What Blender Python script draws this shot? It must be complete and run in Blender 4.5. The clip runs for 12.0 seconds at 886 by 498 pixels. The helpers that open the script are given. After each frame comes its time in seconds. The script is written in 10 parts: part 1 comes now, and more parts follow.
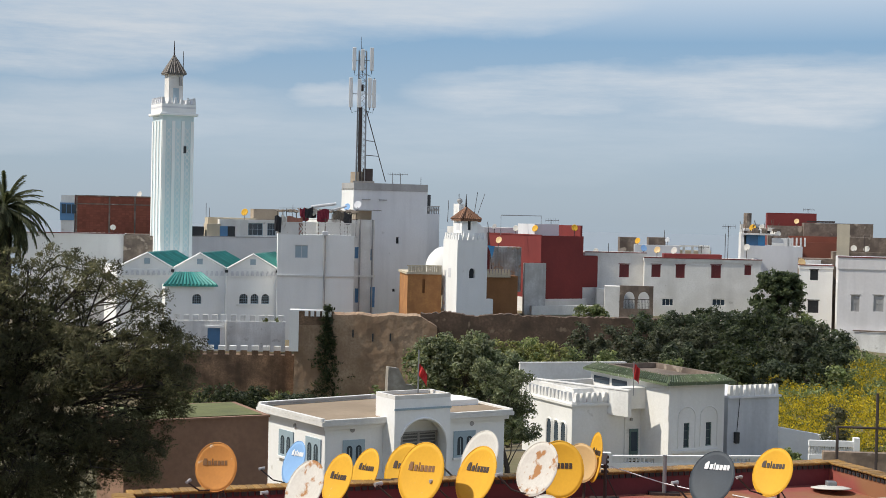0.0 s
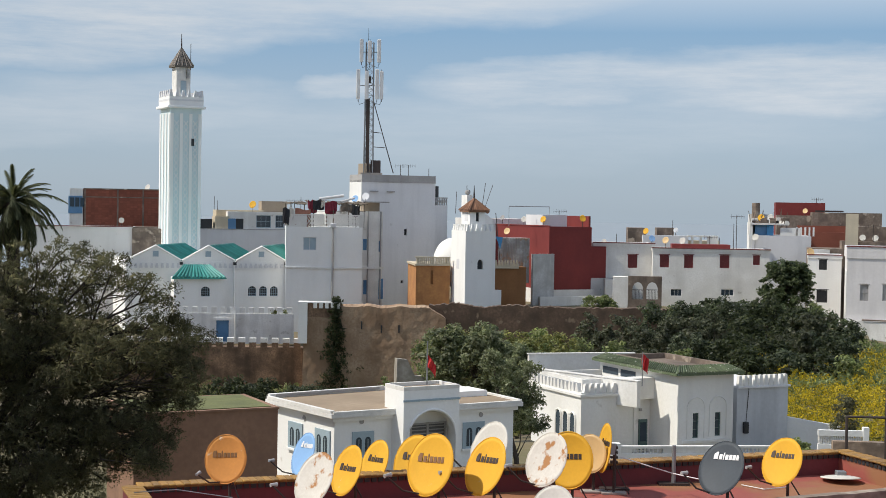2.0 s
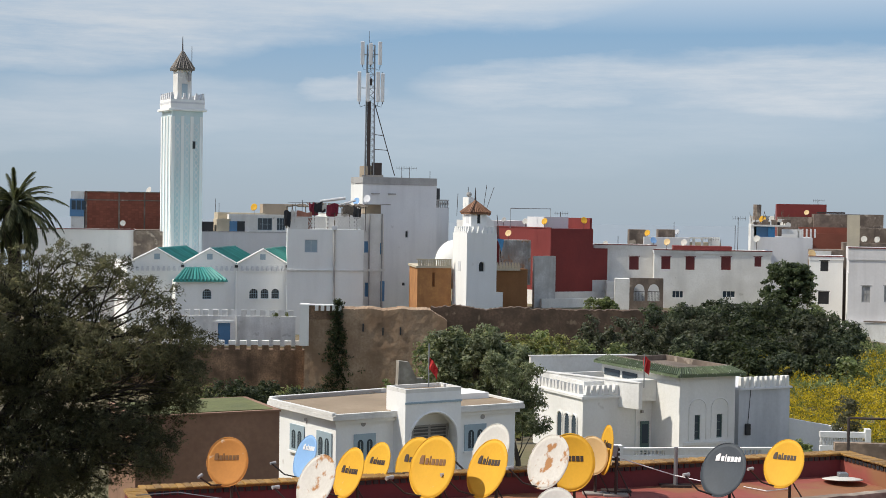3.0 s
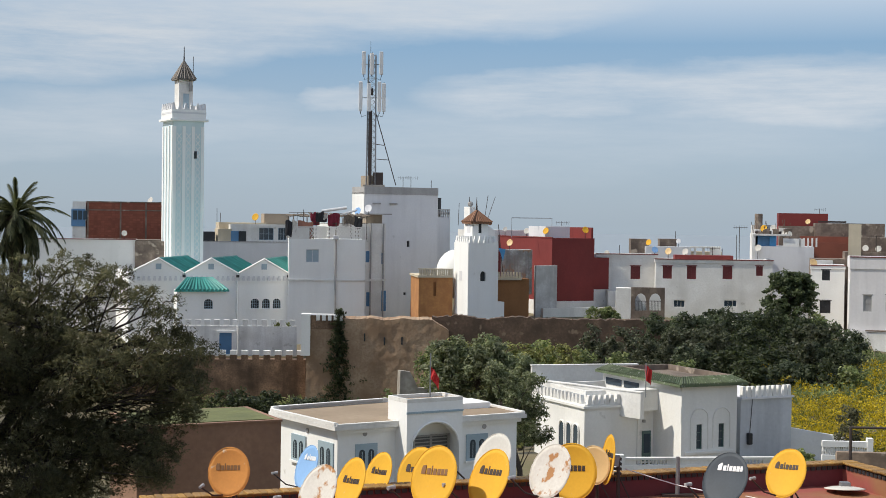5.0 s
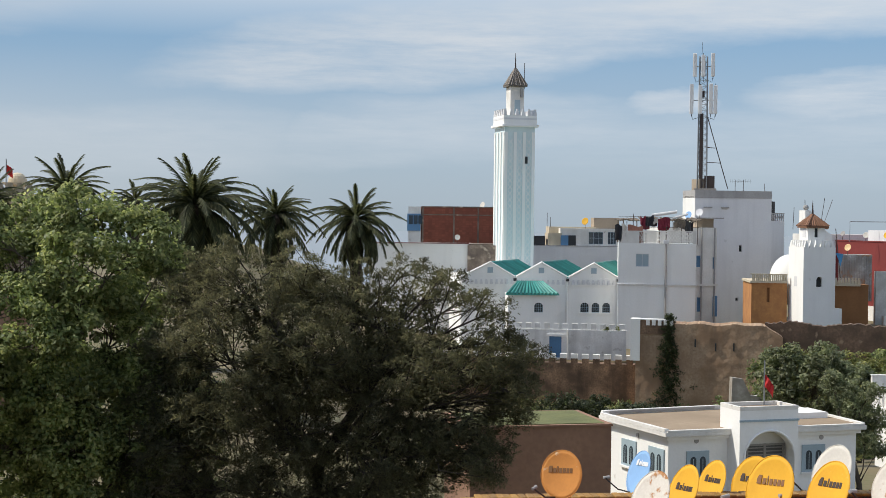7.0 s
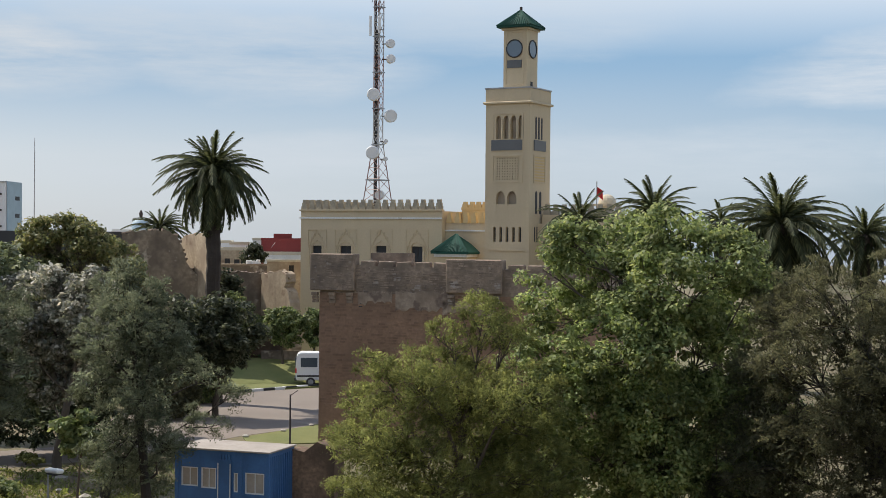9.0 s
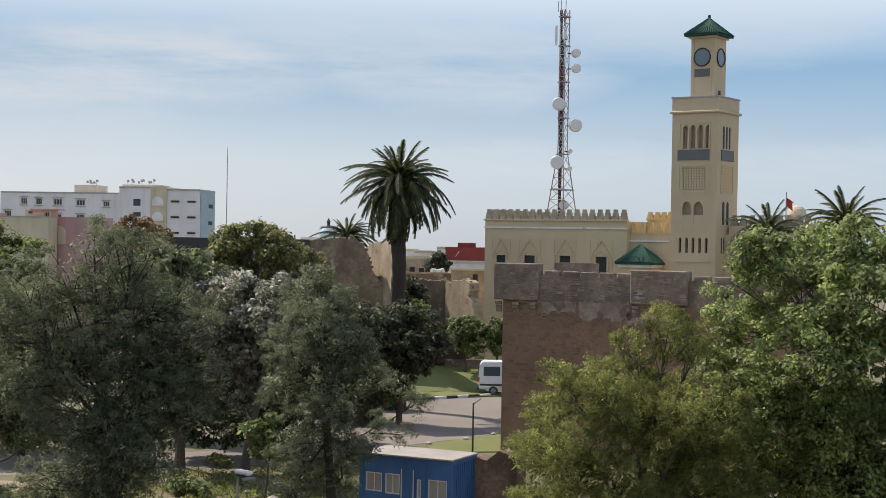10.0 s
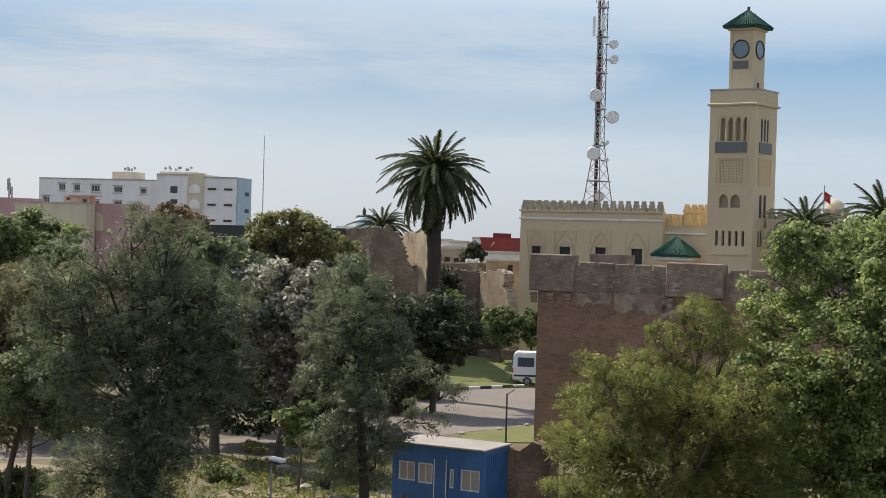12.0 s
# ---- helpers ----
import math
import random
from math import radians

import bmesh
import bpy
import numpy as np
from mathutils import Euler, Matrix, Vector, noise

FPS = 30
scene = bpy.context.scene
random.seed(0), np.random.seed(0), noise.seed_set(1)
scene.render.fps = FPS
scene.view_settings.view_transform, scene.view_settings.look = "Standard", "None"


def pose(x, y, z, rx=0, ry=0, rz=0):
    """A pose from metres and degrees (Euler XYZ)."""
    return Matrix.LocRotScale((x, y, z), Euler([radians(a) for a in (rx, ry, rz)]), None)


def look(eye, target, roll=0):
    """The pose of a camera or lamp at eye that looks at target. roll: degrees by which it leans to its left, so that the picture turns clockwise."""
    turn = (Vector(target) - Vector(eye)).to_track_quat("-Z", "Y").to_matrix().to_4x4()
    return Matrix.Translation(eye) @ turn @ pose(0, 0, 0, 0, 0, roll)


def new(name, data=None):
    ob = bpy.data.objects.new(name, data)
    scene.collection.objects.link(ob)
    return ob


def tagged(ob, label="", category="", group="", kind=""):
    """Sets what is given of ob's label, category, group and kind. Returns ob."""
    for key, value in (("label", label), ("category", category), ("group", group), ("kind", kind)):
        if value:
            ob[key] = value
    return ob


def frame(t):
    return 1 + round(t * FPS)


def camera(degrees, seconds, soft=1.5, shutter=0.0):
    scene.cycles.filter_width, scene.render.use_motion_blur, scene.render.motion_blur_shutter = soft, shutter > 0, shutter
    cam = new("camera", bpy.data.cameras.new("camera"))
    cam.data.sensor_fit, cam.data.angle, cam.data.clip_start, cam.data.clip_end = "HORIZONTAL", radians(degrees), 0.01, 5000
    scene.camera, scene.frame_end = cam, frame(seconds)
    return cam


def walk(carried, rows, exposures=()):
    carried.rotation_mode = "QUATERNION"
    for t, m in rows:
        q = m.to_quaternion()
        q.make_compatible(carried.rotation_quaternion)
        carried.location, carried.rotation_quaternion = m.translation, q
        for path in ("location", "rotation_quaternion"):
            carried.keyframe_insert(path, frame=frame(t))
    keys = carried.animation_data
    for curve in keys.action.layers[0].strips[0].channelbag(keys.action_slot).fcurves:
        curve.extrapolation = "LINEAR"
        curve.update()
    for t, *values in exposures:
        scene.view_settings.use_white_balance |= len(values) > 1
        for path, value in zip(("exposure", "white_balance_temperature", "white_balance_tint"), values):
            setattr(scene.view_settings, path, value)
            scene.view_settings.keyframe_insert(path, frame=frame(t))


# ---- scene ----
cam = camera(33.65, 12.0, soft=0.8)
# seconds, heading (to the right), pitch, roll; the camera turns about a standing person, 0.3 m in front of the body
ROWS = [
    (0.0, 0.514, -1.226, 1.241),
    (0.5, 0.398, -1.289, 1.141),
    (1.0, 0.516, -1.461, 1.147),
    (1.5, 0.442, -1.586, 1.069),
    (2.0, 0.201, -1.569, 0.957),
    (2.5, 0.103, -1.489, 0.945),
    (3.0, 0.146, -1.483, 0.845),
    (5.0, 0.087, -1.108, 0.773),
    (5.5, 0.000, -1.060, 0.700),
    (6.0, -1.699, -1.056, 0.690),
    (6.5, -5.939, -1.009, 0.626),
    (7.0, -12.731, -1.105, 0.678),
    (7.5, -18.559, -1.238, 0.529),
    (7.7, -21.272, -1.303, 0.502),
    (9.3, -37.841, -0.391, 0.685),
    (9.5, -39.461, -0.329, 0.793),
    (10.0, -42.431, -0.292, 1.031),
    (10.5, -43.909, -0.367, 1.255),
    (11.0, -43.961, -0.433, 1.246),
    (11.5, -43.920, -0.520, 1.367),
    (12.0, -43.795, -0.711, 1.631),
]
EYE, ARM = 11.5, 0.3


def stand(yaw, pitch, roll):
    a = radians(yaw)
    return pose(ARM * math.sin(a), ARM * (math.cos(a) - 1), EYE, 0, 0, -yaw) @ pose(0, 0, 0, 90 + pitch) @ pose(0, 0, 0, 0, 0, roll)


walk(cam, [(t, stand(a, b, c)) for t, a, b, c in ROWS], [(0, 0.02), (5.5, 0.02), (7.5, 0.1), (9.3, 0.25), (12, 0.28)])

# ---- light ----
SUN_AZ, SUN_EL = -95.0, 50.0          # degrees to the right of the first view, degrees up
SUN_STRENGTH, SKY_STRENGTH = 4.3, 0.12
HAZE = (0.36, 0.45, 0.55), (0.37, 0.48, 0.61), (0.25, 0.41, 0.60), (0.19, 0.35, 0.575)
CLOUD = (5.25, 5.7, 6.2)
world = bpy.data.worlds.new("sky")
scene.world = world
world.use_nodes = True
wn, wl = world.node_tree.nodes, world.node_tree.links
wn.clear()


def wnode(kind, operation=""):
    n = wn.new(kind)
    if operation:
        n.operation = operation
    return n


sky = wnode("ShaderNodeTexSky")
sky.sky_type, sky.sun_disc = "NISHITA", False
sky.sun_elevation, sky.sun_rotation = radians(SUN_EL), radians(SUN_AZ)
sky.air_density, sky.dust_density, sky.ozone_density, sky.altitude = 1.0, 0.5, 3.0, 30
wcoord = wnode("ShaderNodeTexCoord")
# thin high cloud: azimuth, elevation, half length, half height and tilt in degrees, and thickness
CLOUDS = (
    (-14.1, 6.85, 10.3, 2.06, 4.5, 1.00), (-2.0, 8.1, 11.0, 1.6, 4.5, 0.90), (-4.2, 4.70, 2.1, 0.66, 2.8, 0.75),
    (5.2, 5.08, 6.7, 1.19, 2.6, 0.85), (13.5, 5.12, 9.1, 1.66, 1.3, 0.95), (-10.9, 3.69, 6.9, 1.59, 1.4, 0.55),
    (2.9, 3.12, 16.2, 1.82, 1.8, 0.42), (-17.1, 6.28, 8.1, 1.39, 5.6, 0.80), (-7.1, 7.27, 9.9, 1.33, 2.5, 0.70),
    (-27.8, 2.55, 12.0, 1.99, 1.9, 0.60), (-15.5, 3.02, 6.2, 1.19, 3.8, 0.60), (-55.8, 6.18, 11.1, 2.15, 4.0, 1.00),
    (-43.7, 7.05, 9.6, 1.99, -2.4, 0.75), (-58.2, 3.56, 6.9, 1.26, 5.4, 0.70), (-41.9, 2.31, 11.6, 1.82, 2.2, 0.75),
    (-32.7, 7.99, 6.8, 1.49, 2.3, 0.40),
)
wsep = wnode("ShaderNodeSeparateXYZ")
wl.new(wcoord.outputs["Generated"], wsep.inputs[0])


def wmath(operation, a, b=None, clamp=False):
    n = wnode("ShaderNodeMath", operation)
    n.use_clamp = clamp
    for i, v in enumerate((a, b)):
        if isinstance(v, (int, float)):
            n.inputs[i].default_value = v
        elif v is not None:
            wl.new(v, n.inputs[i])
    return n.outputs[0]


def wnoise(vector, scale, detail, rough, stretch):
    m = wnode("ShaderNodeMapping")
    m.inputs["Scale"].default_value = (stretch, 1, 1)
    wl.new(vector, m.inputs[0])
    n = wnode("ShaderNodeTexNoise")
    for k, v in (("Scale", scale), ("Detail", detail), ("Roughness", rough)):
        n.inputs[k].default_value = v
    wl.new(m.outputs[0], n.inputs["Vector"])
    return n


waz = wmath("MULTIPLY", wmath("ARCTAN2", wsep.outputs["X"], wsep.outputs["Y"]), 180 / math.pi)
wel = wmath("MULTIPLY", wmath("ARCSINE", wsep.outputs["Z"]), 180 / math.pi)
wcomb = wnode("ShaderNodeCombineXYZ")
wl.new(waz, wcomb.inputs[0])
wl.new(wel, wcomb.inputs[1])
# ragged edges: the place of every streak is shaken by noise
wshake = wnoise(wcomb.outputs[0], 0.35, 6, 0.6, 0.35)
woff = wnode("ShaderNodeVectorMath", "MULTIPLY_ADD")
wl.new(wshake.outputs["Color"], woff.inputs[0])
woff.inputs[1].default_value = (6.0, 2.4, 0)
wl.new(wcomb.outputs[0], woff.inputs[2])
wthick = None
for az, el, half, high, tilt, thick in CLOUDS:
    m = wnode("ShaderNodeMapping")
    m.vector_type = "TEXTURE"
    m.inputs["Location"].default_value = (az + 3.0, el + 1.2, 0)
    m.inputs["Rotation"].default_value = (0, 0, radians(tilt))
    m.inputs["Scale"].default_value = (half, high, 1)
    wl.new(woff.outputs[0], m.inputs[0])
    g = wnode("ShaderNodeTexGradient")
    g.gradient_type = "SPHERICAL"
    wl.new(m.outputs[0], g.inputs[0])
    one = wmath("MULTIPLY", wmath("SMOOTH_MIN", wmath("MULTIPLY", g.outputs["Fac"], 2.5), 1.0), thick)
    wthick = one if wthick is None else wmath("MAXIMUM", wthick, one)
wfine = wnode("ShaderNodeMapRange")
wfine.inputs["From Min"].default_value, wfine.inputs["From Max"].default_value = 0.3, 0.65
wfine.inputs["To Min"].default_value, wfine.inputs["To Max"].default_value = 0.22, 1.08
wl.new(wnoise(wcomb.outputs[0], 0.8, 10, 0.68, 0.13).outputs["Fac"], wfine.inputs[0])
wlowcloud = wmath("MULTIPLY", wthick, wfine.outputs[0], True)
# higher up and all round the sky goes on in the same thin streaks
wall_round = wnode("ShaderNodeMapRange")
wall_round.inputs["From Min"].default_value, wall_round.inputs["From Max"].default_value = 0.47, 0.66
wl.new(wnoise(wcomb.outputs[0], 0.16, 8, 0.55, 0.3).outputs["Fac"], wall_round.inputs[0])
wup = wnode("ShaderNodeMapRange")
wup.inputs["From Min"].default_value, wup.inputs["From Max"].default_value = 8.5, 12.0
wl.new(wel, wup.inputs[0])
wrest = wnode("ShaderNodeMapRange")
wrest.inputs["From Min"].default_value, wrest.inputs["From Max"].default_value = 43.0, 55.0
wl.new(wmath("ABSOLUTE", wmath("ADD", waz, 22.0)), wrest.inputs[0])
wramp_out = wmath("MULTIPLY", wmath("MAXIMUM", wlowcloud, wmath("MULTIPLY", wall_round.outputs[0], wmath("MAXIMUM", wup.outputs[0], wrest.outputs[0]))), 0.95)
# the sky and its clouds are dimmed towards the sun, to offset the raised exposure
wdot = wnode("ShaderNodeVectorMath", "DOT_PRODUCT")
wl.new(wcoord.outputs["Generated"], wdot.inputs[0])
sa, se = radians(SUN_AZ), radians(SUN_EL)
wdot.inputs[1].default_value = (math.sin(sa) * math.cos(se), math.cos(sa) * math.cos(se), math.sin(se))
wgain = wnode("ShaderNodeMapRange")
wgain.inputs["From Min"].default_value, wgain.inputs["From Max"].default_value = 0.0, 1.0
wgain.inputs["To Min"].default_value, wgain.inputs["To Max"].default_value = 0.98, 0.74
wl.new(wdot.outputs["Value"], wgain.inputs[0])
# pale marine haze low down, clearer blue above
wlow = wnode("ShaderNodeValToRGB")
for e, (at, col) in zip([wlow.color_ramp.elements[0], wlow.color_ramp.elements[1], wlow.color_ramp.elements.new(0.3), wlow.color_ramp.elements.new(0.6)], ((0.0, HAZE[0]), (1.0, HAZE[3]), (0.3, HAZE[1]), (0.6, HAZE[2]))):
    e.position, e.color = at, (*col, 1)
wzin = wnode("ShaderNodeMapRange")
wzin.inputs["From Min"].default_value, wzin.inputs["From Max"].default_value = 0.0, 0.2
wl.new(wsep.outputs["Z"], wzin.inputs[0])
wl.new(wzin.outputs[0], wlow.inputs[0])
wlift = wnode("ShaderNodeVectorMath", "SCALE")
wl.new(wlow.outputs["Color"], wlift.inputs[0])
wk = wnode("ShaderNodeMath", "DIVIDE")
wl.new(wgain.outputs[0], wk.inputs[0])
wk.inputs[1].default_value = SKY_STRENGTH
wl.new(wk.outputs[0], wlift.inputs["Scale"])
whaz = wnode("ShaderNodeMapRange")
whaz.inputs["From Min"].default_value, whaz.inputs["From Max"].default_value = 0.16, 0.45
whaz.inputs["To Min"].default_value, whaz.inputs["To Max"].default_value = 0.85, 0.0
wl.new(wsep.outputs["Z"], whaz.inputs[0])
wmixh = wnode("ShaderNodeMix")
wmixh.data_type = "RGBA"
wl.new(whaz.outputs[0], wmixh.inputs["Factor"])
wl.new(sky.outputs[0], wmixh.inputs["A"])
# a whiter band of haze above the horizon on the sun's side
wside = wnode("ShaderNodeMapRange")
wside.inputs["From Min"].default_value, wside.inputs["From Max"].default_value = 0.15, 0.6
wside.inputs["To Max"].default_value = 0.75
wl.new(wdot.outputs["Value"], wside.inputs[0])
wband = wnode("ShaderNodeMapRange")
wband.inputs["From Min"].default_value, wband.inputs["From Max"].default_value = 0.05, 0.112
wband.inputs["To Min"].default_value, wband.inputs["To Max"].default_value = 1.0, 0.0
wl.new(wsep.outputs["Z"], wband.inputs[0])
wpale = wnode("ShaderNodeMath", "MULTIPLY")
wl.new(wside.outputs[0], wpale.inputs[0])
wl.new(wband.outputs[0], wpale.inputs[1])
wwhite = wnode("ShaderNodeMix")
wwhite.data_type = "RGBA"
wl.new(wpale.outputs[0], wwhite.inputs["Factor"])
wl.new(wlift.outputs[0], wwhite.inputs["A"])
wwhite.inputs["B"].default_value = (0.63 / SKY_STRENGTH, 0.635 / SKY_STRENGTH, 0.66 / SKY_STRENGTH, 1)
wl.new(wwhite.outputs["Result"], wmixh.inputs["B"])
# thin cloud overhead, out of view, is brightened to fill the shaded walls
wzen = wnode("ShaderNodeMapRange")
wzen.inputs["From Min"].default_value, wzen.inputs["From Max"].default_value = 0.2, 0.85
wzen.inputs["To Min"].default_value, wzen.inputs["To Max"].default_value = 1.0, 2.35
wl.new(wsep.outputs["Z"], wzen.inputs[0])
wboth = wnode("ShaderNodeMath", "MULTIPLY")
wl.new(wgain.outputs[0], wboth.inputs[0])
wl.new(wzen.outputs[0], wboth.inputs[1])
wlit = wnode("ShaderNodeVectorMath", "SCALE")
wlit.inputs[0].default_value = CLOUD
wl.new(wboth.outputs[0], wlit.inputs["Scale"])
wthin = wnode("ShaderNodeMapRange")
wthin.inputs["From Min"].default_value, wthin.inputs["From Max"].default_value = 0.0, 0.06
wl.new(wsep.outputs["Z"], wthin.inputs[0])
wfac = wnode("ShaderNodeMath", "MULTIPLY")
wl.new(wramp_out, wfac.inputs[0])
wl.new(wthin.outputs[0], wfac.inputs[1])
wmix = wnode("ShaderNodeMix")
wmix.data_type = "RGBA"
wl.new(wfac.outputs[0], wmix.inputs["Factor"])
wl.new(wmixh.outputs["Result"], wmix.inputs["A"])
wl.new(wlit.outputs[0], wmix.inputs["B"])
wbg = wnode("ShaderNodeBackground")
wbg.inputs["Strength"].default_value = SKY_STRENGTH
wl.new(wmix.outputs["Result"], wbg.inputs["Color"])
wout = wnode("ShaderNodeOutputWorld")
wl.new(wbg.outputs[0], wout.inputs[0])

sun_data = bpy.data.lights.new("sun", "SUN")
sun_data.energy, sun_data.angle, sun_data.color = SUN_STRENGTH, radians(0.6), (1.0, 0.935, 0.82)
sun = new("sun", sun_data)
sun.matrix_world = look((200 * math.sin(sa) * math.cos(se), 200 * math.cos(sa) * math.cos(se), 200 * math.sin(se)), (0, 0, 0))


# ---- materials ----
def material(name, base, second=None, rough=0.8, metal=0.0, grain=18.0, blotch=0.6, mix=0.55, bump=0.25, spots=None, streaks=0.0, spread=0.0, spec=0.5):
    """Two scales of variation between two colours, fine bump, and where wanted weather streaks that run down and spots of a third colour."""
    m = bpy.data.materials.new(name)
    m.use_nodes = True
    n, l = m.node_tree.nodes, m.node_tree.links
    b = n["Principled BSDF"]
    b.inputs["Roughness"].default_value, b.inputs["Metallic"].default_value = rough, metal
    b.inputs["Specular IOR Level"].default_value = spec
    second = second or [c * 0.72 for c in base]
    geo = n.new("ShaderNodeNewGeometry")

    def noise_at(scale, detail, vec=None, lo=0.35, hi=0.65):
        t = n.new("ShaderNodeTexNoise")
        t.inputs["Scale"].default_value, t.inputs["Detail"].default_value = scale, detail
        l.new(vec or geo.outputs["Position"], t.inputs["Vector"])
        r = n.new("ShaderNodeMapRange")
        r.inputs["From Min"].default_value, r.inputs["From Max"].default_value = lo, hi
        l.new(t.outputs["Fac"], r.inputs[0])
        return r.outputs[0]

    def blend(fac, a, c, how="MIX"):
        x = n.new("ShaderNodeMix")
        x.data_type, x.blend_type = "RGBA", how
        for s, v in (("Factor", fac), ("A", a), ("B", c)):
            if isinstance(v, (tuple, list)):
                x.inputs[s].default_value = (*v, 1)
            elif isinstance(v, (int, float)):
                x.inputs[s].default_value = v
            else:
                l.new(v, x.inputs[s])
        return x.outputs["Result"]

    def times(v, k):
        x = n.new("ShaderNodeMath")
        x.operation = "MULTIPLY"
        l.new(v, x.inputs[0])
        x.inputs[1].default_value = k
        return x.outputs[0]

    col = blend(times(noise_at(blotch, 4), mix), tuple(base), tuple(second))
    col = blend(times(noise_at(grain, 5), mix * 0.6), col, tuple(second))
    if streaks:
        mp = n.new("ShaderNodeMapping")
        mp.inputs["Scale"].default_value = (0.9, 0.9, 0.10)
        l.new(geo.outputs["Position"], mp.inputs[0])
        col = blend(times(noise_at(1.0, 7, mp.outputs[0], 0.5, 0.8), streaks * 0.7), col, tuple(c * 0.45 for c in second))
    if spots:
        col = blend(noise_at(spots[3], 4, None, spots[4], spots[4] + 0.08), col, spots[:3])
    if spread:
        info = n.new("ShaderNodeObjectInfo")
        h = n.new("ShaderNodeHueSaturation")
        r = n.new("ShaderNodeMapRange")
        r.inputs["To Min"].default_value, r.inputs["To Max"].default_value = 1 - spread, 1 + spread
        l.new(info.outputs["Random"], r.inputs[0])
        l.new(r.outputs[0], h.inputs["Value"])
        l.new(col, h.inputs["Color"])
        col = h.outputs[0]
    l.new(col, b.inputs["Base Color"])
    if bump:
        t = n.new("ShaderNodeTexNoise")
        t.inputs["Scale"].default_value, t.inputs["Detail"].default_value = grain * 0.6, 5
        l.new(geo.outputs["Position"], t.inputs["Vector"])
        bp = n.new("ShaderNodeBump")
        bp.inputs["Strength"].default_value, bp.inputs["Distance"].default_value = bump, 0.04
        l.new(t.outputs["Fac"], bp.inputs["Height"])
        l.new(bp.outputs[0], b.inputs["Normal"])
    return m


def foliage(name, base, second, third, rough=0.55, soft=False):
    """Leaves that differ leaf by leaf and clump by clump, and let some light through; soft ones are needles shaded by the roundness of their tuft."""
    m = bpy.data.materials.new(name)
    m.use_nodes = True
    n, l = m.node_tree.nodes, m.node_tree.links
    b = n["Principled BSDF"]
    b.inputs["Roughness"].default_value = rough
    b.inputs["Specular IOR Level"].default_value = 0.4
    geo = n.new("ShaderNodeNewGeometry")
    ramp = n.new("ShaderNodeValToRGB")
    ramp.color_ramp.elements[0].color, ramp.color_ramp.elements[1].color = (*base, 1), (*third, 1)
    e = ramp.color_ramp.elements.new(0.55)
    e.color = (*second, 1)
    l.new(geo.outputs["Random Per Island"], ramp.inputs[0])
    t = n.new("ShaderNodeTexNoise")
    t.inputs["Scale"].default_value, t.inputs["Detail"].default_value = 1.1, 4
    l.new(geo.outputs["Position"], t.inputs["Vector"])
    mr = n.new("ShaderNodeMapRange")
    mr.inputs["From Min"].default_value, mr.inputs["From Max"].default_value = 0.3, 0.7
    mr.inputs["To Min"].default_value, mr.inputs["To Max"].default_value = 0.55, 1.45
    l.new(t.outputs["Fac"], mr.inputs[0])
    if soft:
        puff = n.new("ShaderNodeAttribute")
        puff.attribute_name = "puff"
        l.new(puff.outputs["Vector"], b.inputs["Normal"])
        b.inputs["Specular IOR Level"].default_value = 0.12
        t.inputs["Scale"].default_value = 1.5
        mr.inputs["To Min"].default_value, mr.inputs["To Max"].default_value = 0.45, 1.6
    h = n.new("ShaderNodeHueSaturation")
    l.new(mr.outputs[0], h.inputs["Value"])
    l.new(ramp.outputs[0], h.inputs["Color"])
    l.new(h.outputs[0], b.inputs["Base Color"])
    tr = n.new("ShaderNodeBsdfTranslucent")
    warm = n.new("ShaderNodeMix")
    warm.data_type, warm.blend_type = "RGBA", "MULTIPLY"
    warm.inputs["Factor"].default_value = 1.0
    warm.inputs["B"].default_value = (1.4, 1.36, 1.15, 1)
    l.new(h.outputs[0], warm.inputs["A"])
    l.new(warm.outputs["Result"], tr.inputs["Color"])
    mx = n.new("ShaderNodeMixShader")
    mx.inputs[0].default_value = 0.38 if soft else 0.48
    l.new(b.outputs[0], mx.inputs[1])
    l.new(tr.outputs[0], mx.inputs[2])
    l.new(mx.outputs[0], n["Material Output"].inputs[0])
    return m


def glass(name, tint=(0.05, 0.07, 0.09)):
    m = material(name, tint, rough=0.12, bump=0.0, mix=0.3, blotch=2.0)
    return m


WHITE = material("whitewash", (0.83, 0.825, 0.80), (0.72, 0.71, 0.68), 0.85, grain=9, blotch=0.3, bump=0.3, streaks=0.2, mix=0.45, spots=(0.60, 0.59, 0.56, 1.1, 0.70))
VILLA_WHITE = material("weathered off-white paint", (0.80, 0.79, 0.755), (0.68, 0.665, 0.62), 0.88, grain=9, blotch=0.4, bump=0.3, streaks=0.35, mix=0.5, spots=(0.52, 0.50, 0.46, 1.1, 0.70))
PALE_STONE = material("pale broken stone", (0.50, 0.46, 0.40), (0.28, 0.25, 0.21), 0.95, grain=4, blotch=1.2, mix=1.0, bump=0.8, streaks=0.5)
COURT_WHITE = material("stained limewash", (0.86, 0.855, 0.83), (0.62, 0.60, 0.56), 0.9, grain=7, blotch=0.7, bump=0.35, streaks=0.9, mix=0.6, spots=(0.44, 0.42, 0.38, 1.0, 0.66))
# tuned whiter than WHITE for the mosque, house, tower and pavilion
BRIGHT_WHITE = material("bright limewash", (0.88, 0.88, 0.86), (0.78, 0.775, 0.75), 0.85, grain=9, blotch=0.3, bump=0.25, streaks=0.16, mix=0.45, spots=(0.64, 0.62, 0.58, 1.3, 0.71))
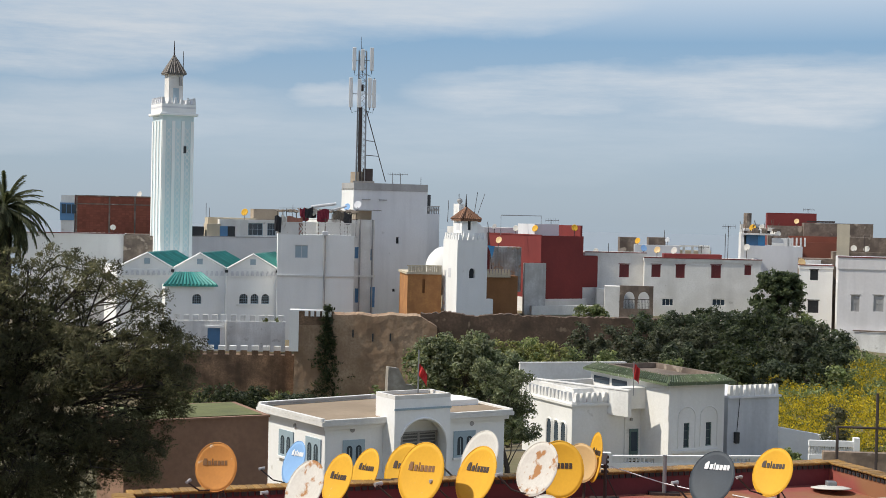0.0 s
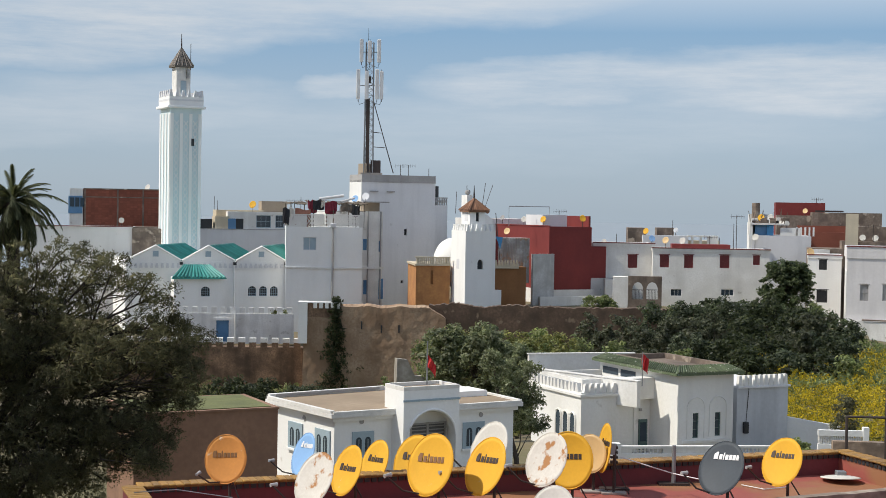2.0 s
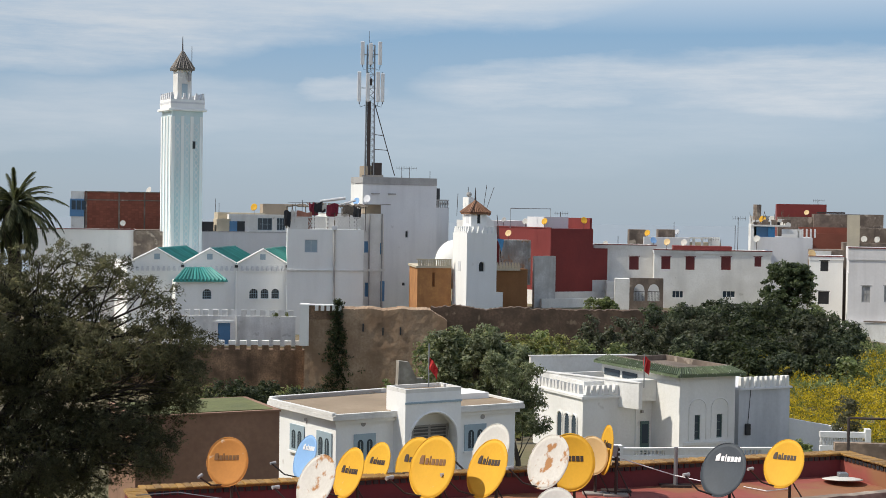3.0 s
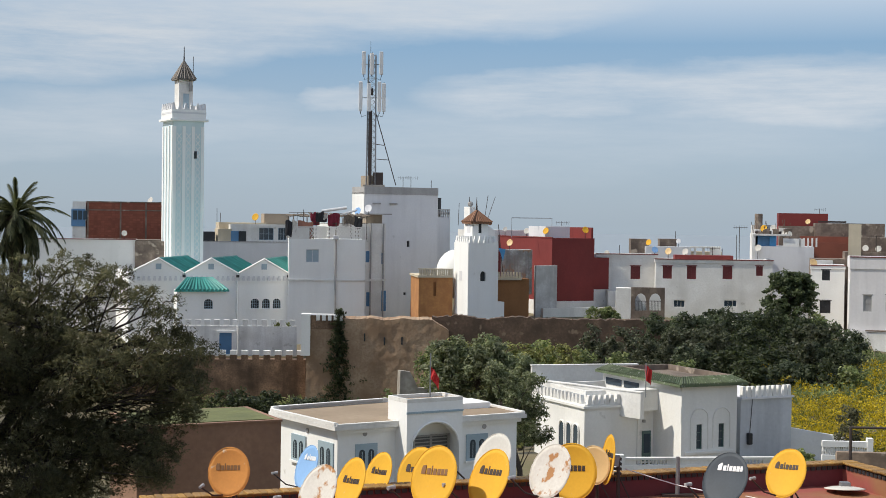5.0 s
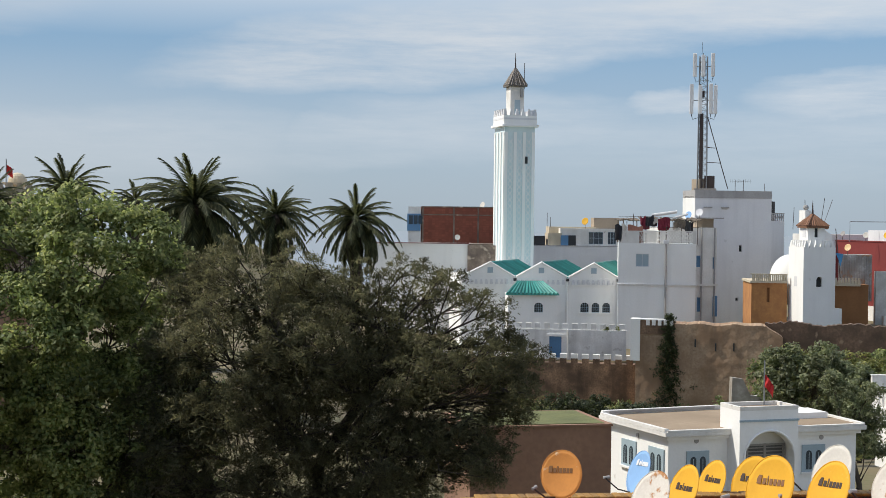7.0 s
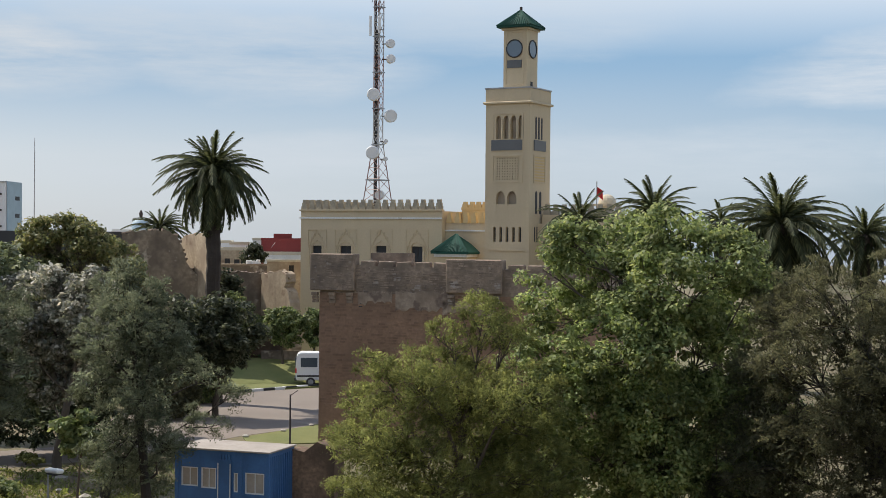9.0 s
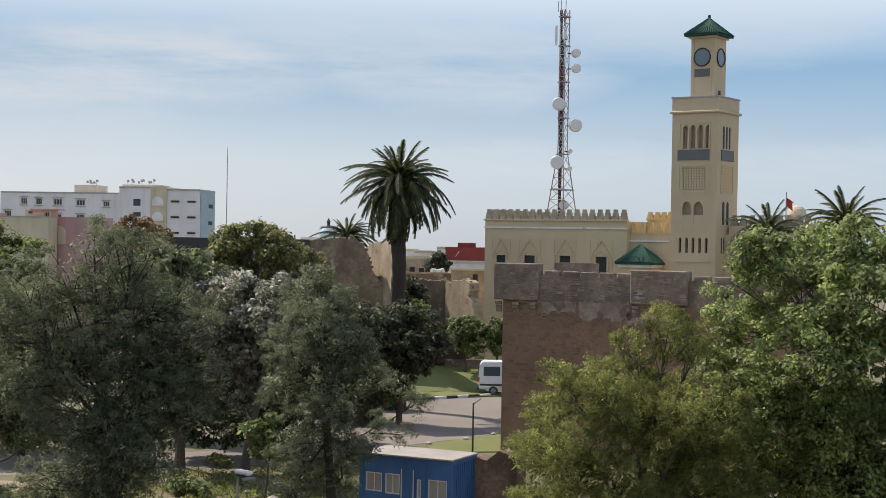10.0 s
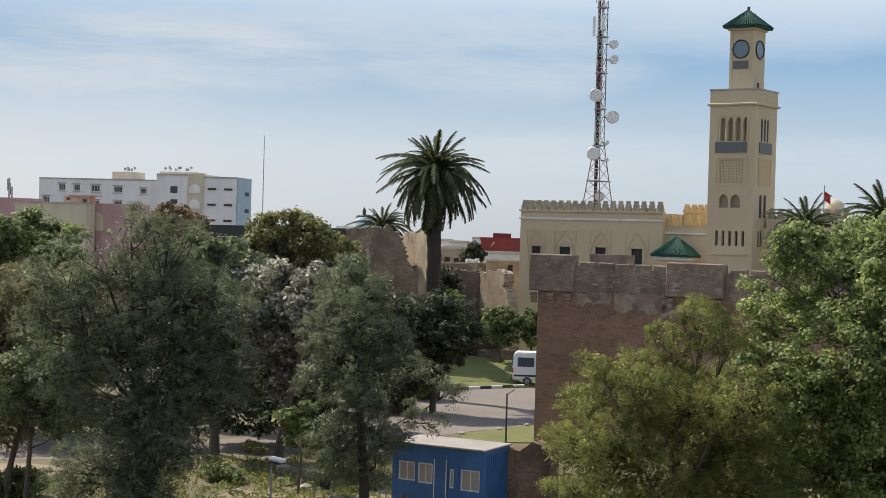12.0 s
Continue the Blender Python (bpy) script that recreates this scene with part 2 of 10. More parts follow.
WHITE_OLD = material("old whitewash", (0.80, 0.79, 0.76), (0.60, 0.58, 0.54), 0.9, grain=7, blotch=0.5, bump=0.4, streaks=0.45, mix=0.6, spots=(0.42, 0.40, 0.36, 1.3, 0.68))
BLUE_WHITE = material("bluish whitewash", (0.66, 0.76, 0.78), (0.56, 0.67, 0.70), 0.85, grain=9, blotch=0.5, bump=0.2, streaks=0.2)
GREY_WALL = material("bare cement render", (0.42, 0.41, 0.40), (0.30, 0.29, 0.28), 0.9, grain=6, blotch=0.6, streaks=0.5)
PALE_GREY = material("pale grey render", (0.72, 0.72, 0.73), (0.62, 0.62, 0.635), 0.9, grain=6, blotch=0.3, streaks=0.3, mix=0.5, spots=(0.50, 0.50, 0.50, 0.9, 0.70))
CREAM = material("cream plaster", (0.60, 0.52, 0.38), (0.48, 0.42, 0.32), 0.9, grain=6, blotch=0.5, streaks=0.4)
TAN = material("tan cement", (0.38, 0.31, 0.23), (0.27, 0.22, 0.17), 0.9, grain=5, blotch=0.6, streaks=0.5)
OCHRE = material("ochre limewash", (0.50, 0.245, 0.085), (0.34, 0.15, 0.06), 0.9, grain=5, blotch=0.9, mix=0.8, streaks=0.7)
OCHRE_SHADED = material("brown ochre limewash, darker for shade", (0.30, 0.14, 0.055), (0.22, 0.10, 0.04), 0.9, grain=5, blotch=0.6, streaks=0.4)
RED_WALL = material("dark red paint", (0.21, 0.030, 0.026), (0.15, 0.022, 0.02), 0.8, grain=5, blotch=0.5, streaks=0.25)
BRICK_RED = material("red hollow brick", (0.28, 0.088, 0.053), (0.19, 0.058, 0.037), 0.9, grain=8, blotch=0.5, spread=0.15)
CONCRETE = material("raw concrete", (0.34, 0.31, 0.28), (0.24, 0.22, 0.20), 0.9, grain=8, blotch=0.7)
RAMPART = material("old rammed earth and rubble", (0.36, 0.225, 0.14), (0.10, 0.065, 0.043), 0.95, grain=7.0, blotch=0.55, mix=1.0, bump=1.0, streaks=1.1, spots=(0.075, 0.055, 0.04, 0.35, 0.60))
BASTION = material("smooth old earth render of the bastion", (0.45, 0.325, 0.215), (0.26, 0.165, 0.10), 0.95, grain=5.0, blotch=0.35, mix=1.0, bump=0.5, streaks=0.7, spots=(0.13, 0.09, 0.06, 0.5, 0.66))
RAMPART_STONE = material("weathered grey stone", (0.37, 0.275, 0.20), (0.16, 0.12, 0.09), 0.95, grain=5.0, blotch=0.9, mix=1.0, bump=1.0, streaks=0.6, spots=(0.36, 0.31, 0.27, 1.6, 0.64))
RAMPART_COURSE = material("dark weathered stone courses", (0.37, 0.275, 0.205), (0.15, 0.113, 0.088), 0.95, grain=4.0, blotch=1.6, mix=1.0, bump=0.8, spots=(0.34, 0.29, 0.25, 1.3, 0.62))
FORT_BRICK = material("old brownish brick", (0.31, 0.19, 0.125), (0.19, 0.118, 0.078), 0.95, grain=6.0, blotch=0.5, mix=0.9, bump=0.7, spread=0.2)
PINK_WALL = material("old pinkish brown plaster", (0.33, 0.195, 0.125), (0.21, 0.12, 0.08), 0.92, grain=5, blotch=0.4, mix=0.8, streaks=0.5)
YELLOW_WALL = material("pale yellow plaster", (0.58, 0.465, 0.305), (0.49, 0.39, 0.26), 0.85, grain=7, blotch=0.3, streaks=0.2)
FORT_MERLON = material("weathered greyish yellow plaster", (0.47, 0.405, 0.29), (0.27, 0.235, 0.18), 0.9, grain=6, blotch=1.4, mix=0.9, bump=0.4)
YELLOW_DEEP = material("deep yellow plaster", (0.62, 0.46, 0.23), (0.52, 0.38, 0.19), 0.85, grain=7, blotch=0.4)
GREEN_TILE = material("glazed green roof tile", (0.055, 0.31, 0.275), (0.03, 0.19, 0.165), 0.45, grain=14, blotch=1.2, spread=0.25, bump=0.1)
DARK_GREEN_TILE = material("dark green roof tile", (0.02, 0.072, 0.053), (0.011, 0.044, 0.033), 0.75, spec=0.2, grain=14, blotch=1.2, spread=0.25, bump=0.1)
MOSS_TILE = material("mossy green tile", (0.11, 0.14, 0.075), (0.05, 0.075, 0.035), 0.7, grain=16, blotch=1.2, spread=0.3, bump=0.3, spots=(0.42, 0.42, 0.38, 9.0, 0.62))
TERRACOTTA = material("terracotta tile", (0.27, 0.135, 0.075), (0.15, 0.075, 0.045), 0.8, grain=10, spread=0.2)
# near-black panels: the shade inside openings is put into this colour
DARK_OPENING = material("dark backing of openings", (0.035, 0.037, 0.04), rough=0.7, bump=0.0)
GLASS = glass("dark window glass")
BLUE_PAINT = material("blue door paint", (0.10, 0.24, 0.42), (0.08, 0.18, 0.32), 0.6, grain=10)
BLUE_GREY_PAINT = material("blue-grey joinery paint", (0.36, 0.46, 0.52), (0.28, 0.36, 0.41), 0.6, grain=10)
MAROON_PAINT = material("maroon shutter paint", (0.17, 0.025, 0.025), (0.12, 0.02, 0.02), 0.6, grain=10)
GREEN_PAINT = material("dull green door paint", (0.10, 0.17, 0.15), (0.08, 0.12, 0.11), 0.6, grain=10)
STEEL = material("galvanised steel", (0.32, 0.33, 0.34), (0.22, 0.23, 0.24), 0.5, 0.6, grain=20, bump=0.05)
DARK_STEEL = material("dark rusty steel", (0.07, 0.055, 0.05), (0.05, 0.035, 0.03), 0.7, 0.3, grain=20, bump=0.1)
MAST_RED = material("faded red mast paint", (0.33, 0.20, 0.18), (0.26, 0.16, 0.145), 0.6, grain=20, bump=0.05)
MAST_WHITE = material("white mast paint", (0.46, 0.44, 0.43), (0.36, 0.34, 0.33), 0.6, grain=20, bump=0.05)
PLASTIC_WHITE = material("white plastic", (0.70, 0.70, 0.70), (0.62, 0.62, 0.62), 0.5, grain=12, bump=0.03)
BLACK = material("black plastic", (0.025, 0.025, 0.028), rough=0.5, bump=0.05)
DARK_BARK = material("dark bark", (0.05, 0.04, 0.032), (0.03, 0.025, 0.02), 0.95, grain=12, bump=0.6)
BARK = material("grey bark", (0.11, 0.085, 0.065), (0.06, 0.048, 0.038), 0.95, grain=14, blotch=1.5, bump=0.8)
PALM_BARK = material("palm trunk", (0.051, 0.039, 0.03), (0.027, 0.021, 0.018), 0.95, grain=10, blotch=2, bump=0.9)
GROUND = material("dry grassy earth", (0.12, 0.12, 0.05), (0.17, 0.13, 0.08), 0.95, grain=3, blotch=0.08, mix=0.9, bump=0.6)
ROOF_GRASS = material("dry mossy grass", (0.16, 0.17, 0.06), (0.10, 0.11, 0.045), 0.95, grain=9, blotch=0.8, mix=0.9, bump=0.6)
LAWN = material("mown lawn", (0.115, 0.135, 0.038), (0.185, 0.18, 0.06), 0.95, grain=20, blotch=0.5, mix=0.8, bump=0.5)
WING_GREY = material("blue-grey limewash", (0.60, 0.615, 0.635), (0.46, 0.475, 0.495), 0.9, grain=6, blotch=0.5, streaks=0.9)
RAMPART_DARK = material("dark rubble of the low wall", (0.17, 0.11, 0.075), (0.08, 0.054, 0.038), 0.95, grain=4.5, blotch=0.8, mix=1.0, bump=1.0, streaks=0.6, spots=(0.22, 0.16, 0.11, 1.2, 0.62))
RAMPART_PLASTER = material("flaking plaster on old brick", (0.40, 0.31, 0.23), (0.21, 0.155, 0.115), 0.95, grain=5.0, blotch=1.2, mix=1.0, bump=0.8, streaks=0.5, spots=(0.16, 0.115, 0.09, 1.4, 0.56))
FAR_WHITE = material("pale warm grey paint", (0.76, 0.735, 0.73), (0.66, 0.635, 0.63), 0.9, grain=4, blotch=0.25, mix=0.7, bump=0.15, streaks=0.4)
MAUVE_WALL = material("faded mauve plaster", (0.50, 0.31, 0.31), (0.40, 0.25, 0.25), 0.9, grain=5, blotch=0.4, streaks=0.4)
SALMON_WALL = material("salmon plaster", (0.62, 0.40, 0.28), (0.52, 0.33, 0.23), 0.9, grain=5, blotch=0.4, streaks=0.3)
RUIN_PLASTER = material("worn cream plaster over rubble", (0.50, 0.40, 0.28), (0.30, 0.22, 0.15), 0.95, grain=4.0, blotch=0.7, mix=0.9, bump=0.7, streaks=0.9, spots=(0.24, 0.165, 0.11, 0.8, 0.62))
RUIN = material("ruined rubble masonry", (0.310, 0.237, 0.168), (0.155, 0.116, 0.084), 0.95, grain=3.2, blotch=0.8, mix=1.0, bump=1.0, streaks=0.5, spots=(0.46, 0.38, 0.29, 0.9, 0.62))
STAIN_BROWN = material("brown stained bare render", (0.30, 0.235, 0.185), (0.13, 0.10, 0.08), 0.95, grain=4, blotch=0.7, mix=1.0, bump=0.5, streaks=0.9, spots=(0.42, 0.35, 0.28, 0.8, 0.60))
LANTERN_TILE = material("grey-brown lantern tile", (0.13, 0.115, 0.095), (0.08, 0.07, 0.06), 0.7, grain=14, blotch=1.2, spread=0.25)
ROOF_DUST = material("dusty painted roof sheet", (0.42, 0.365, 0.32), (0.30, 0.26, 0.225), 0.9, grain=6, blotch=0.7, mix=0.8)
TIMBER = material("grey weathered timber and reed", (0.16, 0.13, 0.10), (0.08, 0.065, 0.05), 0.9, grain=9, bump=0.4)
RUG = material("faded terracotta rug", (0.36, 0.17, 0.12), (0.26, 0.11, 0.08), 0.95, grain=12, bump=0.2)
FORT_BRICK_LOOSE = material("old brownish brick courses", (0.34, 0.21, 0.135), (0.17, 0.105, 0.07), 0.95, grain=3.0, blotch=1.4, mix=1.0, bump=0.7)
ASPHALT = material("worn dusty asphalt", (0.245, 0.20, 0.168), (0.185, 0.153, 0.13), 0.9, grain=14, blotch=0.15, mix=0.8, bump=0.2)
DUST = material("pale trodden earth", (0.34, 0.26, 0.18), (0.24, 0.18, 0.12), 0.95, grain=5, blotch=0.4, mix=0.8, bump=0.3)
TERRACE_RED = material("red terrace paint", (0.33, 0.085, 0.065), (0.24, 0.06, 0.045), 0.8, grain=6, blotch=0.7, mix=0.8, spots=(0.27, 0.12, 0.055, 0.35, 0.50))
TERRACE_RED_SHADED = material("red parapet paint darkened for shade", (0.17, 0.03, 0.035), (0.12, 0.022, 0.025), 0.75, grain=6, blotch=0.7)
COPING = material("ochre glazed coping tile", (0.38, 0.20, 0.03), (0.20, 0.11, 0.035), 0.6, grain=9, blotch=1.5, mix=0.9, spread=0.25)
DISH_YELLOW = material("yellow dish paint", (0.72, 0.395, 0.035), (0.63, 0.34, 0.03), 0.7, spec=0.25, spots=(0.60, 0.42, 0.16, 9.0, 0.68), grain=20, blotch=2.5, bump=0.02)
DISH_ORANGE = material("faded orange dish paint", (0.62, 0.27, 0.07), (0.50, 0.21, 0.06), 0.75, spec=0.2, spots=(0.66, 0.50, 0.34, 7.0, 0.66), grain=20, blotch=2.5, bump=0.02)
DISH_WHITE = material("white dish paint", (0.62, 0.60, 0.55), (0.50, 0.48, 0.43), 0.75, spec=0.2, grain=20, blotch=2.5, bump=0.02)
DISH_RUST = material("rust-stained white dish paint", (0.64, 0.61, 0.55), (0.50, 0.46, 0.40), 0.8, spec=0.2, grain=20, blotch=2.5, bump=0.06, streaks=0.5, spots=(0.38, 0.19, 0.08, 4.6, 0.55))
DISH_CREAM = material("cream dish paint", (0.70, 0.48, 0.22), (0.62, 0.42, 0.19), 0.5, grain=20, blotch=2.5, bump=0.02)
DISH_BLUE = material("pale blue dish paint", (0.25, 0.43, 0.70), (0.22, 0.38, 0.62), 0.7, spec=0.25, grain=20, blotch=2.5, bump=0.02)
DISH_GREY = material("dark grey dish paint", (0.06, 0.072, 0.085), (0.045, 0.054, 0.063), 0.62, spec=0.3, grain=20, blotch=2.5, bump=0.02)
INK = material("dark brown lettering", (0.05, 0.03, 0.02), rough=0.6, bump=0.0)
INK_PALE = material("worn brown lettering", (0.22, 0.10, 0.03), rough=0.6, bump=0.0)
INK_WHITE = material("white lettering", (0.75, 0.75, 0.75), rough=0.6, bump=0.0)
FLAG_RED = material("red flag cloth", (0.55, 0.03, 0.03), (0.45, 0.02, 0.02), 0.8, grain=30, bump=0.05)
CONTAINER = material("blue container paint", (0.05, 0.15, 0.36), (0.04, 0.10, 0.22), 0.6, grain=10, blotch=1.0, streaks=0.6)
CLOTH_MAROON = material("maroon cloth", (0.20, 0.02, 0.04), rough=0.9)
CLOTH_PALE = material("pale cloth", (0.6, 0.57, 0.52), rough=0.9)
CLOTH_DARK = material("dark cloth", (0.03, 0.03, 0.035), rough=0.9)
TARP_BLUE = material("blue tarpaulin", (0.08, 0.32, 0.62), rough=0.6)
SHEET_METAL = material("stained corrugated sheet", (0.50, 0.50, 0.50), (0.26, 0.24, 0.22), 0.7, grain=5, blotch=0.8, mix=0.9, bump=0.3, streaks=1.2, spots=(0.30, 0.19, 0.12, 1.2, 0.60))
SHEET_PALE = material("pale stained sheet", (0.62, 0.62, 0.61), (0.42, 0.41, 0.39), 0.8, grain=5, blotch=0.8, mix=0.8, bump=0.3, streaks=0.9)
LEAF_DARK = foliage("dark shrub foliage", (0.06, 0.064, 0.039), (0.105, 0.108, 0.063), (0.21, 0.2, 0.11))
# lighter, flatter greens put the haze over these trees into the colour
FEATHER_HAZED = foliage("green needle foliage lightened for haze", (0.109, 0.131, 0.087), (0.158, 0.180, 0.118), (0.234, 0.246, 0.164), 0.7, True)
FEATHER_DARK = foliage("dark olive needle foliage", (0.086, 0.089, 0.051), (0.123, 0.123, 0.069), (0.183, 0.172, 0.092), 0.7, True)
FEATHER_OLIVE = foliage("yellow-olive needle foliage", (0.132, 0.153, 0.051), (0.193, 0.210, 0.068), (0.287, 0.287, 0.099), 0.7, True)
FEATHER_BROWN = foliage("brownish needle foliage", (0.130, 0.132, 0.078), (0.184, 0.181, 0.106), (0.281, 0.264, 0.151), 0.7, True)
LEAF_SLOPE = foliage("dark glossy creeper leaves", (0.0199, 0.0298, 0.0126), (0.0418, 0.0557, 0.0233), (0.0846, 0.0995, 0.0448))
LEAF_IVY = foliage("dark green rounded leaves", (0.0368, 0.0552, 0.0253), (0.0713, 0.0978, 0.0437), (0.1380, 0.1667, 0.0828))
LEAF_BRIGHT = foliage("bright green foliage", (0.11, 0.15, 0.055), (0.22, 0.265, 0.095), (0.4, 0.42, 0.19))
LEAF_OLIVE = foliage("olive feathery foliage", (0.10, 0.115, 0.04), (0.18, 0.19, 0.063), (0.31, 0.3, 0.105))
LEAF_MID = foliage("mid green foliage", (0.085, 0.118, 0.048), (0.165, 0.205, 0.078), (0.29, 0.31, 0.135))
LEAF_GREY = foliage("grey flowering foliage", (0.11, 0.12, 0.085), (0.27, 0.265, 0.22), (0.62, 0.58, 0.53))
LEAF_PALE = foliage("pale grey-green foliage", (0.09, 0.112, 0.055), (0.165, 0.19, 0.10), (0.29, 0.305, 0.19))
LEAF_SAGE = foliage("grey-green shrub leaves", (0.0286, 0.0374, 0.0190), (0.0694, 0.0789, 0.0453), (0.1550, 0.1632, 0.1065))
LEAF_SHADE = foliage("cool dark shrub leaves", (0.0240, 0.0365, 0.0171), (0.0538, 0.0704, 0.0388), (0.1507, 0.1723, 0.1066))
LEAF_RUST = foliage("rusty foliage", (0.11, 0.085, 0.04), (0.19, 0.115, 0.06), (0.31, 0.19, 0.115))
LEAF_YELLOWISH = foliage("yellow-green foliage", (0.089, 0.106, 0.043), (0.178, 0.187, 0.075), (0.306, 0.264, 0.128))
LEAF_PALM = foliage("palm frond green", (0.042, 0.053, 0.026), (0.078, 0.09, 0.042), (0.15, 0.155, 0.075), 0.75)
LEAF_YELLOW = foliage("yellow flowers and leaves", (0.10, 0.11, 0.02), (0.40, 0.31, 0.02), (0.60, 0.45, 0.02))
GRASS = foliage("rough grass", (0.095, 0.12, 0.032), (0.155, 0.18, 0.05), (0.25, 0.25, 0.085))


# ---- building blocks ----
def offset_outline(pts, d):
    """A convex outline (counter-clockwise) moved outwards by d."""
    out = []
    for i, b in enumerate(pts):
        a, c = pts[i - 1], pts[(i + 1) % len(pts)]
        n1 = Vector((b[1] - a[1], a[0] - b[0])).normalized()
        n2 = Vector((c[1] - b[1], b[0] - c[0])).normalized()
        m = (n1 + n2) / (1 + n1.dot(n2))
        out.append((b[0] + m.x * d, b[1] + m.y * d))
    return out


def slab(pts, z0, z1):
    """An outline on the ground, raised from z0 to z1."""
    bm = bmesh.new()
    lo = [bm.verts.new((x, y, z0)) for x, y in pts]
    hi = [bm.verts.new((x, y, z1)) for x, y in pts]
    bm.faces.new(lo[::-1])
    bm.faces.new(hi)
    for i in range(len(pts)):
        j = (i + 1) % len(pts)
        bm.faces.new((lo[i], lo[j], hi[j], hi[i]))
    return bm


def mesh_of(name, bm, mat):
    me = bpy.data.meshes.new(name)
    bm.to_mesh(me)
    bm.free()
    if mat:
        me.materials.append(mat)
    return me


def part(name, bm, mat, parent=None, label=""):
    ob = new(name, mesh_of(name, bm, mat))
    ob.parent = parent
    return tagged(ob, label)


def piece(name, mesh, parent, m):
    """One more object on a shared mesh."""
    ob = new(name, mesh)
    ob.parent = parent
    ob.matrix_basis = m
    return ob


def thing(name, label, category, x, y, z, turn=0.0, group="", kind=""):
    ob = new(name)
    ob.empty_display_size = 0.3
    ob.matrix_basis = pose(x, y, z, 0, 0, turn)
    return tagged(ob, label, category, group, kind)


def add_box(bm, x0, x1, y0, y1, z0, z1, bevel=0.0):
    vs = [bm.verts.new(p) for p in ((x0, y0, z0), (x1, y0, z0), (x1, y1, z0), (x0, y1, z0), (x0, y0, z1), (x1, y0, z1), (x1, y1, z1), (x0, y1, z1))]
    fs = [bm.faces.new([vs[i] for i in q]) for q in ((3, 2, 1, 0), (4, 5, 6, 7), (0, 1, 5, 4), (1, 2, 6, 5), (2, 3, 7, 6), (3, 0, 4, 7))]
    if bevel:
        bmesh.ops.bevel(bm, geom=list({e for f in fs for e in f.edges}), offset=bevel, segments=1, affect="EDGES")
    return bm


def box(x0, x1, y0, y1, z0, z1, bevel=0.0):
    return add_box(bmesh.new(), x0, x1, y0, y1, z0, z1, bevel)


def add_tube(bm, points, radii, sides=6, caps=True):
    """A tapered tube along points."""
    pts = [Vector(p) for p in points]
    rings = []
    for i, p in enumerate(pts):
        d = (pts[min(i + 1, len(pts) - 1)] - pts[max(i - 1, 0)]).normalized()
        a = d.orthogonal().normalized() if abs(d.z) > 0.95 else d.cross(Vector((0, 0, 1))).normalized()
        b = d.cross(a)
        r = radii[i] if isinstance(radii, (list, tuple)) else radii
        rings.append([bm.verts.new(p + r * (math.cos(2 * math.pi * k / sides) * a + math.sin(2 * math.pi * k / sides) * b)) for k in range(sides)])
    for r0, r1 in zip(rings, rings[1:]):
        for k in range(sides):
            bm.faces.new((r0[k], r0[(k + 1) % sides], r1[(k + 1) % sides], r1[k]))
    if caps:
        bm.faces.new(rings[0][::-1])
        bm.faces.new(rings[-1])
    return bm


def tube(points, radii, sides=6):
    return add_tube(bmesh.new(), points, radii, sides)


def facade(bm, u0, u1, z0, z1, holes=(), depth=0.2, v=0.0):
    """A wall face at v, with rectangular holes (u0, u1, z0, z1) whose reveals go depth inwards."""
    us = sorted({u0, u1, *[h[0] for h in holes], *[h[1] for h in holes]})
    zs = sorted({z0, z1, *[h[2] for h in holes], *[h[3] for h in holes]})

    def inside(a, c):
        return any(h[0] < a < h[1] and h[2] < c < h[3] for h in holes)

    cache = {}

    def vert(a, b, c):
        k = (round(a, 4), round(b, 4), round(c, 4))
        if k not in cache:
            cache[k] = bm.verts.new((a, b, c))
        return cache[k]

    for a, b in zip(us, us[1:]):
        for c, d in zip(zs, zs[1:]):
            if not inside((a + b) / 2, (c + d) / 2):
                bm.faces.new((vert(a, v, c), vert(b, v, c), vert(b, v, d), vert(a, v, d)))
    for h in holes:
        a, b, c, d = h[:4]
        w = v + depth
        for q in (((a, v, c), (a, w, c), (a, w, d), (a, v, d)), ((b, v, c), (b, v, d), (b, w, d), (b, w, c)), ((a, v, c), (b, v, c), (b, w, c), (a, w, c)), ((a, v, d), (a, w, d), (b, w, d), (b, v, d))):
            bm.faces.new([bm.verts.new(p) for p in q])
    return bm


def hull(u0, u1, depth, z0, z1, holes=(), reveal=0.2, v=0.0):
    """The walls and flat roof of a block whose front face has holes."""
    bm = bmesh.new()
    facade(bm, u0, u1, z0, z1, holes, reveal, v)
    w = v + depth
    for q in (((u0, w, z0), (u0, v, z0), (u0, v, z1), (u0, w, z1)), ((u1, v, z0), (u1, w, z0), (u1, w, z1), (u1, v, z1)), ((u1, w, z0), (u0, w, z0), (u0, w, z1), (u1, w, z1)), ((u0, v, z1), (u1, v, z1), (u1, w, z1), (u0, w, z1))):
        bm.faces.new([bm.verts.new(p) for p in q])
    return bm


def rim(u0, u1, v0, v1, z0, z1, t=0.2):
    """A parapet round a flat roof."""
    bm = box(u0, u1, v0, v0 + t, z0, z1)
    add_box(bm, u0, u1, v1 - t, v1, z0, z1)
    add_box(bm, u0, u0 + t, v0 + t, v1 - t, z0, z1)
    return add_box(bm, u1 - t, u1, v0 + t, v1 - t, z0, z1)


def add_prism(bm, outline, v0, v1):
    """An outline in the wall's plane, extruded from v0 to v1."""
    a = [bm.verts.new((u, v0, z)) for u, z in outline]
    b = [bm.verts.new((u, v1, z)) for u, z in outline]
    bm.faces.new(a)
    bm.faces.new(b[::-1])
    for i in range(len(a)):
        j = (i + 1) % len(a)
        bm.faces.new((a[j], a[i], b[i], b[j]))
    return bm


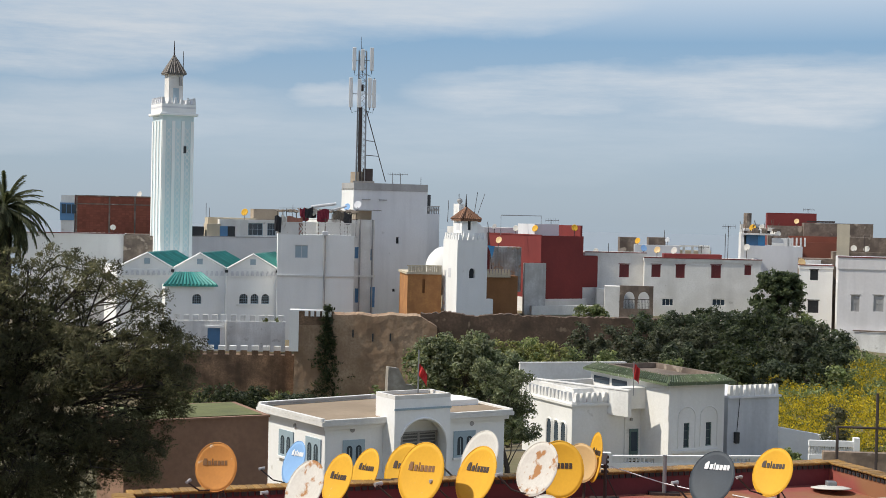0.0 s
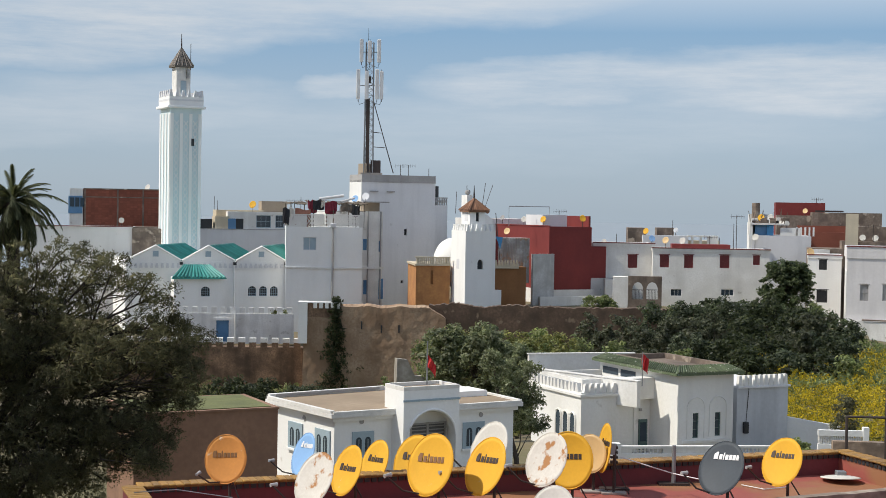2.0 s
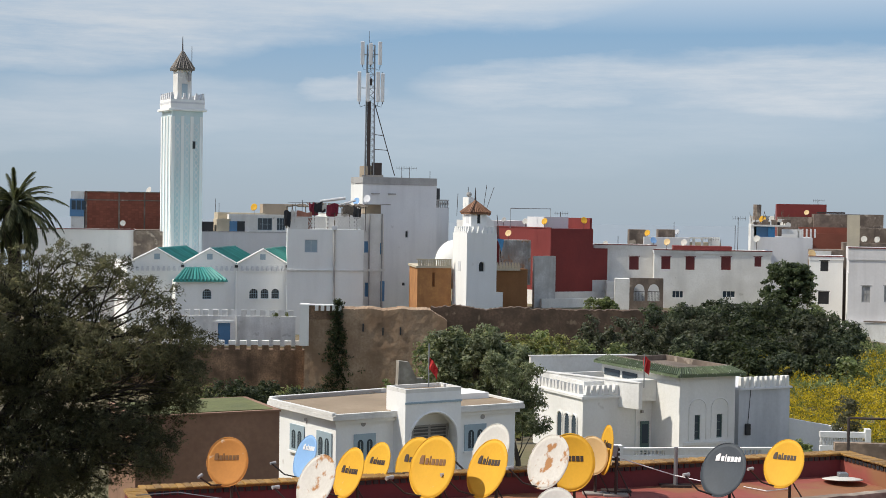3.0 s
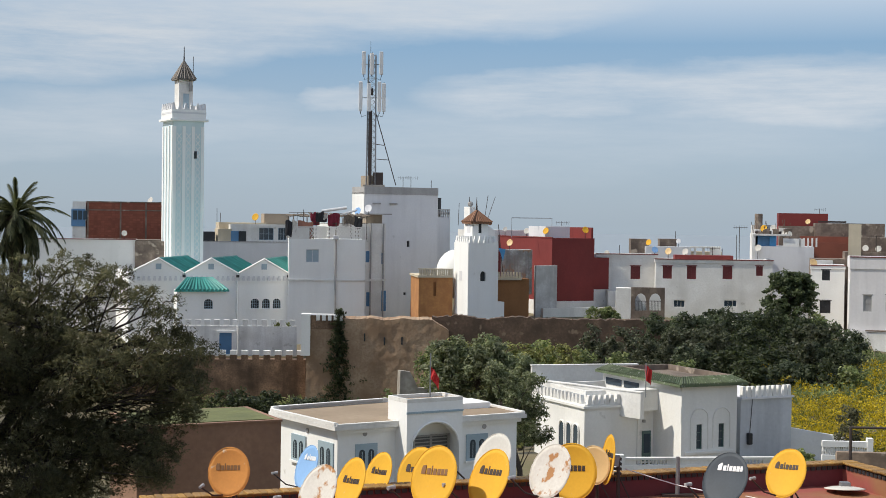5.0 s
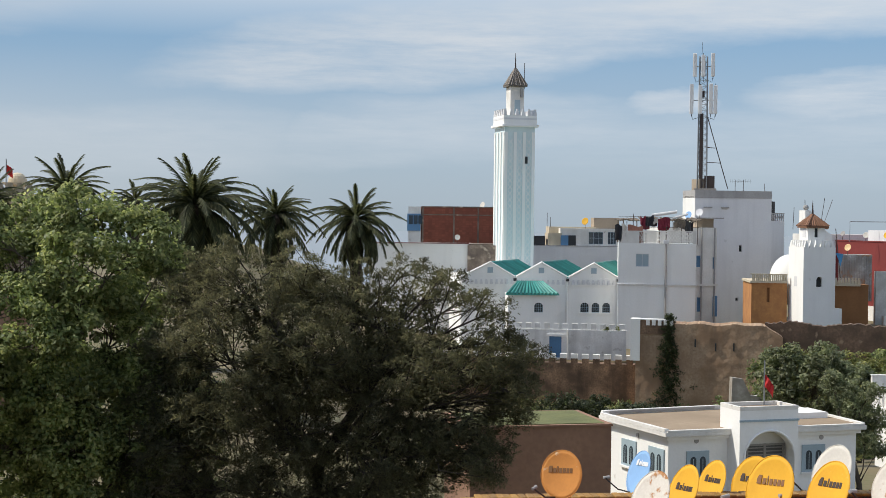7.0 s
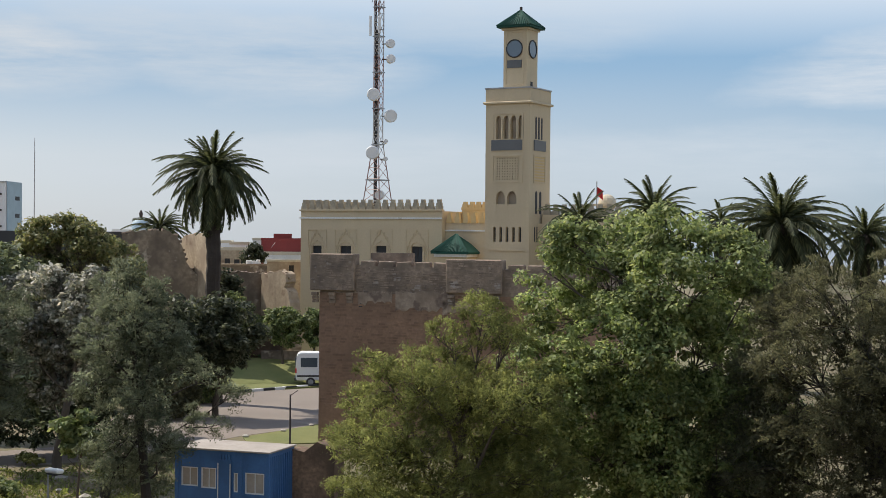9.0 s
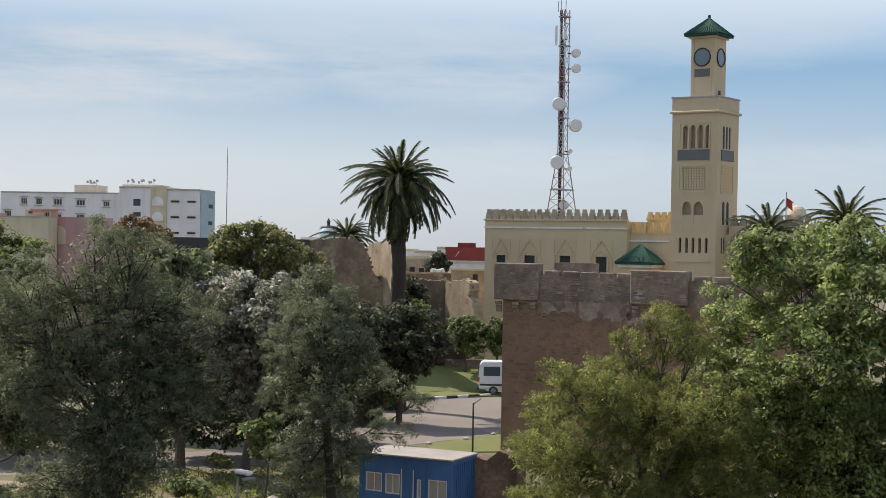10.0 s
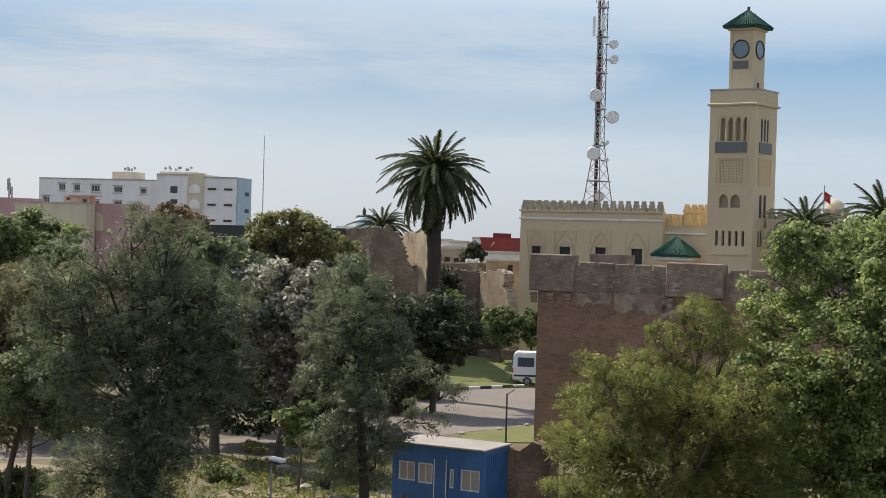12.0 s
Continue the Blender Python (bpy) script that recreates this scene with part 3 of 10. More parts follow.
def arch_outline(u0, u1, z0, z1, pointed=0.0, horseshoe=0.0, n=10):
    """An opening with an arched head, as an outline."""
    w, c = (u1 - u0) / 2, (u0 + u1) / 2
    rise = w * (1 + pointed)
    pts = [(u0 + horseshoe * w, z0), (u1 - horseshoe * w, z0)]
    for i in range(n + 1):
        a = math.pi * i / n
        pts.append((c + w * math.cos(a), z1 - rise + rise * math.sin(a) ** (1 - 0.3 * pointed)))
    return pts


def arch_head(u0, u1, zs, z1, v0, v1, pointed=0.0, n=10):
    """The masonry above an arch within a rectangular hole, from the springing to the hole's top."""
    bm = bmesh.new()
    w, c = (u1 - u0) / 2, (u0 + u1) / 2
    h = z1 - zs - 0.03
    arc = [(c + w * math.cos(math.pi * i / n), zs + h * math.sin(math.pi * i / n) ** (1 - 0.3 * pointed)) for i in range(n + 1)]
    for (a0, b0), (a1, b1) in zip(arc, arc[1:]):
        add_prism(bm, [(a1, b1), (a0, b0), (a0, z1), (a1, z1)], v0, v1)
    bmesh.ops.remove_doubles(bm, verts=bm.verts[:], dist=0.0005)
    return bm


def window(parent, u0, u1, z0, z1, v, frame_mat, pane_mat, bars=(1, 0), name="window", sill=None, t=0.06):
    """A window set in a hole: a frame with bars, its pane, and a sill if wanted."""
    bm = rim_frame(u0, u1, z0, z1, v, t)
    w = part(name, bm, frame_mat, parent)
    for i in range(1, bars[0] + 1):
        u = u0 + (u1 - u0) * i / (bars[0] + 1)
        part("glazing_bar", box(u - t / 3, u + t / 3, v - 0.03, v - 0.002, z0 + t, z1 - t), frame_mat, w)
    for i in range(1, bars[1] + 1):
        z = z0 + (z1 - z0) * i / (bars[1] + 1)
        part("glazing_bar", box(u0 + t, u1 - t, v - 0.035, v - 0.004, z - t / 3, z + t / 3), frame_mat, w)
    part("pane", box(u0, u1, v, v + 0.02, z0, z1), pane_mat, w)
    if sill:
        part("sill", box(u0 - 0.1, u1 + 0.1, -0.08, v, z0 - 0.1, z0 - 0.004), sill, w)
    return w


def rim_frame(u0, u1, z0, z1, v, t):
    bm = box(u0, u0 + t, v - 0.05, v, z0, z1)
    add_box(bm, u1 - t, u1, v - 0.05, v, z0, z1)
    add_box(bm, u0 + t, u1 - t, v - 0.05, v, z0, z0 + t)
    return add_box(bm, u0 + t, u1 - t, v - 0.05, v, z1 - t, z1)


def merlon_mesh(w, d, h, mat, steps=1, taper=0.0):
    bm = bmesh.new()
    for k in range(steps):
        s = 0.5 * w * (1 - k / (steps + 1) * 0.9)
        add_box(bm, -s, s, 0.02 * k, d - 0.02 * k, h * k / steps, h * (k + 1) / steps)
    if taper:
        for v in bm.verts:
            v.co.x *= 1 - taper * v.co.z / h
    return mesh_of("merlon", bm, mat)


def merlons(parent, u0, u1, v, z, n, mesh, along="u"):
    for i in range(n):
        k = (i + 0.5) / n
        j = random.uniform(-0.03, 0.03)
        if along == "u":
            piece("merlon", mesh, parent, Matrix.Translation((u0 + (u1 - u0) * k + j, v, z)))
        else:
            piece("merlon", mesh, parent, pose(v, u0 + (u1 - u0) * k + j, z, 0, 0, -90))


def slope(a, b, c, d, t=0.12):
    """A roof slab under four corners."""
    bm = bmesh.new()
    top = [bm.verts.new(p) for p in (a, b, c, d)]
    low = [bm.verts.new((p[0], p[1], p[2] - t)) for p in (a, b, c, d)]
    bm.faces.new(top)
    bm.faces.new(low[::-1])
    for i in range(4):
        j = (i + 1) % 4
        bm.faces.new((top[j], top[i], low[i], low[j]))
    return bm


def pyramid(u0, u1, v0, v1, z0, z1, t=0.15):
    bm = box(u0, u1, v0, v1, z0 - t, z0)
    c = bm.verts.new(((u0 + u1) / 2, (v0 + v1) / 2, z1))
    k = [bm.verts.new(p) for p in ((u0, v0, z0), (u1, v0, z0), (u1, v1, z0), (u0, v1, z0))]
    for i in range(4):
        bm.faces.new((k[i], k[(i + 1) % 4], c))
    return bm


def leaves_mesh(name, centres, radius, per, size, mat, ratio=0.5, droop=0.0, rng=None, squash=0.75, tuft=0.0, corners=3):
    """Clumps of small leaves as one mesh: per leaves round every centre."""
    rng = rng or np.random.default_rng(1)
    c = np.repeat(np.asarray(centres, float), per, 0)
    n = len(c)
    off = rng.normal(size=(n, 3))
    off /= np.linalg.norm(off, axis=1)[:, None]
    rad = np.repeat(np.broadcast_to(np.asarray(radius, float), (len(centres),)), per)
    off *= (rad * rng.random(n) ** 0.45)[:, None]
    off[:, 2] *= squash
    p = c + off
    a = rng.normal(size=(n, 3)) + (tuft * 1.6) * off / (rad[:, None] + 1e-6)
    a[:, 2] -= droop
    a /= np.linalg.norm(a, axis=1)[:, None]
    b = np.cross(a, rng.normal(size=(n, 3)))
    b /= np.linalg.norm(b, axis=1)[:, None] + 1e-9
    s = size * (0.6 + 0.8 * rng.random(n))[:, None]
    a, b = a * s, b * s * ratio
    v = [p - a * 0.8 + b, p + a, p - a * 0.8 - b] if corners == 3 else [p - a, p + b * 0.9 - a * 0.15, p + a, p - b * 0.9 - a * 0.15]
    v = np.stack(v, 1).reshape(-1, 3)
    k = corners
    me = bpy.data.meshes.new(name)
    me.vertices.add(k * n)
    me.vertices.foreach_set("co", v.ravel())
    me.loops.add(k * n)
    me.loops.foreach_set("vertex_index", np.arange(k * n))
    me.polygons.add(n)
    me.polygons.foreach_set("loop_start", np.arange(0, k * n, k))
    me.update(calc_edges=True)
    me.materials.append(mat)
    return me


def crown_mesh(centres, outward, radius, per, size, mat, feather, ratio, droop, rng):
    """Leaves of one crown. Broad leaves lie on the shell of each clump, turned to the light; feathery ones sit along sprigs that spring outwards."""
    n = len(centres) * per
    c, o, rad = np.repeat(centres, per, 0), np.repeat(outward, per, 0), np.repeat(radius, per)[:, None]
    up = np.array((0, 0, 1.0))

    def unit(v):
        return v / (np.linalg.norm(v, axis=1)[:, None] + 1e-9)

    if feather:
        sprigs = 22
        d = unit(np.repeat(outward, sprigs, 0) * 0.5 + up * 0.5 + rng.normal(size=(len(centres) * sprigs, 3)) * 0.62)
        d = d[np.repeat(np.arange(len(centres)), per) * sprigs + rng.integers(0, sprigs, n)]
        s = rng.random(n)[:, None] ** 0.5
        p = c - o * rad * 0.2 + d * rad * 1.05 * s * (1, 1, 0.8) - up * droop * rad * s ** 2 + rng.normal(size=(n, 3)) * 0.09 * rad
        a = unit(d * 0.8 + rng.normal(size=(n, 3)) * 0.6 - up * droop * 0.4)
        b = unit(np.cross(a, rng.normal(size=(n, 3))))
        t = unit((p - c) / rad + o * 0.35 + up * 0.25 + rng.normal(size=(n, 3)) * 0.22)
    else:
        d = unit(rng.normal(size=(n, 3)) + up * 0.25)
        p = c + d * rad * (0.45 + 0.6 * rng.random((n, 1))) * (1, 1, 0.72)
        t = unit(d * 0.7 + up * 0.55 + rng.normal(size=(n, 3)) * 0.42)
        a = unit(np.cross(t, rng.normal(size=(n, 3))) - up * droop)
        b = unit(np.cross(t, a))
    k = size * (0.6 + 0.8 * rng.random(n))[:, None]
    a, b = a * k, b * k * ratio
    v = [p - a * 0.8 + b, p + a, p - a * 0.8 - b] if feather else [p - a, p + b - a * 0.15, p + a, p - b - a * 0.15]
    q = len(v)
    v = np.stack(v, 1).reshape(-1, 3)
    me = bpy.data.meshes.new("crown")
    me.vertices.add(q * n)
    me.vertices.foreach_set("co", v.ravel())
    me.loops.add(q * n)
    me.loops.foreach_set("vertex_index", np.arange(q * n))
    me.polygons.add(n)
    me.polygons.foreach_set("loop_start", np.arange(0, q * n, q))
    me.update(calc_edges=True)
    me.attributes.new("puff", "FLOAT_VECTOR", "POINT").data.foreach_set("vector", np.repeat(t, q, 0).ravel())
    me.materials.append(mat)
    return me


def tree(name, label, category, x, y, z, lobes, leaf, clump_r, per, size, feather=False, ratio=0.5, droop=0.15, trunk_r=0.25, seed=1, bark=None, group="", gaps=0.1, fill=1.0, twigs=0.5, limbs=14, lean=(0.0, 0.0)):
    """A trunk, limbs with twigs, and a crown of leaf clumps on uneven lobes (x, y, z, radius or three radii), z above the foot."""
    rng = np.random.default_rng(seed)
    root = thing(name, label, category, x, y, z, 0, group)
    lo = np.array([k if len(k) == 6 else (*k, k[3], k[3] * 0.85) for k in lobes], float)
    kids = [lo]
    for k in range(4):
        d = rng.normal(size=(len(lo), 3)) + (0, 0, 0.5)
        d /= np.linalg.norm(d, axis=1)[:, None]
        kids.append(np.hstack([lo[:, :3] + d * lo[:, 3:] * (rng.uniform(0.7, 1.05, (len(lo), 1)) if feather else rng.uniform(0.55, 0.85, (len(lo), 1))), lo[:, 3:] * rng.uniform(0.32, 0.5, (len(lo), 1))]))
    every, owner = np.vstack(kids), np.tile(np.arange(len(lo)), 5)
    area = (every[:, 3] * every[:, 4] * every[:, 5]) ** (2 / 3)
    want = int(fill * area.sum() * 4.0 / clump_r ** 2)
    pick = rng.choice(len(every), want * 3, p=area / area.sum())
    d = rng.normal(size=(len(pick), 3))
    d /= np.linalg.norm(d, axis=1)[:, None]
    u = np.where(rng.random(len(pick)) < 0.7, rng.uniform(0.72, 1.05, len(pick)), rng.uniform(0.2, 0.72, len(pick)))
    pos = every[pick, :3] + d * every[pick, 3:] * u[:, None]
    deep = (np.linalg.norm((pos[:, None] - lo[None, :, :3]) / lo[None, :, 3:], axis=2)).min(1)
    keep = ((deep > 0.6) | (rng.random(len(pick)) < 0.4)) & (pos[:, 2] > 0.25)
    cells, chosen = {}, []
    sep = clump_r * (1.3 if feather else 0.62)
    for i in np.nonzero(keep)[0]:
        p = Vector(pos[i])
        if noise.noise(p * ((0.26 if feather else 0.42) / clump_r) + Vector((seed * 3.7, 0, 0))) < gaps - 0.42:
            continue
        key = (int(p.x // sep), int(p.y // sep), int(p.z // sep))
        if key in cells:
            continue
        cells[key] = 1
        chosen.append(i)
        if len(chosen) >= want:
            break
    cen = pos[chosen]
    mid = lo[owner[pick[chosen]], :3]
    out = cen - mid
    out /= np.linalg.norm(out, axis=1)[:, None] + 1e-9
    crown = new("crown", crown_mesh(cen, out, clump_r * rng.uniform(0.7 if feather else 0.55, 1.3, len(cen)), per, size, leaf, feather, ratio, droop, rng))
    crown.parent = root
    bark = bark or BARK
    if feather:
        # close inner growth that keeps the light out of the middle of the crown
        step = clump_r * 1.3
        room = lo[:, 3:].prod(axis=1)
        spot = rng.choice(len(lo), int(room.sum() * 3.4 / step ** 3), p=room / room.sum())
        d = rng.normal(size=(len(spot), 3))
        d /= np.linalg.norm(d, axis=1)[:, None]
        core = lo[spot, :3] + d * lo[spot, 3:] * (0.64 * rng.random((len(spot), 1)) ** 0.4)
        core = core[core[:, 2] > 0.5]
        inner = new("inner_foliage", crown_mesh(core, d[:len(core)], np.full(len(core), clump_r * 1.2), 14, size * 2.2, leaf, False, 0.26, 0.1, rng))
        inner.parent = root
    top = Vector(lo[np.argmax(lo[:, 2]), :3])
    h = top.z
    base = [Vector((0, 0, -0.3)), Vector((lean[0] * 0.4, lean[1] * 0.4, h * 0.12)), Vector((lean[0] + top.x * 0.3, lean[1] + top.y * 0.3, h * 0.4)), Vector((top.x * 0.8, top.y * 0.8, h * 0.78))]
    part("trunk", tube(base, [trunk_r * 1.25, trunk_r, trunk_r * 0.75, trunk_r * 0.3], 9), bark, root)
    order = np.argsort(-lo[:, 3])[:limbs]
    for i in range(len(lo)):
        e = Vector(lo[i, :3])
        f = base[1].lerp(base[2], rng.random()) if e.z < h * 0.55 else base[2].lerp(base[3], 0.7 * rng.random())
        span = (e - f).length
        m = f.lerp(e, 0.55) + Vector((*rng.normal(size=2) * 0.06 * span, (0.02 + 0.1 * rng.random()) * span))
        bm = bmesh.new()
        if i in order:
            k = f.lerp(m, 0.5) + Vector((*rng.normal(size=2) * 0.05 * span, -0.05 * span))
            add_tube(bm, [f, k, m, e], [trunk_r * 0.34, trunk_r * 0.22, trunk_r * 0.13, trunk_r * 0.05], 6)
        else:
            add_tube(bm, [m, e], [trunk_r * 0.14, trunk_r * 0.06], 4)
        own = np.nonzero(owner[pick[chosen]] == i)[0]
        for j in own[: int(len(own) * twigs)]:
            p = Vector(cen[j])
            q = m.lerp(e, rng.random())
            w = q.lerp(p, 0.55) + Vector(rng.normal(size=3)) * 0.12 * (p - q).length
            add_tube(bm, [q, w, p], [trunk_r * 0.09, trunk_r * 0.06, trunk_r * 0.03], 3, False)
        part("limb", bm, bark, root)
    return root


def frond_mesh(length, sag, pairs=26, width=0.42, mat=None, up=0.35):
    """A feathery palm leaf along +x that rises and then arches over."""
    bm = bmesh.new()
    pts = []
    for i in range(11):
        s = i / 10
        pts.append(Vector((length * (s - 0.12 * s ** 3 * sag), 0, length * (up * s - sag * s ** 2.2))))
    add_tube(bm, pts, [0.014 * (1 - 0.85 * i / 10) for i in range(11)], 4)
    for i in range(pairs):
        s = 0.14 + 0.86 * i / (pairs - 1)
        k = min(int(s * 10), 9)
        p = pts[k].lerp(pts[k + 1], s * 10 - k)
        d = (pts[k + 1] - pts[k]).normalized()
        ln = width * (math.sin(math.pi * min(1, 0.12 + s * 0.88)) ** 0.5 + 0.15)
        for sd in (-1, 1):
            tip = p + d * ln * 0.95 + Vector((0, sd * ln * (0.45 + 0.2 * random.random()), -ln * (0.2 + 0.4 * random.random())))
            w = d * 0.021
            vs = [bm.verts.new(q) for q in (p - w, p + w, tip)]
            bm.faces.new(vs)
    return mesh_of("frond", bm, mat)


FRONDS = {}


def palm(label, x, y, z, height, spread, fronds=64, trunk_r=0.4, seed=1, low=-62):
    rng = random.Random(seed)
    if not FRONDS:
        for j, (sag, up) in enumerate(((0.50, 0.30), (0.72, 0.36), (0.95, 0.42), (0.30, 0.24))):
            FRONDS[j] = frond_mesh(1.0, sag, 52, 0.13, LEAF_PALM, up)
            FRONDS[j].name = "frond"
    root = thing("palm_tree", label, "palm tree", x, y, z, 0, "palms of the old town garden")
    bm = bmesh.new()
    n = max(6, int(height / 0.5))
    pts = [(0.12 * math.sin(i * 0.7 + seed), 0.1 * math.cos(i * 0.5), height * i / n - (0.3 if i == 0 else 0)) for i in range(n + 1)]
    add_tube(bm, pts, [trunk_r * (1.25 if i == 0 else 0.92 + 0.1 * (i % 2) + 0.45 * max(0, i / n - 0.7) / 0.3) for i in range(n + 1)], 10)
    part("trunk", bm, PALM_BARK, root)
    bm = bmesh.new()
    bmesh.ops.create_uvsphere(bm, u_segments=10, v_segments=7, radius=trunk_r * 1.25, matrix=Matrix.Translation((pts[-1][0], pts[-1][1], height - 0.4)) @ Matrix.Diagonal((1, 1, 1.35, 1)))
    part("crown_base", bm, PALM_BARK, root)
    for i in range(fronds):
        k = (i + 0.5) / fronds
        el = 82 - (82 - low) * k ** 0.8 + rng.uniform(-7, 7)
        az = i * 137.5 + rng.uniform(-12, 12)
        s = spread * rng.uniform(0.85, 1.1) * (0.85 if k < 0.15 else 1.0 if el > 35 else 1.16)
        piece("frond", FRONDS[3 if el > 62 else rng.choice((0, 1)) if el > 0 else rng.choice((0, 1, 3))], root, pose(pts[-1][0], pts[-1][1], height + 0.2, 0, 0, az) @ pose(0, 0, 0, 0, -el + 12, 0) @ Matrix.Scale(s, 4))
    return root


# ---- ground, water, far land ----
def ground_height(x, y):
    d = math.hypot(x, y)
    az = math.degrees(math.atan2(x, y))
    z = 0.0
    if az > -20:
        k = min(1, max(0, (az + 20) / 6))
        right = min(1, max(0, (x - 2) / 24))
        dip = min(1, max(0, (d - 72) / 40))
        low = k * dip * (-6.5 * (1 - right) - 0.7 * right)
        high = k * (1.1 - 3.1 * min(1, max(0, (4 - x) / 7)) - 2.2 * min(1, max(0, (x - 25) / 22)))
        rise = min(1, max(0, (d - 145) / 4))
        z = low + (high - low) * rise
        if y > 230:
            z -= k * min(28, (y - 230) * 0.25)
    if d > 700:
        z -= min(40, (d - 700) * 0.1)
    return z


bm = bmesh.new()
gx = [-4000, -2500, -1500, -1000, -700] + list(range(-400, -72, 12)) + list(range(-72, 90, 4)) + list(range(96, 201, 12)) + [300, 420, 600, 1000, 1600, 2600, 4000]
gy = [-400, -100, -30] + list(range(0, 104, 8)) + list(range(104, 168, 3)) + list(range(168, 241, 8)) + [260, 290, 330, 400, 600, 1000, 1800, 2900, 4000]
grid = [[bm.verts.new((x, y, ground_height(x, y))) for x in gx] for y in gy]
for r0, r1 in zip(grid, grid[1:]):
    for i in range(len(gx) - 1):
        bm.faces.new((r0[i], r0[i + 1], r1[i + 1], r1[i]))
ground = part("ground", bm, GROUND)
tagged(ground, "dry grassy earth falling towards the old wall", "ground", kind="structure")
# haze over the sea is put into its pale colour
SEA = material("grey-blue sea paled for haze", (0.238, 0.279, 0.315), (0.228, 0.268, 0.304), 0.8, grain=0.2, blotch=0.01, bump=0.15)
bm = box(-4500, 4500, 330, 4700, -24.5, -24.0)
tagged(part("water", bm, SEA), "grey-blue sea behind the town, paled for haze", "sea", kind="structure")

# the roof from which the view is taken
bm = box(-6, 6, -9, 1.2, 9.6, 9.9)
tagged(part("roof_deck", bm, CONCRETE), "plain concrete roof deck of a house", "roof", kind="structure")
bm = box(-6, 6, -9, 1.2, 0, 9.595)
tagged(part("wall_lookout", bm, WHITE_OLD), "plain whitewashed walls of the lookout house", "wall", kind="structure")

# ---- old town, far side ----


def minaret():
    r = thing("minaret", "tall white minaret with pale turquoise lattice panels and small tiled lantern", "minaret", -31.06, 169.17, -2, 28)
    s = 3.74
    z1, zc = 24.92, 25.97
    ze = z1 - 0.9
    part("shaft", box(0, s, 0, s, 0, z1), BLUE_WHITE, r)
    for k in (0.0, 0.30, 0.60, 0.90):
        part("pilaster", box(s * k, s * (k + 0.1), -0.1, -0.003, 0, ze), BRIGHT_WHITE, r)
        part("pilaster", box(-0.1, -0.003, s * k, s * (k + 0.1), 0, ze), BRIGHT_WHITE, r)
    bar = mesh_of("lattice_bar", box(-0.045, 0.045, -0.05, -0.004, -0.42, 0.42), BRIGHT_WHITE)
    for a, b in ((0.11, 0.29), (0.41, 0.59), (0.71, 0.89)):
        c = s * (a + b) / 2
        n = 23
        for i in range(n):
            for g in (-1, 1):
                piece("lattice_bar", bar, r, pose(c, 0, 6.2 + i * (ze - 6.6) / n, 0, 40 * g, 0))
    for i in range(24):
        for g in (-1, 1):
            for c in (0.2, 0.8):
                piece("lattice_bar", bar, r, pose(0, s * c, 6.2 + i * (ze - 6.6) / 24, 0, 0, 90) @ pose(0, 0, 0, 0, 40 * g, 0))
    w = part("window", box(2.51, 2.85, -0.12, -0.105, 20.31, 21.16), DARK_OPENING, r)
    part("gallery", box(-0.18, s + 0.18, -0.18, s + 0.18, z1, zc, 0.04), BRIGHT_WHITE, r)
    part("merlon_band", box(-0.2, s + 0.2, -0.2, s + 0.2, zc - 0.5, zc - 0.3), PALE_GREY, r)
    part("cornice", box(-0.42, s + 0.42, -0.42, s + 0.42, z1 - 0.3, z1 - 0.004, 0.05), BRIGHT_WHITE, r)
    me = merlon_mesh(0.40, 0.25, 0.75, PALE_GREY, 3)
    for i in range(6):
        for v in (-0.17, s - 0.08):
            piece("merlon", me, r, Matrix.Translation((0.05 + (s - 0.1) * i / 5, v, zc - 0.004)))
        for u in (0.08, s + 0.17):
            piece("merlon", me, r, pose(u, 0.05 + (s - 0.1) * i / 5, zc - 0.004, 0, 0, 90))
    a, b = s * 0.27, s * 0.72
    zt = 29.59
    part("lantern", box(a, b, a, b, zc - 0.5, zt), WHITE_OLD, r)
    part("lantern_door", box(a + 0.5, b - 0.5, a - 0.04, a - 0.004, zc + 0.2, zc + 1.9), BLUE_GREY_PAINT, r)
    part("loudspeaker", box(b - 0.5, b - 0.2, a - 0.3, a - 0.006, zt - 1.4, zt - 0.4), GREY_WALL, r)
    roof = part("roof", pyramid(a - 0.3, b + 0.3, a - 0.3, b + 0.3, zt, zt + 2.12), LANTERN_TILE, r)
    c = (a + b) / 2
    for i in range(9):
        k = a - 0.28 + (b - a + 0.56) * i / 8
        part("roof_tile", tube([(k, a - 0.3, zt + 0.03), (c + (k - c) * 0.05, c - 0.05, zt + 2.12)], 0.07, 5), ROOF_DUST if i % 2 else LANTERN_TILE, roof)
        part("roof_tile", tube([(a - 0.3, k, zt + 0.03), (c - 0.05, c + (k - c) * 0.05, zt + 2.12)], 0.07, 5), ROOF_DUST if i % 2 else LANTERN_TILE, roof)
    part("finial", tube([(c, c, zt + 1.99), (c, c, zt + 3.85)], [0.09, 0.03]), DARK_STEEL, r)
    part("lightning_rod", tube([(b, a, zt - 0.4), (b, a, zt + 2.65)], 0.035), DARK_STEEL, r)


minaret()


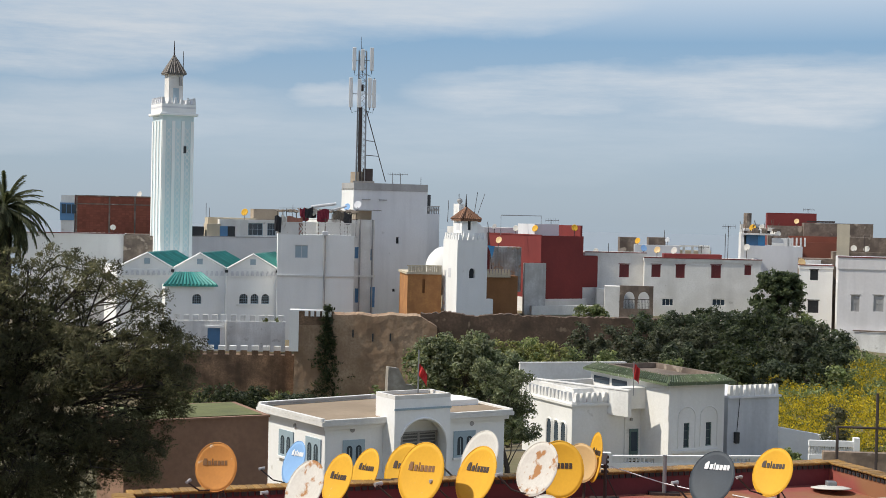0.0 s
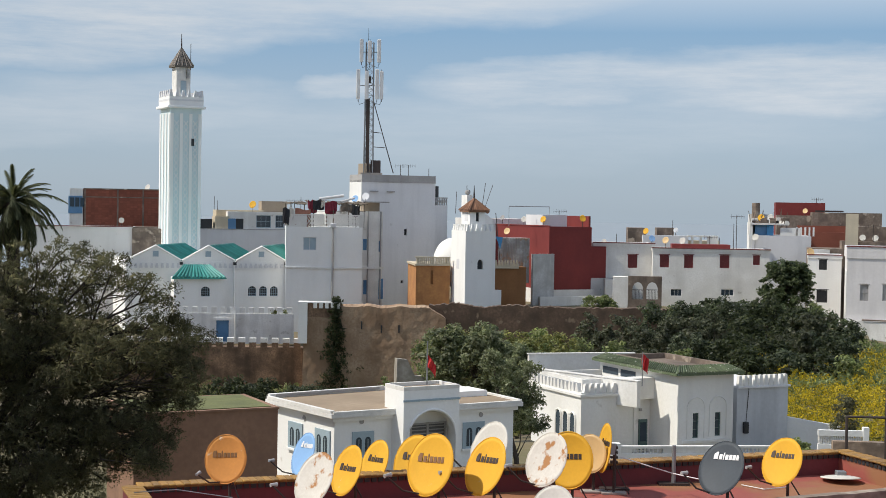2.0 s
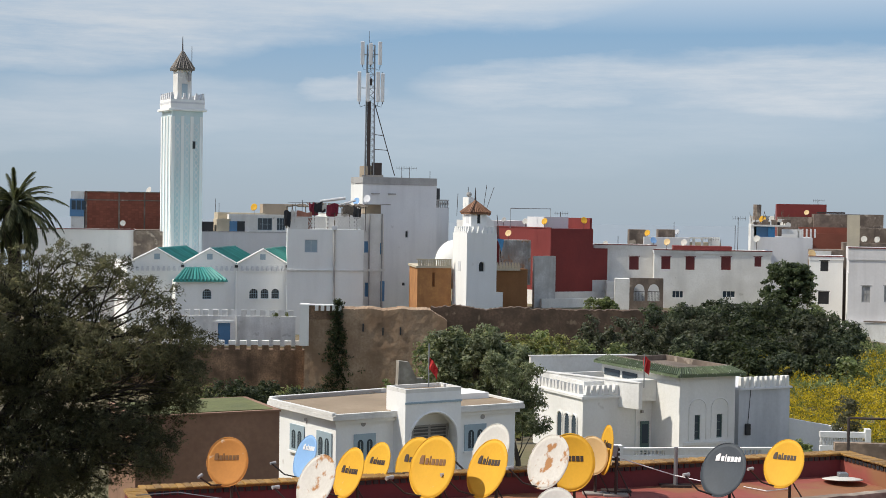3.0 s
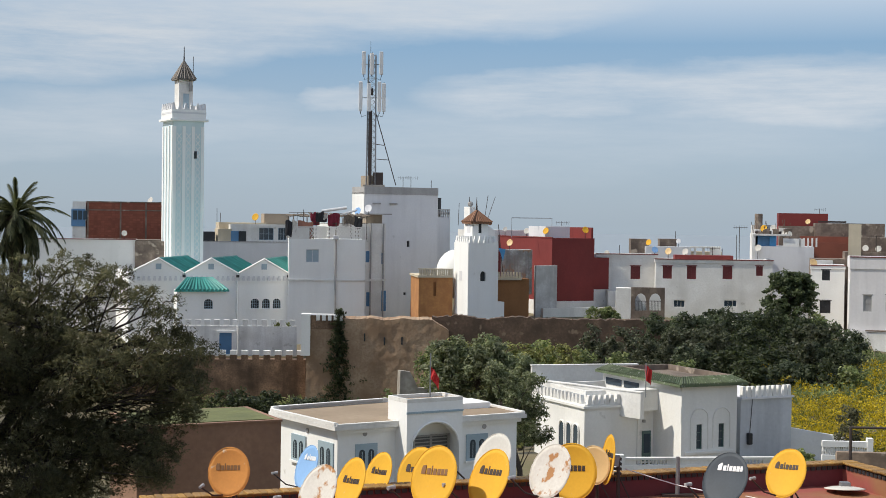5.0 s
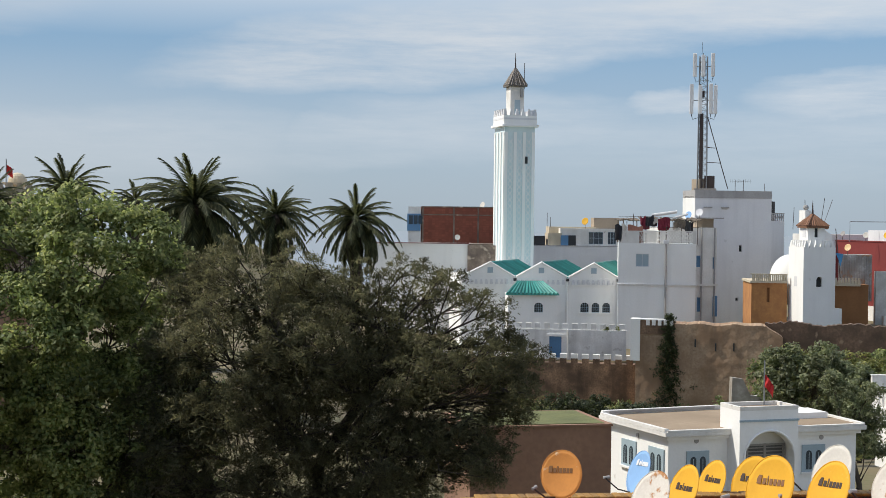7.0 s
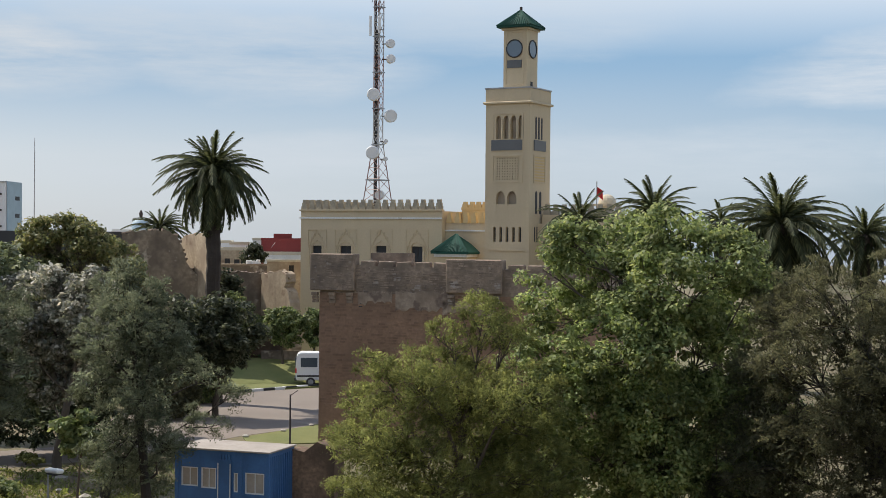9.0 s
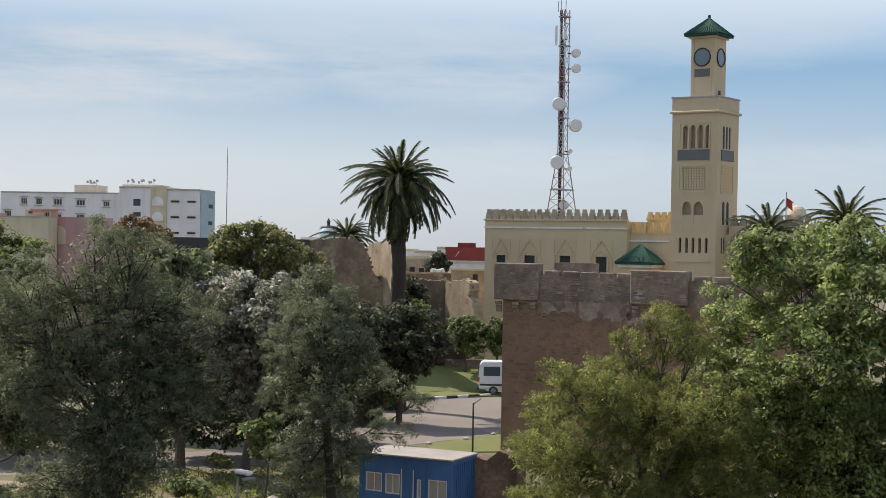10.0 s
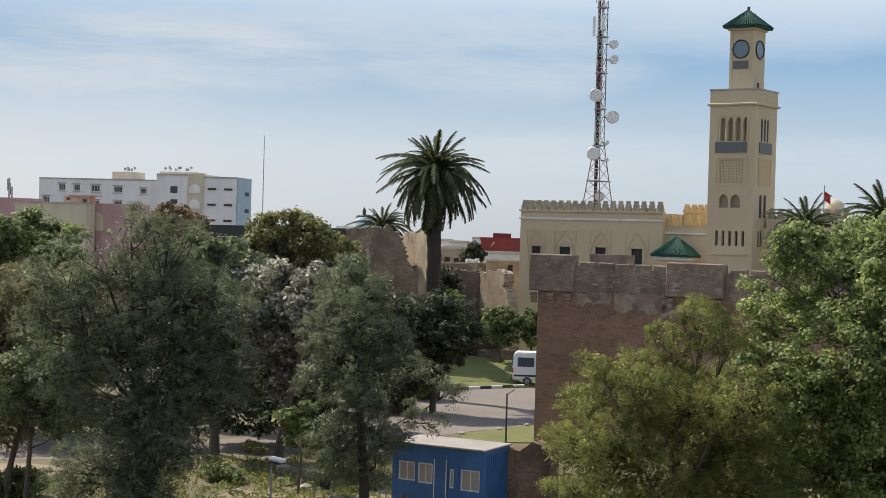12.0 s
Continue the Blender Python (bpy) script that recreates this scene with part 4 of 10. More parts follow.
def mosque_hall():
    r = thing("mosque_hall", "white mosque hall with three gables and green glazed tile roofs", "mosque", -32.91, 154.54, -2, 17)
    L = 17.1
    ze = 7.44
    win = [(13.01, 13.94, 3.71, 4.82), (14.24, 15.11, 3.71, 4.81), (15.42, 16.29, 3.7, 4.81)]
    part("wall", hull(0, L, 16, 0, ze, win, 0.3), BRIGHT_WHITE, r)
    for h in win:
        window(r, *h, 0.25, BLUE_GREY_PAINT, DARK_OPENING, (3, 3), t=0.05)
        part("arch", arch_head(h[0], h[1], h[2] + (h[3] - h[2]) * 0.6, h[3], 0.0, 0.25), BRIGHT_WHITE, r)
    part("sill", box(win[0][0] - 0.3, win[2][1] + 0.3, -0.1, -0.003, win[0][2] - 0.15, win[0][2]), BRIGHT_WHITE, r)
    peaks = [(0.0, 3.12, 5.8, 9.06), (5.92, 8.69, 11.54, 9.08), (11.67, 14.43, 17.1, 9.04)]
    for a, m, b, zp in peaks:
        bm = add_prism(bmesh.new(), [(a, ze + 0.004), (b, ze + 0.004), (m, zp)], 0, 0.3)
        part("gable", bm, BRIGHT_WHITE, r)
        part("vent", box(m - 0.3, m + 0.3, -0.03, -0.003, ze + 0.5, ze + 1.1), BLUE_GREY_PAINT, r)
        roof = part("roof", slope((m, 0.3, zp - 0.1), (b, 0.3, ze), (b + 4.4, 10.5, ze), (m + 4.4, 10.5, zp - 0.1)), GREEN_TILE, r)
        n = 18
        for i in range(n):
            v = 0.4 + 10 * (i + 0.5) / n
            k = 4.4 * (v - 0.3) / 10.2
            part("roof_tile", tube([(m + k, v, zp - 0.03), (b + k, v, ze + 0.07)], 0.17, 6), GREEN_TILE, roof)
        part("roof", slope((a, 0.3, ze), (m, 0.3, zp - 0.1), (m + 4.4, 10.5, zp - 0.1), (a + 4.4, 10.5, ze)), GREEN_TILE, r)
        part("ridge", tube([(m, 0.2, zp), (m + 4.4, 10.5, zp)], 0.14, 6), GREEN_TILE, r)
        part("coping", tube([(a, 0.0, ze + 0.1), (m, 0.0, zp + 0.05), (b, 0.0, ze + 0.1)], 0.13, 5), BRIGHT_WHITE, r)
        part("spout", box(b - 0.15, b + 0.15, -0.35, -0.004, ze - 0.35, ze - 0.05), DARK_OPENING, r)
    # grey merlons put the shadows between white scallops into colour
    me = merlon_mesh(0.30, 0.16, 0.5, PALE_GREY, 2)
    merlons(r, 0.2, L - 0.2, -0.18, ze - 0.7, 30, me)
    part("band", box(0, L, -0.1, -0.003, ze - 0.85, ze - 0.70), BRIGHT_WHITE, r)
    x = 11.48
    part("downpipe", tube([(x, -0.12, 0.5), (x, -0.12, ze - 0.4)], 0.1), BRIGHT_WHITE, r)


mosque_hall()


def mosque_wing():
    r = thing("mosque_wing", "small white side room with a hipped green tile roof", "mosque wing", -27.77, 152.49, -2, 17)
    a, b = 0.35, 5.48
    ze, zp = 5.86, 6.86
    h = (3.16, 4.11, 3.9, 4.97)
    part("wall", hull(a, b, 3.0, 0, ze, [h], 0.25), BRIGHT_WHITE, r)
    window(r, *h, 0.2, BLUE_GREY_PAINT, DARK_OPENING, (3, 3), t=0.05)
    part("arch", arch_head(h[0], h[1], h[2] + (h[3] - h[2]) * 0.6, h[3], 0.0, 0.2), BRIGHT_WHITE, r)
    m0, m1 = 1.52, 4.29
    roof = part("roof", slope((a - 0.3, -0.35, ze), (b + 0.3, -0.35, ze), (m1, 1.6, zp + 0.2), (m0, 1.6, zp + 0.2)), GREEN_TILE, r)
    for i in range(14):
        k = (i + 0.5) / 14
        part("roof_tile", tube([(a - 0.3 + (b - a + 0.6) * k, -0.4, ze + 0.06), (m0 + (m1 - m0) * k, 1.6, zp + 0.26)], 0.13, 6), GREEN_TILE, roof)


mosque_wing()


def court_wall():
    r = thing("courtyard_wall", "stained white courtyard wall with small merlons and a blue door", "wall", -25.7, 146.77, -2.4, 5, kind="structure")
    a, b = -0.0, 11.33
    z1 = 3.03
    d = (3.57, 4.81, 0.17, 2.33)
    part("wall", hull(a, b, 0.6, 0, z1, [d], 0.2), COURT_WHITE, r)
    door = part("door", box(d[0], d[1], 0.14, 0.2, d[2], d[3]), BLUE_PAINT, r)
    part("door_panel", box(d[0] + 0.15, (d[0] + d[1]) / 2 - 0.06, 0.11, 0.138, d[2] + 0.3, d[3] - 0.2), BLUE_PAINT, door)
    part("door_panel", box((d[0] + d[1]) / 2 + 0.06, d[1] - 0.15, 0.11, 0.138, d[2] + 0.3, d[3] - 0.2), BLUE_PAINT, door)
    part("lintel", box(d[0] - 0.25, d[1] + 0.25, -0.12, -0.003, d[3], d[3] + 0.22), BRIGHT_WHITE, r)
    merlons(r, a, b, 0.1, z1 - 0.004, 12, merlon_mesh(0.55, 0.4, 0.62, COURT_WHITE, 1))
    for px in (a + (b - a) * 0.48,):
        part("downpipe", tube([(px, -0.1, 0.2), (px, -0.1, z1)], 0.09), WHITE_OLD, r)


court_wall()
rng_w = np.random.default_rng(5)
cw = [(u + rng_w.normal() * 0.13, 0.3 + rng_w.normal() * 0.1, 3.00 + 0.3 * rng_w.random()) for u in (9.30, 9.55, 10.67) for k in range(7)]
weeds = new("wall_weeds", leaves_mesh("wall_weeds", cw, 0.28, 22, 0.2, GRASS, 0.12, -0.9, rng_w))
weeds.matrix_basis = pose(-25.7, 146.77, -2.4, 0, 0, 5)
tagged(weeds, "tufts of grass growing on the courtyard wall", "weeds", kind="stuff")


def white_house():
    r = thing("house", "white two-storey house with roof terrace, lattice parapet and washing", "house", -16.31, 157.16, -2, 6.5)
    L = 8.2
    z1 = 11.34
    h = (1.84, 3.25, 8.83, 10.23)
    part("wall", hull(0, L, 9, 0, z1, [h], 0.2), BRIGHT_WHITE, r)
    window(r, *h, 0.12, PALE_GREY, BLUE_GREY_PAINT, (1, 0))
    part("string_course", box(-0.05, L + 0.05, -0.1, -0.003, 6.82, 7.0), WHITE_OLD, r)
    ztop = 12.68
    part("parapet_rail", box(0, L, 0, 0.2, ztop - 0.12, ztop), WHITE_OLD, r)
    part("parapet_post", box(0, 0.35, 0.003, 0.2, z1, ztop - 0.125), WHITE_OLD, r)
    part("parapet_post", box(L - 0.35, L, 0.003, 0.2, z1, ztop - 0.125), WHITE_OLD, r)
    bar = mesh_of("lattice_bar", box(-0.045, 0.045, 0.06, 0.14, -0.85, 0.85), WHITE_OLD)
    for a, b in ((2.32, 4.6), (5.22, 7.95)):
        n = int((b - a) / 0.28)
        for i in range(n):
            for g in (-1, 1):
                piece("lattice_bar", bar, r, pose(a + (b - a) * (i + 0.5) / n, 0.002 * g, (z1 + ztop) / 2 - 0.05, 0, 35 * g, 0) @ Matrix.Diagonal((1, 1, (ztop - z1) / 1.7, 1)))
    part("parapet_panel", box(0.35, 2.2, 0.004, 0.16, z1, ztop - 0.13), WHITE_OLD, r)
    part("parapet_back", box(0, L, 8.8, 9, z1, ztop), WHITE_OLD, r)
    x = 5.03
    # white pipe coloured grey: its shading line is put into the colour
    part("downpipe", tube([(x + 2.4, -0.14, 1.8), (x + 0.2, -0.14, 3.2), (x, -0.14, 3.6), (x, -0.14, 11.71)], 0.11), GREY_WALL, r)
    part("hopper", box(x - 0.3, x + 0.3, -0.3, -0.02, 11.3, 11.75, 0.04), PALE_GREY, r)
    return z1, ztop, L


white_house()


def roof_canopy():
    r = thing("roof_canopy", "tattered reed canopy on posts over a cluttered roof terrace", "canopy", -16.31, 157.16, -2, 14)
    z0, z1 = 11.34, 13.78
    rng = random.Random(12)
    for u in (0.6, 2.75, 5.22, 7.7):
        for v in (0.7, 5.0):
            part("post", tube([(u, v, z0), (u + rng.uniform(-0.1, 0.1), v, z1 + rng.uniform(0.0, 0.3))], 0.06, 5), TIMBER, r)
    for i in range(46):
        u = 0.2 + (L_H + 0.5) * i / 45
        a, b = rng.uniform(0.2, 0.8), rng.uniform(4.4, 5.6)
        part("reed", tube([(u, a, z1 + rng.uniform(-0.05, 0.12)), (u + rng.uniform(-0.3, 0.3), b, z1 + rng.uniform(0.1, 0.4))], rng.uniform(0.04, 0.09), 4), TIMBER, r)
    for u, w, h, zc, m in ((0.95, 1.65, 1.8, 13.25, RUG), (-0.4, 0.75, 1.7, 13.3, CLOTH_DARK), (0.3, 0.6, 1.2, 13.35, CLOTH_PALE), (2.3, 0.55, 0.9, 14.2, CLOTH_MAROON), (2.85, 0.9, 1.0, 14.25, CLOTH_DARK), (4.2, 1.3, 1.05, 14.1, CLOTH_MAROON), (3.7, 0.5, 0.6, 14.1, CLOTH_PALE), (5.96, 1.2, 0.9, 13.9, TIMBER), (7.08, 0.7, 1.1, 13.8, BLACK)):
        bm = bmesh.new()
        rows = [[bm.verts.new((u + w * i / 6, -0.06 + 0.08 * math.sin(i * 1.7 + j) * (0.3 + j / 4), zc - 0.02 - h * j / 4 + 0.12 * math.sin(i * 0.9 + u))) for i in range(7)] for j in range(5)]
        for p, q in zip(rows, rows[1:]):
            for i in range(6):
                bm.faces.new((p[i], q[i], q[i + 1], p[i + 1]))
        g = bmesh.ops.extrude_face_region(bm, geom=bm.faces[:])
        for v in g["geom"]:
            if isinstance(v, bmesh.types.BMVert):
                v.co.y += 0.03
        part("hanging_cloth", bm, m, r)
    part("cloth_line", tube([(0, 0.1, 14.15), (3, 0.1, 14.22), (6, 0.1, 14.1)], 0.02, 4), DARK_STEEL, r)
    part("rolled_awning", tube([(3.6, 0.3, 14.35), (6.3, 0.3, 14.75)], 0.16, 8), PLASTIC_WHITE, r)


L_H = 8.2
roof_canopy()


def side_house():
    r = thing("house", "narrow stained white house with blue shutters and a cluttered roof", "house", -8.7, 165.77, -2, 14)
    L = 2.48
    z1 = 13.08
    hs = [(0.21, 0.66, 8.67, 9.95), (0.33, 0.72, 3.67, 5.27), (2.04, 2.36, 8.48, 9.77)]
    part("wall", hull(-4, L, 9, 0, z1, hs, 0.2), WHITE_OLD, r)
    for h in hs:
        window(r, *h, 0.1, BLUE_PAINT, BLUE_PAINT, (1, 0), name="shutter")
    part("door", box(2.09, 2.61, -0.06, -0.003, 3.15, 5.46), BLUE_PAINT, r)
    part("cornice", box(-0.1, L + 0.1, -0.2, -0.003, 6.55, 6.81), WHITE_OLD, r)
    part("shed", box(0.4, L - 0.2, 1.0, 4, z1, z1 + 1.0), TAN, r)
    part("canopy", box(0, L + 0.6, -0.6, 4.5, z1 + 1.0, z1 + 1.12), SHEET_METAL, r)
    part("drainpipe", tube([(0.78, -0.1, 0.3), (0.78, -0.1, z1)], 0.09), GREY_WALL, r)
    part("drainpipe", tube([(L - 0.25, -0.1, 0.3), (L - 0.25, -0.1, z1)], 0.09), GREY_WALL, r)


side_house()


def tall_block():
    r = thing("apartment_block", "tall bare whitewashed block with grey weathered parapet", "building", -9.33, 177.76, -2, 25)
    L = 9.82
    D = 3.92
    z1, zp = 16.62, 17.52
    hs = [(5.68, 6.06, 10.19, 10.95), (10.21, 10.44, 10.13, 10.62), (5.31, 5.69, 4.27, 4.62)]
    part("wall", hull(0, L, D, 0, z1, hs[:1] + hs[2:], 0.3), PALE_GREY, r)
    for h in hs[:1] + hs[2:]:
        part("pane", box(h[0], h[1], 0.28, 0.3, h[2], h[3]), DARK_OPENING, r)
    # whiter sheet on the left side puts the sunlight on it into colour
    part("side_wall", box(-0.06, -0.004, 0, D, 0, z1 + 0.2), WHITE, r)
    part("parapet", rim(-0.06, L, -0.08, D, z1, zp, 0.25), GREY_WALL, r, "weathered grey parapet")
    for a, b in ((1.04, 2.08), (3.27, 4.25)):
        part("ledge", box(a, b, -0.25, -0.003, 15.42, 15.56), GREY_WALL, r)
    e = 12.0
    part("annex", box(L, e, 1.0, D, 0, 13.93), PALE_GREY, r)
    za = 13.93
    part("balustrade_rail", box(L, e, 1.0, 1.15, za + 0.85, za + 1.0), GREY_WALL, r)
    n = 9
    for i in range(n):
        u = L + (e - L) * (i + 0.5) / n
        part("baluster", tube([(u, 1.08, za), (u, 1.08, za + 0.2), (u, 1.08, za + 0.5), (u, 1.08, za + 0.86)], [0.09, 0.07, 0.12, 0.06], 6), GREY_WALL, r)
    part("water_tank", tube([(L + 0.8, 2.2, za), (L + 0.8, 2.2, za + 2.4)], 0.62, 12), BLACK, r, "black plastic water tank")
    part("roof_hut", box(L * 0.12, L * 0.33, 2, 4.2, z1, zp + 1.4), TAN, r)


tall_block()


def telecom_mast():
    r = thing("telecom_mast", "grey lattice phone mast with panel antennas on a roof", "antenna mast", -8.74, 180.79, 15.79)
    z0 = 15.78

    def zz(v):
        return v - z0

    zt = zz(31.77)
    w = 0.56
    corners = [(-w, -w), (w, -w), (w, w), (-w, w)]
    for x, y in corners:
        part("leg", tube([(x, y, 0), (x * 0.8, y * 0.8, zt)], 0.075), STEEL, r)
    n = 22
    for i in range(n):
        a, b = zt * i / n, zt * (i + 1) / n
        k0, k1 = 1 - 0.2 * i / n, 1 - 0.2 * (i + 1) / n
        for j in range(4):
            p, q = corners[j], corners[(j + 1) % 4]
            part("brace", tube([(p[0] * k0, p[1] * k0, a), (q[0] * k1, q[1] * k1, b)], 0.03, 4), STEEL, r)
        part("rung", tube([(-w * k0, -w * k0, a), (w * k0, -w * k0, a)], 0.03, 4), STEEL, r)
    part("stay", tube([(w, 0, zz(24.48)), (3.07, 0.5, 0)], 0.06, 5), DARK_STEEL, r)
    for zb, reach in ((zz(20.79), 1.54), (zz(18.98), 2.16)):
        part("strut", tube([(w * 0.9, 0, zb), (reach, 0.2, zb - 0.1)], 0.045, 5), DARK_STEEL, r)
    for za, zb, xs in ((zz(28.99), zz(32.12), (-1.0, 0.0, 1.15)), (zz(24.48), zz(28.44), (-1.35, -0.3, 0.95, 1.5))):
        part("antenna_frame", tube([(-1.3, -0.4, (za + zb) / 2), (1.4, -0.4, (za + zb) / 2)], 0.05, 5), STEEL, r)
        for i, x in enumerate(xs):
            a = part("panel_antenna", box(x - 0.23, x + 0.23, -0.75, -0.55, za + 0.3, zb - 0.2 * (i % 2), 0.04), PLASTIC_WHITE, r)
            part("antenna_pole", tube([(x, -0.48, za), (x, -0.48, zb)], 0.045, 5), DARK_STEEL, a)
            part("feeder", tube([(x, -0.5, za + 0.3), (x * 0.9, -0.45, za - 0.35), (x * 0.4, -0.3, za - 0.1)], 0.03, 4), BLACK, a)
    part("radio_unit", box(-0.25, 0.25, -0.7, -0.35, zz(29.83), zz(30.87), 0.03), BLACK, r)
    part("radio_unit", box(-0.3, 0.2, -0.7, -0.35, zz(26.77), zz(27.6), 0.03), DARK_STEEL, r)
    part("lightning_rod", tube([(-0.2, 0, zt - 0.3), (-0.2, 0, zz(33.5))], 0.03, 4), DARK_STEEL, r)
    part("cabinet", box(0.3, 1.5, -0.6, 0.5, zz(15.78), zz(17.31), 0.03), DARK_STEEL, r)
    part("cable_run", box(-0.35, 0.1, -0.62, -0.5, 0, zz(24.82)), DARK_STEEL, r)
    part("platform", box(-0.9, 1.7, -0.9, 0.9, -2.2, 0.0), CONCRETE, r)


telecom_mast()


def small_tower():
    r = thing("mosque_tower", "small square whitewashed tower with battlements and a tiled lantern", "tower", 2.83, 149.97, 1, 25)
    L = 3.45
    D = 3.36
    z1 = 8.29
    h = (1.4, 2.05, 4.33, 5.38)
    part("wall", hull(0, L, D, -1.2, z1, [h], 0.3), BRIGHT_WHITE, r)
    part("window", box(h[0], h[1], 0.28, 0.3, h[2], h[3]), DARK_OPENING, r)
    part("arch", arch_head(h[0], h[1], h[2] + (h[3] - h[2]) * 0.62, h[3], 0.0, 0.28), BRIGHT_WHITE, r)
    part("side_window", box(-0.02, 0.0, D * 0.42, D * 0.6, 4.35, 5.33), PALE_GREY, r)
    me = merlon_mesh(0.36, 0.3, 0.68, BRIGHT_WHITE, 3)
    merlons(r, 0, L, 0.0, z1 - 0.004, 6, me)
    merlons(r, 0, L, D - 0.3, z1 - 0.004, 6, me)
    merlons(r, 0.2, D - 0.2, 0.0, z1 - 0.004, 6, me, "v")
    merlons(r, 0.2, D - 0.2, L - 0.3, z1 - 0.004, 6, me, "v")
    a, b = L * 0.24, L * 0.76
    zl, zt = z1, 10.37
    lw = (1.53, 1.92, 9.27, 10.2)
    part("lantern", hull(a, b, b - a, zl, zt, [lw], 0.2, 0.8), BRIGHT_WHITE, r)
    part("lantern_window", box(lw[0], lw[1], 0.98, 1.0, lw[2], lw[3]), DARK_OPENING, r)
    part("side_window", box(a - 0.02, a - 0.002, 1.3, 2.0, lw[2], lw[3]), PALE_GREY, r)
    zr = 11.59
    roof = part("roof", pyramid(a - 0.22, b + 0.22, 0.58, b - a + 1.02, zt, zr), TERRACOTTA, r)
    c, cv = (a + b) / 2, 0.8 + (b - a) / 2
    for i in range(11):
        k = a - 0.36 + (b - a + 0.72) * i / 10
        part("roof_tile", tube([(k, 0.56, zt + 0.05), (c + (k - c) * 0.06, cv, zr)], 0.09, 5), TERRACOTTA, roof)
        kv = 0.44 + (b - a + 0.72) * i / 10
        part("roof_tile", tube([(a - 0.24, kv, zt + 0.05), (c, cv + (kv - cv) * 0.06, zr)], 0.09, 5), TERRACOTTA, roof)
    part("finial", tube([(c, cv, zr - 0.1), (c, cv, zr + 0.5), (c, cv, zr + 1.4)], [0.12, 0.08, 0.02]), DARK_STEEL, r)
    part("buttress", box(L, L + 0.93, 0.3, 1.2, -1.2, 2.15), BRIGHT_WHITE, r)
    part("plinth", box(-0.25, L + 1.3, -0.2, D, -1.6, -0.1), WHITE_OLD, r)


small_tower()


def stair_wall():
    r = thing("stair_tower", "tall narrow white stair wall with sloping roof and a small finial", "building", 1.46, 157.99, 1, 25)
    L = 4.93
    zt, zm = 12.05, 10.01
    bm = add_prism(bmesh.new(), [(1.85, 0), (L, 0), (L, zm - 0.6), (4.1, zm), (3.0, 10.73), (2.35, zt), (1.85, zt)], 0, 1.4)
    part("wall", bm, WHITE, r)
    part("side_wall", box(1.80, 1.846, 0, 1.4, 0, zt), WHITE, r)
    bm = bmesh.new()
    bmesh.ops.create_uvsphere(bm, u_segments=10, v_segments=7, radius=0.3, matrix=Matrix.Translation((2.1, 0.5, zt + 0.3)))
    part("finial", bm, GREY_WALL, r)
    add = bmesh.new()
    bmesh.ops.create_uvsphere(add, u_segments=10, v_segments=7, radius=0.25, matrix=Matrix.Translation((L - 0.4, 0.5, zm + 0.3)))
    part("finial", add, TERRACOTTA, r)
    for a, b, z in ((0.9, 1.0, 2.4), (4.0, 4.5, 3.4), (4.2, 5.4, 3.2)):
        part("aerial", tube([(a, 1, zm), (b, 1, zm + z)], 0.03, 4), DARK_STEEL, r)


stair_wall()


def shrine():
    r = thing("shrine", "ochre limewashed shrine with corbelled parapet and white dome", "shrine", -2.23, 151.98, 1, 8)
    L = 11.95
    z1 = 4.57
    A = 3.56
    h = (1.53, 1.83, 2.62, 4.09)
    part("wall", hull(0, A, 7, -1.5, z1, [h], 0.25), OCHRE, r)
    part("window", box(h[0], h[1], 0.2, 0.22, h[2], h[3]), OCHRE_SHADED, r)
    part("cornice", box(-0.15, A, -0.15, 7, z1, z1 + 0.22), CREAM, r)
    me = merlon_mesh(0.14, 0.25, 0.62, CREAM, 1)
    merlons(r, 0, A, -0.12, z1 + 0.216, 18, me)
    part("parapet_rail", box(-0.1, A, -0.1, 0.15, z1 + 0.84, z1 + 0.95), CREAM, r)
    B = 8.21
    # the rear wall's shade is put into its darker, browner ochre
    part("rear_wall", hull(B, L, 6, -1.5, z1 - 0.1, (), 0.2, 1.5), OCHRE_SHADED, r)
    part("rear_cornice", box(B, 11.1, 1.2, 1.5, z1 - 0.25, z1 - 0.004), CREAM, r)
    merlons(r, B, 11.1, 1.25, z1, 9, merlon_mesh(0.26, 0.25, 0.6, CREAM, 3))
    bm = bmesh.new()
    rad = 2.1
    bmesh.ops.create_uvsphere(bm, u_segments=28, v_segments=16, radius=rad, matrix=pose(4.35, 3.4, z1 + 0.25) @ Matrix.Diagonal((1, 1, 1.25, 1)))
    for f in bm.faces:
        f.smooth = True
    part("dome", bm, WHITE, r, "white dome")


shrine()


